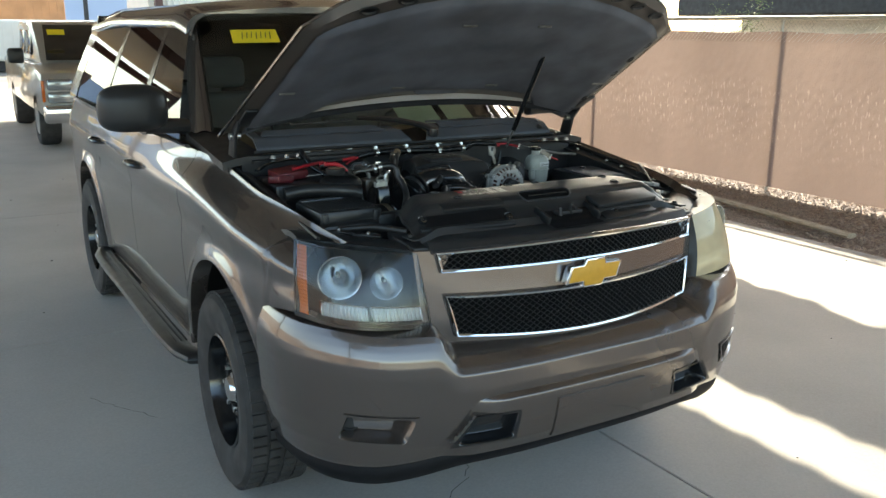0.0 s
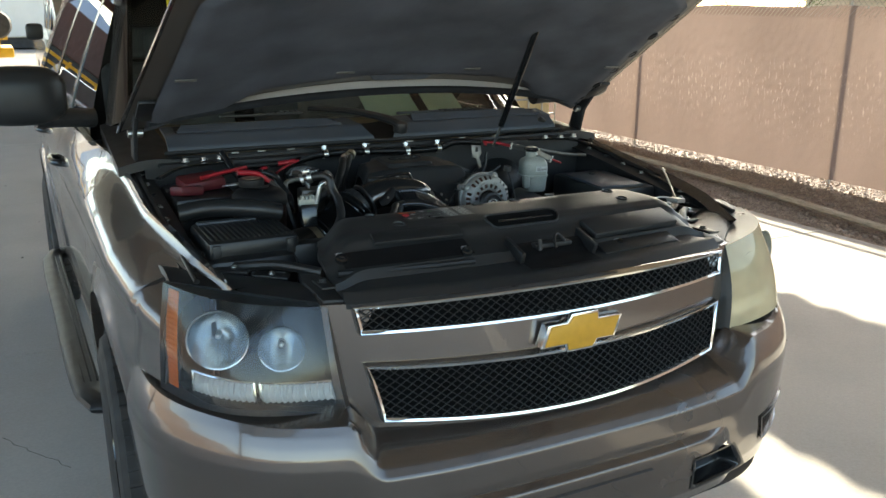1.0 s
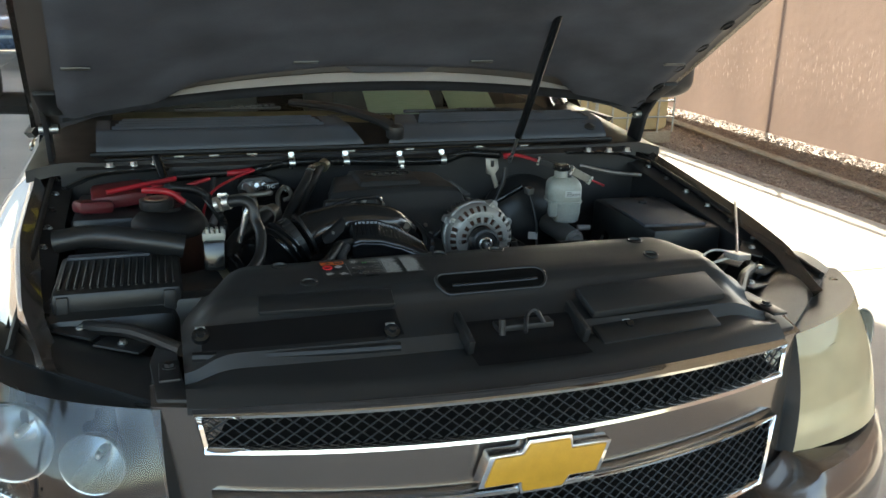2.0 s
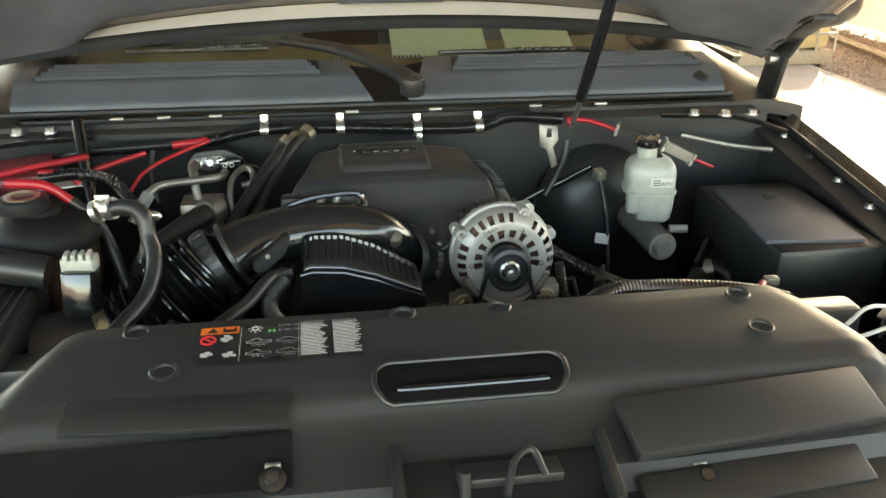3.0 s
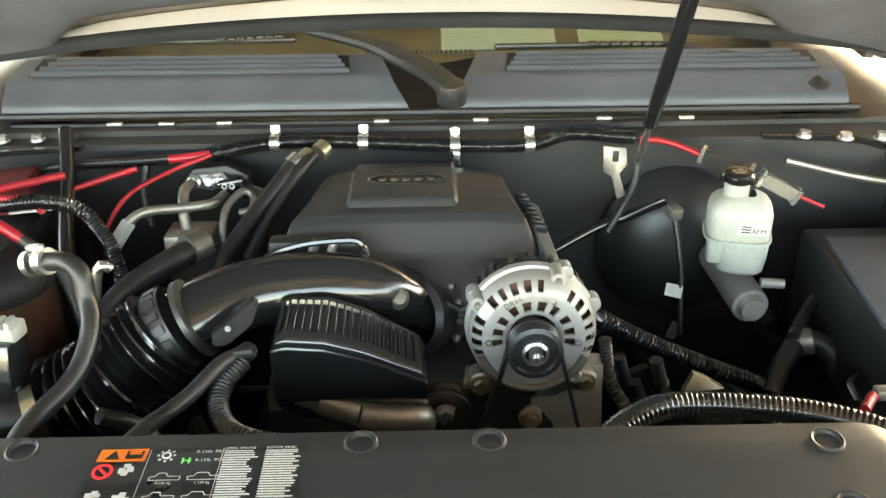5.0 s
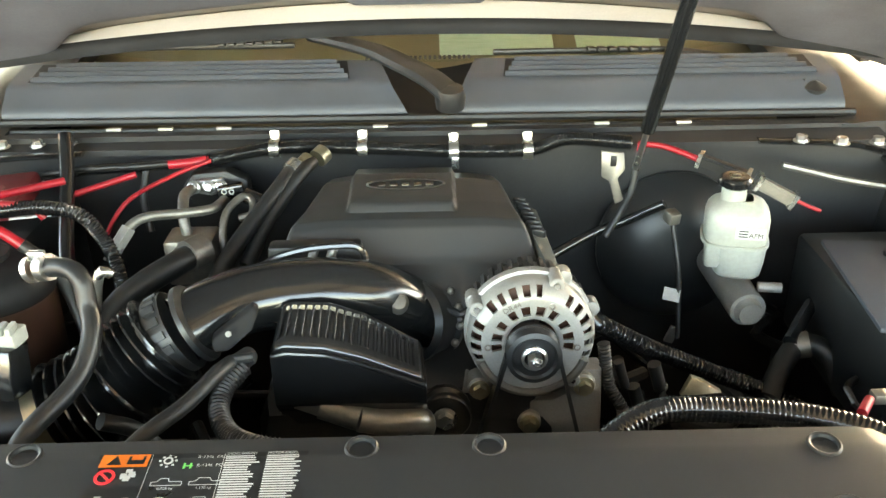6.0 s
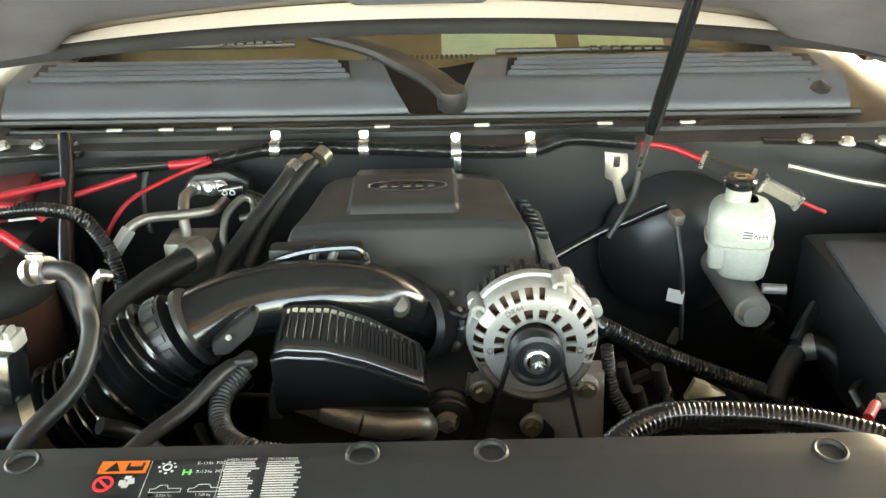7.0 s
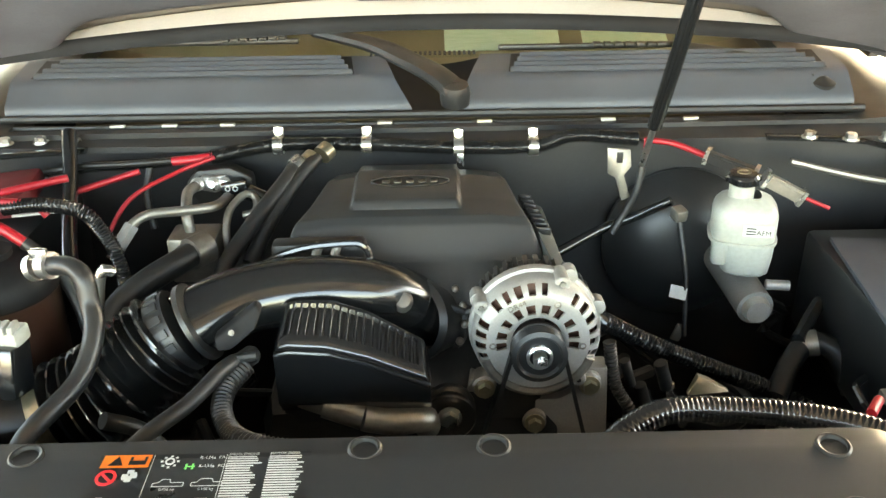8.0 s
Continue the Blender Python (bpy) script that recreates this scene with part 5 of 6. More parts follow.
for x, y in ((-.53, .115), (-.21, .085), (.24, .055)):
    bm = B()
    lathe(bm, (x, y, cov_z(y) + .006), (0, -.5, .86), [(.015, 0), (.014, .008), (.008, .01), (.007, .016), (0, .017)], 16)
    part("cover_fastener", bm, GLOSSBLACK, rad)
    bm = B()
    box(bm, (x, y + .012, cov_z(y) + .016), (.016, .006, .008), bev=.001)
    part("fastener_clip", bm, STEEL, rad)
# corner brackets beside the headlights
for s in (-1, 1):
    bm = B()
    slab(bm, [(s * .555, .02, 1.105), (s * .605, .035, 1.105), (s * .615, .15, 1.12), (s * .60, .23, 1.125), (s * .57, .16, 1.13)], (0, 0, -.03), .004)
    bk = part("corner_bracket", bm, DARKMETAL, car)
    bm = B()
    box(bm, (s * .583, .09, 1.125), (.034, .075, .006), bev=.003)
    part("bracket_plate", bm, BLACK, bk)
    bm = B()
    hexbolt(bm, (s * .583, .10, 1.128), (0, 0, 1), .008)
    part("bracket_bolt", bm, DARKMETAL, bk)
    bm = B()
    grid(bm, lambda u, v: (s * (.612 + .285 * u), .045 + .235 * u + (.17 - .02 * u) * v, 1.098 + .022 * u + .012 * math.sin(3.14 * v)), 12, 8, thick=(0, 0, -.02))
    part("headlight_shield", bm, BLACK, car)
    for k, (a, b) in enumerate(((.66, .25), (.735, .32), (.70, .38), (.785, .42))):
        bm = B()
        box(bm, (s * a, b, 1.112 + .007 * k), (.085, .055, .005), rot=(4 * k - 5, 6 - 3 * k, s * (25 + 8 * k)), bev=.002)
        box(bm, (s * a, b + .028, 1.092 + .007 * k), (.085, .005, .042), rot=(0, 0, s * (25 + 8 * k)), bev=.002)
        bp_ = part("bay_bracket", bm, DULLALU if k == 2 and s > 0 else DARKMETAL, car)
        bm = B()
        hexbolt(bm, (s * a, b, 1.115 + .007 * k), (0, 0, 1), .006, .005)
        part("bracket_bolt", bm, STEEL, bp_)
    bm = B()
    tube(bm, [(s * .56, .16, 1.13), (s * .64, .25, 1.135), (s * .72, .33, 1.12), (s * .78, .45, 1.10)], .012, 10, .02)
    part("front_hose", bm, RUBBER, car)

# sticker on the cover
def on_cover(x, y, h=.0012):
    return Vector((x, y, cov_z(y) + h))


def lay(bm, x0, x1, y0, y1, h=.0016):
    bm.faces.new([bm.verts.new(on_cover(x, y, h)) for x, y in ((x0, y0), (x1, y0), (x1, y1), (x0, y1))])


def words(body, size, m, material, parent, thick=.0):
    cu = bpy.data.curves.new("lettering", "FONT")
    cu.body, cu.size, cu.extrude, cu.resolution_u = body, size, thick, 2
    tmp = bpy.data.objects.new("lettering", cu)
    scene.collection.objects.link(tmp)
    dg = bpy.context.evaluated_depsgraph_get()
    me = bpy.data.meshes.new_from_object(tmp.evaluated_get(dg))
    bpy.data.objects.remove(tmp)
    me.transform(Matrix.Translation(-ORG.get(parent, Vector((0, 0, 0)))) @ m)
    me.materials.clear()
    me.materials.append(material)
    ob = new("lettering", me)
    ob.parent = parent
    ORG[ob] = ORG.get(parent, Vector((0, 0, 0)))
    return ob


def cover_m(x, y, h=.0018):
    return Matrix.Translation(on_cover(x, y, h)) @ pose(0, 0, 0, 4.7, 0, 0)


bm = B()
lay(bm, -.300, -.102, .232, .311, .001)
stk = part("service_label", bm, LABELBLACK, rad, "black printed service label with orange and white print", smooth=False)
bm = B()
lay(bm, -.296, -.251, .292, .310)
part("orange_field", bm, LABELORANGE, rad, smooth=False)
bm = B()
bm.faces.new([bm.verts.new(on_cover(x, y, .002)) for x, y in ((-.289, .2945), (-.275, .2945), (-.282, .308))])
lay(bm, -.270, -.254, .2950, .3005, .002)
lay(bm, -.2700, -.2675, .2950, .3065, .002)
lay(bm, -.2565, -.2540, .2950, .3065, .002)
part("warning_marks", bm, LABELBLACK, rad, smooth=False)
bm = B()
lathe(bm, on_cover(-.286, .280, .0012), (0, -.08, 1), [(.0095, 0), (.0095, .0008), (.0068, .0008), (.0068, 0)], 26)
box(bm, on_cover(-.286, .280, .002), (.015, .0025, .0004), rot=(4, 0, -45))
part("prohibition_ring", bm, LABELRED, rad)
bm = B()
rl = random.Random(12)
lathe(bm, on_cover(-.232, .299, .0012), (0, -.08, 1), [(.0045, 0), (.0045, .0008), (.003, .0008), (.003, 0)], 16)
for k in range(8):
    a = k * math.pi / 4
    lay(bm, -.232 + .0075 * math.cos(a) - .0012, -.232 + .0075 * math.cos(a) + .0012, .299 + .0075 * math.sin(a) - .0012, .299 + .0075 * math.sin(a) + .0012)
for cx_, cy_ in ((-.264, .281), (-.288, .249), (-.262, .247)):
    for k in range(7):
        a, r = rl.uniform(0, 6.3), rl.uniform(.001, .007)
        lay(bm, cx_ + r * math.cos(a) - .003, cx_ + r * math.cos(a) + .003, cy_ + r * math.sin(a) - .0022, cy_ + r * math.sin(a) + .0022)
for cx_, cy_, tk in ((-.227, .268, 1), (-.192, .268, 0), (-.227, .245, 1), (-.192, .245, 0)):
    pr = [(-.014, 0), (-.014, .004), (-.009, .0045), (-.006, .0085), (.004, .0085) if not tk else (.001, .0085), (.006, .0045) if not tk else (.002, .0045), (.014, .0045), (.014, 0), (-.014, 0)]
    for a, b in zip(pr, pr[1:]):
        p, q = on_cover(cx_ + a[0], cy_ + a[1], .0018), on_cover(cx_ + b[0], cy_ + b[1], .0018)
        s_ = (q - p).cross(Vector((0, 0, 1))).normalized() * .0004
        bm.faces.new([bm.verts.new(w) for w in (p - s_, q - s_, q + s_, p + s_)])
for x0, x1, y1_, y0_ in ((-.1785, -.146, .303, .236), (-.140, -.106, .303, .236)):
    y = y1_
    while y > y0_:
        lay(bm, x0, x1 - rl.uniform(.0, .010), y, y + .0017)
        y -= .0030
for x in (-.249, -.181):
    lay(bm, x, x + .0005, .234, .309)
tagged(part("fine_print", bm, LABELWHITE, rad, "white fine print", smooth=False), kind="stuff")
bm = B()
for dx in (-.003, .003):
    lay(bm, -.2135 + dx, -.2115 + dx, .2885, .2955)
lay(bm, -.2165, -.2075, .2912, .2928)
part("green_mark", bm, LABELGREEN, rad, smooth=False)
for body, x, y in (("R-134a  PAG oil.", -.206, .3015), ("R-134a  POE oil.", -.205, .2905)):
    words(body, .0052, cover_m(x + .001, y), LABELWHITE, rad)
for body, x, y in (("0,726 kg", -.234, .2630), ("1,130 kg", -.199, .2630), ("0,726 kg", -.234, .240), ("1,360 kg", -.199, .240), ("DIESEL ENGINE", -.1785, .3065), ("MOTOR DIESEL", -.140, .3065)):
    words(body, .0042, cover_m(x, y), LABELWHITE, rad)

# ---------- harness across the firewall ----------
H = [(-.62, 1.0, 1.222), (-.562, 1.005, 1.237), (-.45, 1.005, 1.243), (-.354, 1.015, 1.248), (-.240, 1.024, 1.264), (-.10, 1.020, 1.263), (.054, 1.012, 1.257), (.176, 1.008, 1.258), (.243, 1.012, 1.274), (.346, 1.005, 1.268)]
bm = B()
tube(bm, H[3:], .0115, 12, ridge=.0013, pitch=.0042)
har = part("wiring_loom", bm, GLOSSBLACK, car, "black corrugated wiring loom")
bm = B()
tube(bm, H[:4], .0085, 10, ridge=.0008, pitch=.004)
part("loom_branch", bm, GLOSSBLACK, har)
for x, y, z in ((-.243, 1.024, 1.263), (-.097, 1.020, 1.262), (.054, 1.012, 1.257), (.176, 1.008, 1.258)):
    bm = B()
    lathe(bm, (x - .008, y, z), (1, 0, 0), [(.0135, 0), (.0148, 0), (.0148, .016), (.0135, .016)], 24)
    box(bm, (x, y + .012, z + .018), (.016, .003, .018), bev=.001)
    cl = part("loom_clamp", bm, STEEL, har, "zinc-plated steel clamp")
    bm = B()
    hexbolt(bm, (x, y + .010, z + .021), (0, -1, .2), .005, .004)
    part("clamp_bolt", bm, STEEL, har)
bm = B()
box(bm, (.056, 1.0, 1.240), (.012, .004, .022), bev=.001)
part("ground_strap", bm, STEEL, har)


def hose(name, pts, r, m_, label="", ridge=0, pitch=.008, n=12, step=.008, parent=None, taper=None):
    bm = B()
    tube(bm, pts, r, n, step, ridge, pitch, taper)
    return part(name, bm, m_, parent or car, label)


for pts, r in (([(.355, 1.0, 1.268), (.40, .985, 1.266), (.455, .95, 1.252)], .0062), ([(.355, .995, 1.264), (.365, .99, 1.262)], .008),
               ([(.577, .90, 1.210), (.60, .895, 1.200), (.625, .89, 1.190)], .004),
               ([(-.415, 1.0, 1.247), (-.372, 1.005, 1.249), (-.345, 1.015, 1.251)], .0095),
               ([(-.345, 1.0, 1.253), (-.40, .97, 1.240), (-.455, .91, 1.225), (-.482, .87, 1.19), (-.486, .85, 1.165)], .0045),
               ([(-.565, .93, 1.222), (-.51, .955, 1.232), (-.46, .97, 1.243)], .0065),
               ([(-.70, .82, 1.255), (-.62, .85, 1.262), (-.545, .90, 1.262)], .0075),
               ([(-.60, .80, 1.268), (-.555, .80, 1.262), (-.54, .80, 1.245)], .0075),
               ([(-.62, .70, 1.285), (-.565, .70, 1.278), (-.53, .70, 1.252)], .0095)):
    hose("cable_sleeve", pts, r * .8, RED, "bright red cable sleeve")
hose("battery_cable", [(-.60, .80, 1.258), (-.545, .80, 1.262), (-.49, .80, 1.250), (-.465, .80, 1.215), (-.445, .785, 1.18), (-.44, .78, 1.13)], .0105, GLOSSBLACK, "", .0011, .005)
hose("battery_cable", [(-.53, .70, 1.252), (-.50, .70, 1.22), (-.48, .70, 1.17), (-.46, .68, 1.10)], .009, RUBBER)
hose("black_cable", [(-.63, 1.0, 1.232), (-.56, .99, 1.245), (-.48, .985, 1.25), (-.41, 1.0, 1.249)], .005, RUBBER)
hose("black_cable", [(-.45, .99, 1.24), (-.455, .97, 1.20), (-.445, .95, 1.15)], .006, RUBBER)
# fuse holder by the reservoir
for a, b, w in (((.445, .952, 1.257), (.512, .915, 1.240), .018), ((.525, .905, 1.236), (.580, .895, 1.208), .020)):
    a, b = Vector(a), Vector(b)
    bm = B()
    M = Matrix.Translation((a + b) / 2) @ (b - a).to_track_quat("X", "Z").to_matrix().to_4x4()
    bmesh.ops.create_cube(bm, size=1, matrix=M @ Matrix.Diagonal(((b - a).length, w, w, 1)))
    bmesh.ops.bevel(bm, geom=bm.edges[:], offset=.003, segments=2, affect="EDGES")
    part("fuse_holder", bm, DULLALU if w > .019 else BLACK, car)
    for p in (a, b):
        bm = B()
        bmesh.ops.create_cube(bm, size=1, matrix=Matrix.Translation(p) @ M.to_3x3().to_4x4() @ Matrix.Diagonal((.006, w * 1.25, w * 1.3, 1)))
        part("fuse_clip", bm, STEEL, car)

# ---------- engine cover ----------
def front_low(x):
    return lerp(x, [-.22, -.07, -.034, 0, .03, .056, .075, .10, .135, .164, .19], [1.205, 1.205, 1.200, 1.185, 1.160, 1.148, 1.165, 1.195, 1.220, 1.226, 1.222])


EROW = [(0, .988, 1.190, -.156, .128), (.08, .962, 1.238, -.158, .130), (.25, .905, 1.252, -.166, .138), (.45, .830, 1.246, -.184, .152), (.55, .786, 1.239, -.202, .166),
        (.60, .775, 1.231, -.206, .170), (.70, .750, 1.194, -.220, .184), (.73, .744, 1.187, -.222, .186), (1, .700, 0, -.226, .194)]


def ecov(u, v):
    ks = [q[0] for q in EROW]
    x0, x1 = lerp(v, ks, [q[3] for q in EROW]), lerp(v, ks, [q[4] for q in EROW])
    x, y = x0 + (x1 - x0) * u, lerp(v, ks, [q[1] for q in EROW])
    low = min(1.186, front_low(x) - .017)
    z = lerp(v, ks, [q[2] for q in EROW[:-1]] + [low])
    e = min(u, 1 - u)
    z -= (.040 * (1 - sm(e, 0, .075)) ** 2 + .006 * (1 - sm(e, .03, .22))) * (1 - sm(v, .72, 1))
    k = sm(.081 - abs(x + .027), 0, .007) * sm(y, .803, .811) * sm(.985 - y, 0, .02)
    return (x, y, z + .010 * k)


bm = B()
grid(bm, ecov, 110, 100, thick=(0, .004, -.006))
ec = part("engine_cover", bm, COVERBLACK, car, "grained black plastic engine cover", angle=40)
bm = B()
tube(bm, [Vector(ecov(k / 60, 1.0)) + Vector((0, -.004, .001)) for k in range(20, 60)], .0055, 8, .006)
part("cover_lip", bm, COVERBLACK, ec)
bm = B()
pts = [Vector((-.022 + .058 * math.cos(a), .865 + .015 * math.sin(a), 1.2600 + .002 * math.sin(a))) for a in [2 * math.pi * k / 40 for k in range(41)]]
tube(bm, pts, .0016, 6, .004)
for k in range(5):
    box(bm, (-.058 + .018 * k, .865, 1.2600), (.012, .011, .0025), rot=(5, 0, 0), bev=.001)
part("cover_badge", bm, GLOSSBLACK, ec, "oval moulded badge with plain bars")
# ribbed flange beside the cover
bm = B()
slab(bm, [(.150, .88, 1.222), (.176, .86, 1.216), (.198, .70, 1.180), (.180, .70, 1.192), (.158, .80, 1.216)], (0, 0, -.03), .003)
fl = part("side_flange", bm, GREYCAST, ec)
for k in range(8):
    bm = B()
    box(bm, (.150 + .003 * k, .87 - .012 * k, 1.226 - .002 * k), (.020, .005, .012), rot=(0, 0, -20), bev=.002)
    part("flange_rib", bm, BLACK, ec)
# arch over the intake tube
bm = B()
tube(bm, [(-.215, .70, 1.212), (-.19, .70, 1.226), (-.15, .70, 1.237), (-.10, .70, 1.241), (-.082, .70, 1.238), (-.073, .70, 1.222), (-.071, .695, 1.200)], .005, 8, .006)
part("cover_arch", bm, GLOSSBLACK, ec)
# dark block added as the shade under the arch
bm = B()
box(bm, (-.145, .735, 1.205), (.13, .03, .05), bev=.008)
part("arch_shade_block", bm, RUBBER, ec)
for x in (-.15, -.125):
    bm = B()
    cyl(bm, (x, .705, 1.212), (x + .01, .712, 1.236), .006, n=10)
    part("fuel_rail_stub", bm, DULLALU, ec)

# ---------- intake ----------
TB = [(.004, .735, 1.098), (-.010, .72, 1.126), (-.040, .697, 1.158), (-.080, .676, 1.183), (-.144, .660, 1.196), (-.215, .640, 1.197), (-.262, .615, 1.192), (-.300, .585, 1.184)]
bm = B()
tube(bm, TB, .047, 28, .006, squash=.92)
it = part("intake_tube", bm, GLOSSBLACK, car, "glossy black moulded intake tube")
bm = B()
lathe(bm, (-.008, .712, 1.116), (.55, .75, -.35), [(.052, -.03), (.060, -.022), (.060, -.012), (.056, -.008), (.056, .02), (.064, .022), (.064, .03), (.05, .034)], 36)
tb_ = part("throttle_body", bm, BLACK, car)
bm = B()
for k in range(9):
    a = .5 + k * .42
    M = Matrix.Translation((-.008, .712, 1.116)) @ Vector((.55, .75, -.35)).to_track_quat("Z", "Y").to_matrix().to_4x4()
    p = M @ Vector((.062 * math.cos(a), .062 * math.sin(a), .018))
    bmesh.ops.create_uvsphere(bm, u_segments=8, v_segments=6, radius=.006, matrix=Matrix.Translation(p))
part("throttle_bolts", bm, DULLALU, tb_)
bm = B()
lathe(bm, (-.030, .654, 1.178), (.2, -.7, .6), [(.017, -.02), (.015, 0), (.010, .006), (0, .007)], 18)
part("tube_plug", bm, DULLALU, it)
bm = B()
cyl(bm, (-.296, .583, 1.187), (-.318, .578, 1.176), .0535, n=36)
cyl(bm, (-.276, .586, 1.196), (-.282, .585, 1.193), .052, n=36)
cuff = part("tube_cuff", bm, BLACK, it)
for k in range(10):
    a = k * math.pi / 9 + .2
    M = Matrix.Translation((-.307, .580, 1.182)) @ Vector((-.022, -.005, -.011)).to_track_quat("Z", "Y").to_matrix().to_4x4()
    bm = B()
    bmesh.ops.create_cube(bm, size=1, matrix=M @ pose(0, 0, 0, 0, 0, math.degrees(a)) @ pose(.054, 0, 0) @ Matrix.Diagonal((.004, .010, .016, 1)))
    part("cuff_tab", bm, DARKMETAL, it)
hose("intake_bellows", [(-.314, .577, 1.178), (-.345, .564, 1.155), (-.390, .545, 1.125), (-.445, .530, 1.103)], .0585, GLOSSBLACK, "black ribbed rubber intake bellows", .0075, .0138, 44)
bm = B()
lathe(bm, (-.448, .530, 1.105), (-.93, -.3, -.2), [(.052, 0), (.054, .004), (.054, .024), (.050, .026)], 36)
part("airflow_ring", bm, BRASS, car, "bare metal airflow sensor ring")
bm = B()
cyl(bm, (-.470, .522, 1.100), (-.56, .50, 1.095), .052, n=30)
box(bm, (-.68, .48, 1.03), (.24, .30, .22), bev=.03)
part("air_cleaner_box", bm, BLACK, car)
# resonator
RU = [0, .1, .35, .6, .85, 1]
RZF, RZR = [1.186, 1.191, 1.187, 1.172, 1.150, 1.137], [1.209, 1.216, 1.214, 1.197, 1.168, 1.151]


def res_pt(u, k):
    """u from end to end; k along the section: front foot, lip, lid, back."""
    zf, zr = lerp(u, RU, RZF), lerp(u, RU, RZR)
    xf, xr = -.182 + .189 * u, -.176 + .180 * u
    e = min(u, 1 - u)
    drop = .012 * (1 - sm(e, 0, .05)) ** 2
    sec = [(0, .556, 1.078), (.12, .541, 1.100), (.30, .541, zf - .014), (.36, .5425, zf - .005), (.42, .548, zf), (.80, .596, zr), (.86, .602, zr - .003), (.92, .605, zr - .012), (1, .606, zr - .05)]
    ks = [q[0] for q in sec]
    y, z = lerp(k, ks, [q[1] for q in sec]), lerp(k, ks, [q[2] for q in sec])
    x = lerp(k, [.42, .80], [xf, xr])
    if .46 < k < .77 and .055 < u < .945:
        tooth = (u * 19) % 1.0
        z -= .0045 * sm(min(k - .46, .77 - k), 0, .012) * sm(e, .055, .07) * (1 - sm(tooth, .55, .68) * sm(1 - tooth, 0, .12))
    if k > .30:
        z -= drop
    return Vector((x, y, z))


bm = B()
us, kk = [i / 228 for i in range(229)], [0, .06, .12, .21, .30, .33, .36, .39, .42, .44, .46, .472, .50, .55, .60, .65, .70, .73, .758, .77, .785, .80, .83, .86, .89, .92, .96, 1]
cols = [[bm.verts.new(res_pt(u, k)) for k in kk] for u in us]
for a, b in zip(cols, cols[1:]):
    for i in range(len(kk) - 1):
        bm.faces.new((a[i], b[i], b[i + 1], a[i + 1]))
for c_, sg in ((cols[0], -1), (cols[-1], 1)):
    bm.faces.new(c_)
rs_ = part("intake_resonator", bm, GLOSSBLACK, car, "black moulded resonator box with ribbed lid", angle=42)
bm = B()
tube(bm, [res_pt(u, .30) + Vector((0, -.0015, 0)) for u in np.linspace(.01, .99, 30)], .0032, 8, .004)
part("lid_rim", bm, GLOSSBLACK, rs_)
bm = B()
slab(bm, [(-.250, .540, 1.196), (-.200, .556, 1.232), (-.192, .556, 1.225), (-.200, .545, 1.206), (-.228, .532, 1.186), (-.246, .532, 1.184)], (0, .012, .004), .003)
fp = part("tube_bracket", bm, VALANCE, car)
bm = B()
hexbolt(bm, (-.226, .536, 1.208), (0, -.8, .5), .0024, .002)
part("bracket_screw", bm, DULLALU, fp)
bm = B()
cyl(bm, (-.205, .53, 1.18), (-.21, .50, 1.19), .012, n=14)
cyl(bm, (-.215, .50, 1.196), (-.19, .50, 1.199), .006, n=10)
part("vacuum_valve", bm, BLACK, car)

# ---------- alternator ----------
AC_, AXA = Vector((.142, .590, 1.155)), Vector((0, -1, .08)).normalized()
AM = Matrix.Translation(AC_) @ AXA.to_track_quat("Z", "Y").to_matrix().to_4x4()


def apt(r, a, h):
    return AM @ Vector((r * math.cos(a), r * math.sin(a), h))


bm = B()
lathe(bm, AC_, AXA, [(.03, -.090), (.070, -.088), (.077, -.078), (.079, -.024), (.070, -.024)], 48)
alt = part("alternator", bm, DARKMETAL, car, "silver cast aluminium alternator with slotted case")
bm = B()
lathe(bm, AC_, AXA, [(.076, -.022), (.072, -.014), (.060, -.010), (.050, -.008), (.028, -.008)], 48)
part("winding", bm, COPPER, alt, "dark copper windings behind the slots")
OUTER = [math.radians(a) for a in (-40, -27, -14, -1, 12, 25, 38, 51, 84, 97, 110, 123, 136, 160, 172, 184, 196, 208, 221)]
INNER = [math.radians(a) for a in (-6, 12, 33, 57, 79, 101, 123, 147, 168, 186)]
FOOT = [math.radians(a) for a in (238, 249, 260, 270, 280, 291, 302)]


def near_angle(a, around, w):
    return any(abs((a - q + math.pi) % (2 * math.pi) - math.pi) < w for q in around)


def slotted(r, a):
    """Whether the case is cut through at this radius and angle."""
    if .0615 < r < .0735 and near_angle(a, OUTER, .062 + .3 * max(0, min(r - .0615, .0735 - r))):
        return True
    if .037 < r < .0495 and near_angle(a, INNER, .115):
        return True
    return .0655 < r < .0735 and near_angle(a, FOOT, .065)


bm = B()
RAD = [.030, .034, .037, .0385, .044, .048, .0495, .055, .0605, .0615, .0635, .0675, .0715, .0735, .0755, .0768, .0772]
RIS = [-.002, .002, .003, .003, .0035, .004, .004, .0045, .0045, .0042, .0035, .0010, -.0030, -.0065, -.0105, -.0150, -.0260]
NA = 240
ring_ = [[bm.verts.new(apt(r, 2 * math.pi * k / NA, h)) for k in range(NA)] for r, h in zip([q * 1.06 for q in RAD], RIS)]
for i in range(len(RAD) - 1):
    for k in range(NA):
        if not slotted((RAD[i] + RAD[i + 1]) / 2, 2 * math.pi * (k + .5) / NA):
            bm.faces.new((ring_[i][k], ring_[i][(k + 1) % NA], ring_[i + 1][(k + 1) % NA], ring_[i + 1][k]))
r_ = bmesh.ops.extrude_face_region(bm, geom=bm.faces[:])
bmesh.ops.translate(bm, verts=[g for g in r_["geom"] if isinstance(g, bmesh.types.BMVert)], vec=AXA * .0045)
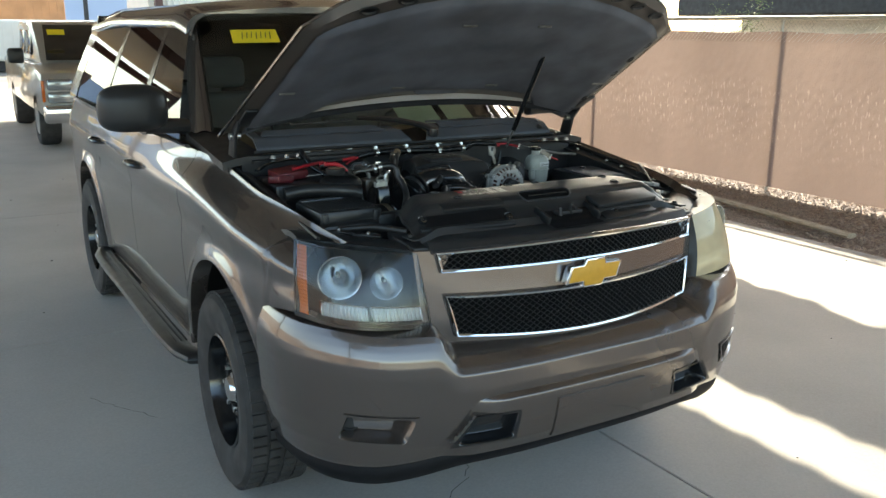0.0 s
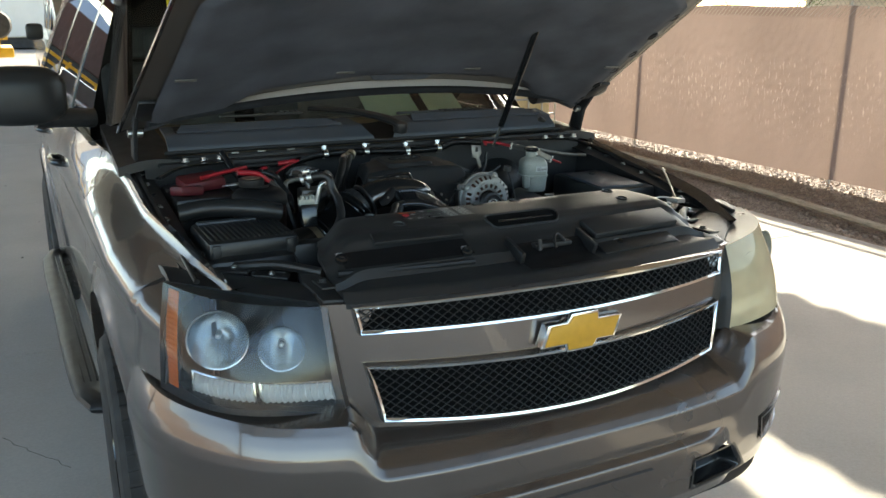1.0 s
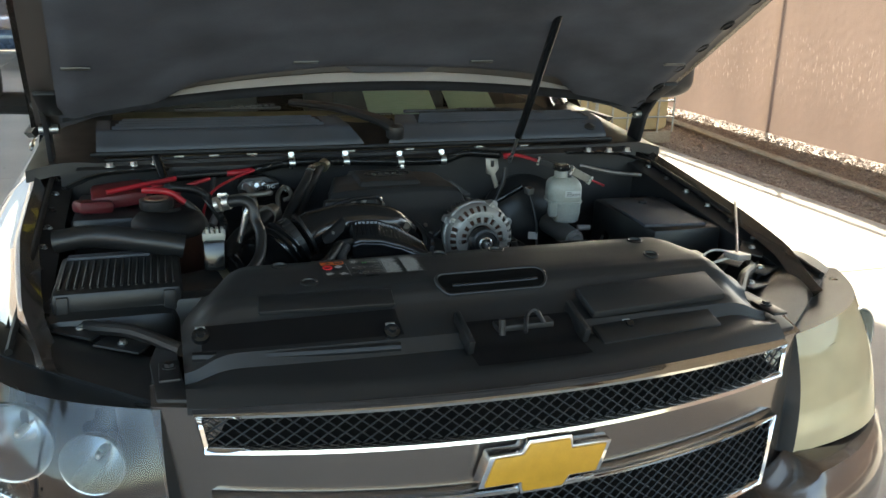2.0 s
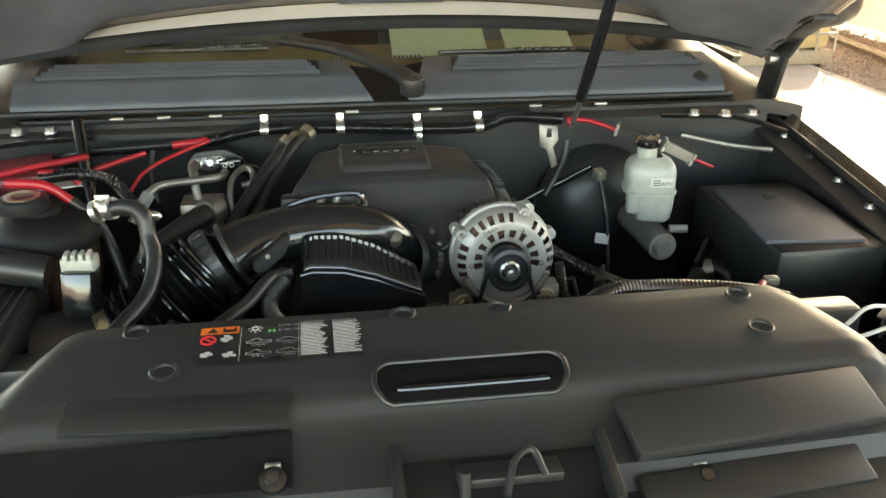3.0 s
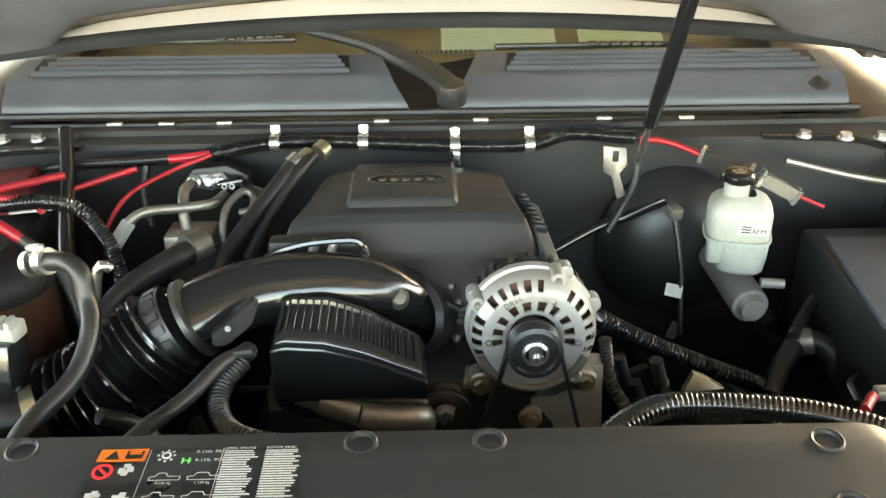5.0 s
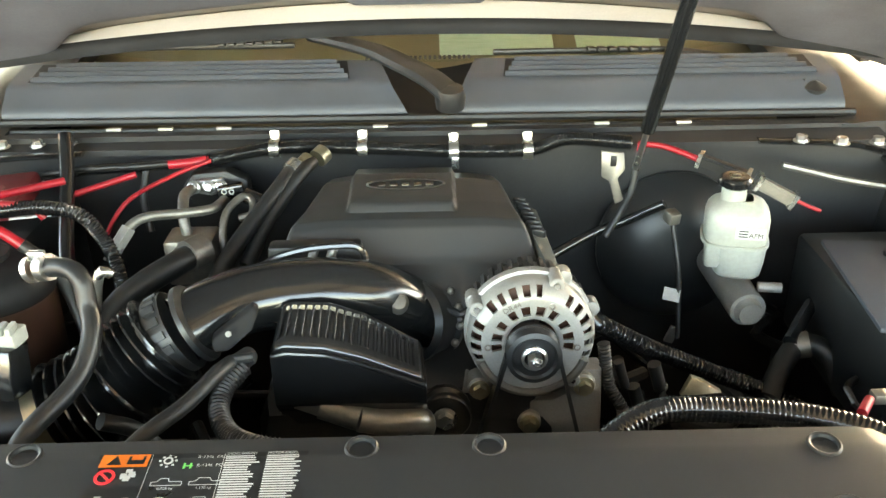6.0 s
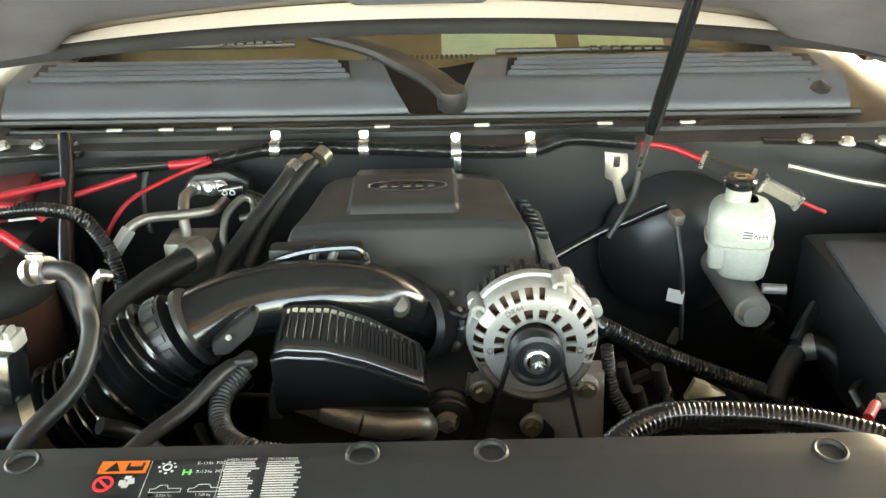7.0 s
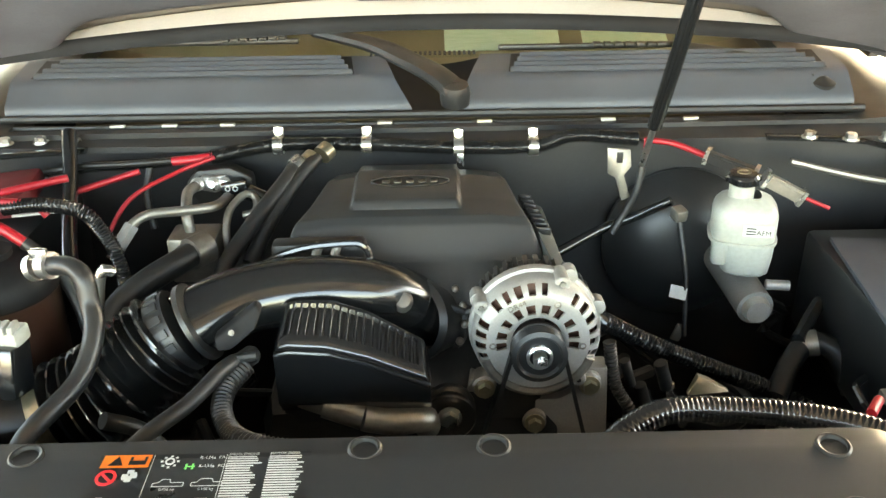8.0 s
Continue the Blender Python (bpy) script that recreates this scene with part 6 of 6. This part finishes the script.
bmesh.ops.delete(bm, geom=[v for v in bm.verts if not v.link_faces], context="VERTS")
part("front_plate", bm, ALU, alt, "cast aluminium front case with open slots", angle=40)
for a, r in ((math.radians(148), .0825), (math.radians(68), .0805), (math.radians(-48), .082)):
    bm = B()
    lathe(bm, apt(r, a, -.010), AXA, [(.0100, -.03), (.0100, .006), (.0085, .008), (.0045, .008), (.0040, .005), (0, .005)], 18)
    part("case_boss", bm, ALU, alt)
    bm = B()
    cyl(bm, apt(r, a, -.006), apt(r, a, .0005), .0034, n=6)
    part("case_screw", bm, STEEL, alt)
for a in (math.radians(66), math.radians(184), math.radians(-6)):
    bm = B()
    lathe(bm, apt(.0568, a, .0075), AXA, [(.0046, 0), (.0046, .0022), (.0030, .0026), (.0024, .0006), (0, .0006)], 14)
    part("case_rivet", bm, DULLALU, alt)
bm = B()
lathe(bm, AC_, AXA, [(.0800, -.046), (.0850, -.044), (.0860, -.036), (.0850, -.030), (.0800, -.028)], 64)
for a in (math.radians(60), math.radians(150), math.radians(20)):
    lathe(bm, apt(.085, a, -.040), AXA, [(.010, -.01), (.010, .012), (.004, .013), (0, .013)], 14)
part("rear_case", bm, ALU, alt)
for k in range(14):
    a = math.radians(30) + math.radians(125) * k / 13
    bm = B()
    m_ = AM @ pose(0, 0, 0, 0, 0, math.degrees(a)) @ pose(.0775, 0, -.064)
    bmesh.ops.create_cube(bm, size=1, matrix=m_ @ Matrix.Diagonal((.012, .006, .03, 1)))
    part("case_fin", bm, DARKMETAL, alt, smooth=False)
bm = B()
lathe(bm, AC_ + Vector((0, 0, -.008)), AXA, [(.034, .0), (.035, .008), (.033, .010), (.034, .013), (.032, .016), (.034, .019), (.032, .022), (.034, .025), (.032, .028), (.035, .032), (.029, .034), (.026, .030), (.018, .030), (.0, .030)], 40)
pul = part("pulley", bm, BLACK, alt, "black ribbed pulley")
bm = B()
lathe(bm, AC_ + Vector((0, 0, -.008)), AXA, [(.0165, .028), (.0165, .034), (.013, .036), (.013, .030)], 30)
cyl(bm, AC_ + Vector((0, -.028, -.006)), AC_ + Vector((0, -.046, -.005)), .0095, n=6)
cyl(bm, AC_ + Vector((0, -.04, -.005)), AC_ + Vector((0, -.052, -.004)), .005, n=14)
part("pulley_nut", bm, STEEL, alt)
for sx, tx, tz in ((-.033, .075, 1.01), (.033, .207, 1.01)):
    bm = B()
    p, q = AC_ + Vector((sx, -.010, -.012)), Vector((tx, .578, tz))
    vs = [bm.verts.new(e + Vector((0, g * .012, 0)) + Vector((h * .0026, 0, 0))) for e in (p, q) for g in (1, -1) for h in (1, -1)]
    bmesh.ops.convex_hull(bm, input=vs)
    part("drive_belt", bm, RUBBER, car, "black ribbed drive belt", smooth=False)
bm = B()
slab(bm, [(.060, .606, 1.085), (.090, .606, 1.060), (.115, .606, 1.050), (.175, .606, 1.050), (.196, .606, 1.062), (.196, .606, 1.098), (.238, .606, 1.098), (.243, .606, .98), (.05, .606, .98), (.045, .606, 1.05)], (0, .03, 0), .003)
br_ = part("alternator_bracket", bm, ALU, car, "cast aluminium mounting bracket")
bm = B()
pts = [apt(.070, math.pi + .35 + (math.pi - .7) * k / 20, .006) for k in range(21)]
tube(bm, pts, .007, 8, .006)
part("bracket_rib", bm, DULLALU, br_)
for x, z in ((.076, 1.078), (.213, 1.080), (.143, 1.020)):
    bm = B()
    lathe(bm, (x, .602, z), (0, -1, .1), [(.017, -.02), (.016, .006), (.013, .008)], 20)
    part("bracket_boss", bm, ALU, br_)
    bm = B()
    hexbolt(bm, (x, .594, z), (0, -1, .1), .0095, .009)
    part("bracket_bolt", bm, BRASS, br_)
bm = B()
lathe(bm, (.030, .59, 1.043), (0, -1, .05), [(.034, -.02), (.035, -.01), (.030, -.006), (.030, .006), (.035, .010), (.033, .012), (.02, .006), (0, .008)], 32)
ip = part("idler_pulley", bm, BLACK, car)
bm = B()
hexbolt(bm, (.030, .580, 1.043), (0, -1, .1), .011, .010)
part("pulley_bolt", bm, STEEL, ip)
words("DR44", .0105, AM @ Matrix.Translation((-.0365, .0425, .0094)) @ pose(0, 0, 0, 0, 0, 26), DULLALU, alt, .0005)
# ---------- brake reservoir, booster ----------
def soft_box(bm, at, prof, turn, n=48, power=3.6, deep=.95):
    """A rounded-square vessel: prof gives half width and height."""
    rings = []
    for r, h in prof:
        ring = []
        for i in range(n):
            a = 2 * math.pi * i / n
            c, q = math.cos(a), math.sin(a)
            m = (abs(c) ** power + abs(q) ** power) ** (-1 / power)
            v = Matrix.Rotation(radians(turn), 3, "Z") @ Vector((r * m * c, r * m * q * deep, 0))
            ring.append(bm.verts.new(Vector(at) + v + Vector((0, 0, h))))
        rings.append(ring)
    for a, b in zip(rings, rings[1:]):
        for i in range(n):
            bm.faces.new((a[i], a[(i + 1) % n], b[(i + 1) % n], b[i]))
    bm.faces.new(rings[0])
    return bm


bm = B()
soft_box(bm, (.484, .862, 1.166), [(.046, 0), (.0475, .004), (.0475, .036), (.045, .046), (.039, .054), (.027, .061), (.020, .064)], -14)
lathe(bm, (.474, .862, 1.222), (0, 0, 1), [(.0185, 0), (.0185, .028), (0, .029)], 28)
rv = part("brake_fluid_reservoir", bm, WHITEPLASTIC, car, "milky white brake fluid reservoir with black cap")
bm = B()
soft_box(bm, (.494, .864, 1.102), [(.030, .0), (.036, .006), (.039, .030), (.040, .064)], -14)
part("reservoir_base", bm, WHITEPLASTIC, rv)
bm = B()
soft_box(bm, (.484, .862, 1.161), [(.0475, 0), (.0505, .001), (.0505, .005), (.0475, .006)], -14)
part("moulded_seam", bm, WHITEPLASTIC, rv)
bm = B()
soft_box(bm, (.450, .852, 1.120), [(.010, 0), (.013, .006), (.014, .045)], -14, 24)
part("reservoir_nipple", bm, WHITEPLASTIC, rv)
bm = B()
lathe(bm, (.474, .862, 1.248), (0, -.05, 1), [(.020, 0), (.0235, .003), (.0235, .012), (.020, .016), (.010, .017), (0, .017)], 24)
cp = part("reservoir_cap", bm, GLOSSBLACK, rv)
for k in range(6):
    bm = B()
    a = k * math.pi / 3
    box(bm, (.474 + .0235 * math.cos(a), .861 + .0235 * math.sin(a), 1.256), (.006, .006, .010), rot=(0, 0, math.degrees(a)), bev=.001)
    part("cap_grip", bm, GLOSSBLACK, rv)
bm = B()
lathe(bm, (.474, .8612, 1.2652), (0, -.05, 1), [(.011, 0), (.011, .0006), (.008, .0006), (.008, 0)], 20, squash=(1, .7))
part("cap_mark", bm, BRASS, rv)
bm = B()
LF = lambda u, v: Vector((.484, .862, 1.181 + .018 * v)) + Matrix.Rotation(radians(-14), 3, "Z") @ Vector((-.004 + .044 * u, -.0472 + .004 * u ** 5, 0))
grid(bm, LF, 8, 2)
part("paper_label", bm, LABELWHITE, rv, "white paper label")
words("AFM", .0110, Matrix.Translation(Vector(LF(.42, .22)) + Vector((0, -.0015, 0))) @ pose(0, 0, 0, 90, 0, -14), LABELBLACK, rv)
bm = B()
for k in range(3):
    a_, b_ = Vector(LF(.10, .25 + .25 * k)), Vector(LF(.40, .25 + .25 * k))
    box(bm, (a_ + b_) / 2 + Vector((0, -.001, 0)), ((b_ - a_).length, .0012, .0016), rot=(0, 0, -14))
part("label_bars", bm, DARKMETAL, rv)
bm = B()
cyl(bm, (.50, .98, 1.062), (.505, .815, 1.058), .030, .028, 26)
cyl(bm, (.505, .815, 1.058), (.505, .80, 1.058), .022, .018, 20)
cyl(bm, (.525, .84, 1.085), (.56, .835, 1.085), .008, n=12)
part("master_cylinder", bm, ALU, car, "cast aluminium brake master cylinder")
bm = B()
lathe(bm, (.44, 1.06, 1.06), (0, -1, .12), [(.120, 0), (.135, .02), (.135, .03), (.120, .045), (.09, .070), (.05, .08), (0, .08)], 44)
part("brake_booster", bm, BLACK, car, "glossy black brake booster")
hose("booster_hose", [(.39, .93, 1.19), (.34, .95, 1.155), (.28, .95, 1.13), (.20, .92, 1.10)], .008, GLOSSBLACK)
bm = B()
box(bm, (.391, .885, 1.188), (.020, .022, .020), rot=(10, 0, 20), bev=.003)
part("sensor_plug", bm, DULLALU, car)
hose("sensor_lead", [(.392, .88, 1.178), (.398, .86, 1.13), (.404, .85, 1.08), (.405, .83, 1.0)], .004, RUBBER)
hose("yellow_lead", [(.402, .868, 1.125), (.405, .862, 1.10), (.407, .855, 1.085)], .002, YELLOW)
bm = B()
box(bm, (.394, .85, 1.068), (.026, .004, .020), rot=(-20, 0, -30))
part("paper_tag", bm, LABELWHITE, car)
bm = B()
box(bm, (.398, .84, 1.00), (.016, .006, .03), rot=(0, 20, 0), bev=.002)
part("wire_clip", bm, DULLALU, car)
# bracket with slot
bm = B()
slab(bm, [(.291, .972, 1.266), (.328, .972, 1.262), (.330, .965, 1.236), (.318, .962, 1.222), (.330, .958, 1.186), (.316, .956, 1.180), (.305, .962, 1.218), (.294, .970, 1.222)], (0, .004, 0), .0008)
bkt = part("slotted_bracket", bm, DULLALU, car, "bent zinc steel bracket")
bm = B()
box(bm, (.311, .969, 1.250), (.010, .004, .018), bev=.0015)
part("bracket_slot", bm, RUBBER, bkt)
hose("grey_pipe", [(.345, .955, 1.24), (.338, .95, 1.20), (.325, .95, 1.17), (.30, .94, 1.13)], .006, DARKMETAL)

# ---------- left of the engine ----------
bm = B()
slab(bm, [(-.395, .985, 1.212), (-.375, .985, 1.235), (-.32, .985, 1.240), (-.285, .985, 1.222), (-.285, .985, 1.185), (-.33, .985, 1.170), (-.38, .985, 1.18)], (0, .03, 0), .006)
fw = part("pipe_grommet", bm, RUBBER, car)
bm = B()
slab(bm, [(-.385, .975, 1.208), (-.365, .975, 1.228), (-.325, .975, 1.230), (-.318, .975, 1.212), (-.345, .975, 1.200)], (0, .012, 0), .003)
part("pipe_flange", bm, ALU, car)
for x in (-.370, -.345, -.325):
    bm = B()
    lathe(bm, (x, .972, 1.218), (0, -1, .3), [(.011, 0), (.011, .008), (.007, .010), (.006, .014), (0, .014)], 18)
    part("pipe_fitting", bm, STEEL, car)
AL = DULLALU
hose("aluminium_pipe", [(-.372, .965, 1.218), (-.372, .92, 1.226), (-.366, .885, 1.222), (-.362, .865, 1.205), (-.358, .86, 1.18)], .0085, AL)
hose("aluminium_pipe", [(-.318, .955, 1.205), (-.318, .90, 1.215), (-.325, .87, 1.222), (-.36, .862, 1.221), (-.415, .862, 1.216), (-.438, .848, 1.208), (-.455, .832, 1.185), (-.466, .82, 1.165)], .0075, AL, "bare aluminium air-conditioning pipe")
bm = B()
cyl(bm, (-.440, .846, 1.206), (-.456, .830, 1.184), .012, n=6)
cyl(bm, (-.452, .834, 1.189), (-.468, .818, 1.163), .010, n=16)
part("pipe_nut", bm, ALU, car)
hose("aluminium_pipe", [(-.300, .84, 1.150), (-.303, .855, 1.19), (-.300, .885, 1.212), (-.280, .915, 1.224), (-.266, .915, 1.215), (-.266, .90, 1.200), (-.285, .898, 1.195)], .006, AL)
bm = B()
box(bm, (-.352, .86, 1.150), (.075, .06, .075), bev=.006)
cyl(bm, (-.36, .835, 1.165), (-.355, .815, 1.163), .018, n=20)
cyl(bm, (-.330, .84, 1.178), (-.320, .815, 1.170), .011, n=16)
part("expansion_block", bm, DULLALU, car, "stained aluminium valve block")
bm = B()
box(bm, (-.308, .955, 1.218), (.042, .018, .020), rot=(0, -5, 10), bev=.004)
cyl(bm, (-.285, .95, 1.212), (-.255, .945, 1.20), .013, n=14)
part("sensor_connector", bm, GLOSSBLACK, car)
bm = B()
for x in (-.316, -.304):
    lathe(bm, (x, .9445, 1.220), (0, -1, .2), [(.0045, 0), (.0045, .001), (.003, .001), (.003, 0)], 12)
part("connector_mark", bm, LABELWHITE, car)
hose("heater_hose", [(-.205, .955, 1.252), (-.218, .925, 1.240), (-.255, .865, 1.206), (-.292, .805, 1.165), (-.315, .76, 1.12)], .013, RUBBER)
hose("heater_hose", [(-.175, .975, 1.258), (-.195, .94, 1.245), (-.235, .88, 1.20), (-.265, .82, 1.15)], .012, RUBBER)
for p, m_ in (((-.208, .950, 1.250), STEEL), ((-.190, .965, 1.252), BRASS), ((-.168, .985, 1.258), BRASS)):
    bm = B()
    cyl(bm, p, (p[0] + .010, p[1] + .014, p[2] + .006), .0155, n=18)
    part("hose_clip", bm, m_, car)
hose("coolant_hose", [(-.330, .80, 1.185), (-.352, .765, 1.184), (-.390, .735, 1.170), (-.428, .705, 1.145), (-.440, .67, 1.105), (-.44, .64, 1.05)], .0185, RUBBER, "thick black rubber coolant hose")
bm = B()
cyl(bm, (-.322, .81, 1.186), (-.34, .785, 1.186), .024, n=22)
part("hose_neck", bm, DULLALU, car)
hose("steering_hose", [(-.455, .588, 1.275), (-.415, .572, 1.282), (-.396, .560, 1.272), (-.391, .55, 1.242), (-.383, .53, 1.222), (-.386, .50, 1.195), (-.398, .47, 1.177), (-.431, .42, 1.155), (-.45, .39, 1.12)], .0118, BLACK, "black steering fluid hose")
bm = B()
cyl(bm, (-.452, .587, 1.276), (-.440, .582, 1.279), .0165, n=18)
cyl(bm, (-.470, .592, 1.270), (-.462, .590, 1.273), .0165, n=18)
box(bm, (-.455, .587, 1.292), (.02, .008, .012), bev=.001)
part("hose_clamp", bm, STEEL, car)
hose("steel_pipe", [(-.388, .625, 1.245), (-.396, .62, 1.252), (-.404, .62, 1.238), (-.412, .62, 1.205), (-.420, .62, 1.175)], .007, STEEL)
bm = B()
lathe(bm, (-.568, .675, 1.06), (0, 0, 1), [(.05, 0), (.072, .006), (.076, .13), (.078, .135)], 36)
psr = part("steering_reservoir", bm, FLUID, car, "brown translucent steering fluid bottle")
bm = B()
lathe(bm, (-.568, .675, 1.195), (0, 0, 1), [(.078, 0), (.080, .006), (.078, .026), (.066, .040), (.045, .048), (.030, .050), (.030, .058), (0, .058)], 36)
part("bottle_top", bm, VALANCE, psr)
bm = B()
lathe(bm, (-.590, .67, 1.250), (0, 0, 1), [(.034, 0), (.036, .004), (.036, .020), (.032, .022), (.0, .0225)], 28)
fc = part("fluid_cap", bm, BLACK, psr)
bm = B()
lathe(bm, (-.590, .67, 1.2725), (0, 0, 1), [(.026, 0), (.026, .0008), (.017, .0008), (.017, 0)], 28)
part("cap_print", bm, BRASS, psr, "yellow ring of print")
bm = B()
box(bm, (-.480, .515, 1.225), (.045, .03, .020), rot=(0, 0, -8), bev=.003)
for k in range(4):
    box(bm, (-.494 + .010 * k, .507, 1.239), (.006, .02, .010), bev=.001)
part("white_connector", bm, WHITEPLASTIC, car, "off-white electrical connector")
bm = B()
box(bm, (-.480, .500, 1.188), (.042, .04, .062), rot=(-12, 0, -8), bev=.004)
part("sensor_body", bm, GLOSSBLACK, car)
# batteries, boxes
bm = B()
box(bm, (-.685, .92, 1.11), (.19, .25, .18), bev=.012)
bat = part("battery", bm, BLACK, car, "black battery with red terminal cover")
bm = B()
box(bm, (-.680, .93, 1.222), (.125, .12, .035), rot=(3, -5, 4), bev=.010)
box(bm, (-.735, .86, 1.212), (.08, .07, .03), rot=(-8, 6, 20), bev=.010)
part("terminal_cover", bm, REDCOVER, bat, "red plastic terminal cover")
bm = B()
box(bm, (-.590, .90, 1.212), (.085, .06, .003), rot=(-8, 0, 12))
part("battery_label", bm, LABELWHITE, bat)
bm = B()
box(bm, (-.668, .478, 1.150), (.235, .235, .055), bev=.014)
fb = part("air_cleaner_lid", bm, BLACK, car, "black ribbed air cleaner lid")
for k in range(16):
    bm = B()
    box(bm, (-.770 + .0136 * k, .462, 1.178), (.005, .165, .007), bev=.0015, seg=1)
    part("lid_rib", bm, BLACK, fb)
bm = B()
box(bm, (-.690, .572, 1.179), (.16, .026, .008), bev=.003)
part("lid_plate", bm, COWL, fb)
for x in (-.765, -.575):
    bm = B()
    box(bm, (x, .362, 1.150), (.022, .012, .040), bev=.003)
    part("lid_clip", bm, DARKMETAL, fb)
hose("hood_duct", [(-.80, .645, 1.195), (-.72, .632, 1.205), (-.62, .572, 1.207), (-.54, .565, 1.19)], .025, BLACK)
bm = B()
box(bm, (.700, .735, 1.065), (.20, .34, .17), bev=.012)
b2 = part("second_battery", bm, BLACK, car, "black battery box with flat grey lid")
bm = B()
box(bm, (.690, .72, 1.153), (.17, .26, .008), rot=(0, 0, -6), bev=.002)
part("lid_plate", bm, COWL, b2)
bm = B()
lathe(bm, (.70, .80, 1.158), (0, 0, 1), [(.012, 0), (.012, .006), (0, .007)], 14)
part("lid_knob", bm, BLACK, b2)
hose("brace_rod", [(-.586, 1.03, 1.290), (-.565, .95, 1.236), (-.530, .83, 1.20), (-.50, .74, 1.17)], .012, GLOSSBLACK, "glossy black strut brace")
hose("stay_rod", [(.859, .603, 1.200), (.75, .445, 1.19), (.641, .286, 1.172)], .0035, DULLALU, "thin steel stay rod")
bm = B()
box(bm, (.645, .29, 1.168), (.05, .04, .014), rot=(0, 8, 20), bev=.003)
part("rod_bracket", bm, ALU, car)
for pts in ([(.55, .30, 1.16), (.60, .32, 1.175), (.66, .30, 1.168)], [(.54, .27, 1.155), (.60, .28, 1.165), (.66, .33, 1.15)]):
    hose("white_lead", pts, .003, LABELWHITE)
# lower hoses in front of the engine
hose("lower_hose", [(-.33, .37, 1.14), (-.297, .40, 1.165), (-.255, .44, 1.180), (-.227, .48, 1.194), (-.216, .50, 1.192)], .0095, RUBBER)
hose("lower_loom", [(-.205, .50, 1.185), (-.222, .47, 1.175), (-.222, .44, 1.165), (-.205, .41, 1.160), (-.176, .385, 1.165), (-.135, .38, 1.16)], .0115, RUBBER, "", .001, .005)
hose("lower_cable", [(-.36, .45, 1.15), (-.33, .47, 1.12), (-.30, .47, 1.08)], .010, RUBBER)
bm = B()
cyl(bm, (-.128, .558, 1.086), (-.080, .552, 1.070), .018, n=18)
box(bm, (-.142, .556, 1.092), (.035, .02, .022), rot=(0, 25, 0), bev=.003)
part("sensor_plug", bm, DULLALU, car)
hose("lower_pipe", [(-.08, .55, 1.070), (-.04, .555, 1.058), (-.005, .56, 1.058), (.0, .58, 1.03)], .018, DULLALU)
hose("upper_radiator_hose", [(.185, .372, 1.150), (.215, .395, 1.165), (.258, .412, 1.176), (.313, .418, 1.174), (.40, .408, 1.172), (.46, .385, 1.172), (.50, .36, 1.168)], .0145, GLOSSBLACK, "shiny ribbed coolant hose", .0006, .006)
hose("alternator_loom", [(.215, .66, 1.15), (.25, .69, 1.115), (.321, .70, 1.070), (.406, .70, 1.030), (.502, .69, .992), (.56, .66, .97)], .0125, GLOSSBLACK, "", .0016, .0058)
hose("side_hose", [(.50, .68, .99), (.53, .72, 1.02), (.565, .745, 1.04), (.60, .73, 1.03), (.62, .70, .98)], .016, RUBBER)
bm = B()
cyl(bm, (.555, .745, 1.036), (.575, .74, 1.042), .020, n=18)
part("hose_clip", bm, DULLALU, car)
for k, (x, z) in enumerate(((.262, 1.10), (.285, 1.06), (.325, 1.06), (.31, 1.095))):
    bm = B()
    cyl(bm, (x, .62, z), (x + .012, .62, z - .04), .007 + .002 * (k % 2), n=12)
    part("spark_lead_boot", bm, STEEL if k == 2 else RUBBER, car)
bm = B()
slab(bm, [(.345, .60, 1.055), (.40, .60, 1.060), (.375, .61, 1.072), (.36, .61, 1.078)], (0, .01, 0), .001)
part("foil_tag", bm, BRASS, car)
hose("engine_loom", [(.24, .62, 1.13), (.25, .61, 1.07), (.27, .60, 1.03), (.26, .6, .98)], .008, RUBBER, "", .001, .005)
bm = B()
cyl(bm, (.515, .46, 1.150), (.495, .435, 1.150), .006, n=12)
part("red_fitting", bm, RED, car)
bm = B()
box(bm, (.530, .465, 1.150), (.022, .016, .014), bev=.003)
part("steel_fitting", bm, DULLALU, car)
# odd leads that fill the gaps
rj = random.Random(21)
for k in range(26):
    x = rj.choice([rj.uniform(-.78, -.25), rj.uniform(.22, .70)])
    y, z = rj.uniform(.45, .95), rj.uniform(.86, 1.05)
    p = [(x, y, z)]
    for _ in range(3):
        q = p[-1]
        p.append((q[0] + rj.uniform(-.09, .09), min(1.0, max(.42, q[1] + rj.uniform(-.10, .10))), min(1.07, q[2] + rj.uniform(-.05, .05))))
    hose("wiring_lead", p, rj.uniform(.004, .011), rj.choice([RUBBER, BLACK, GLOSSBLACK, DARKMETAL]), n=8, step=.015)
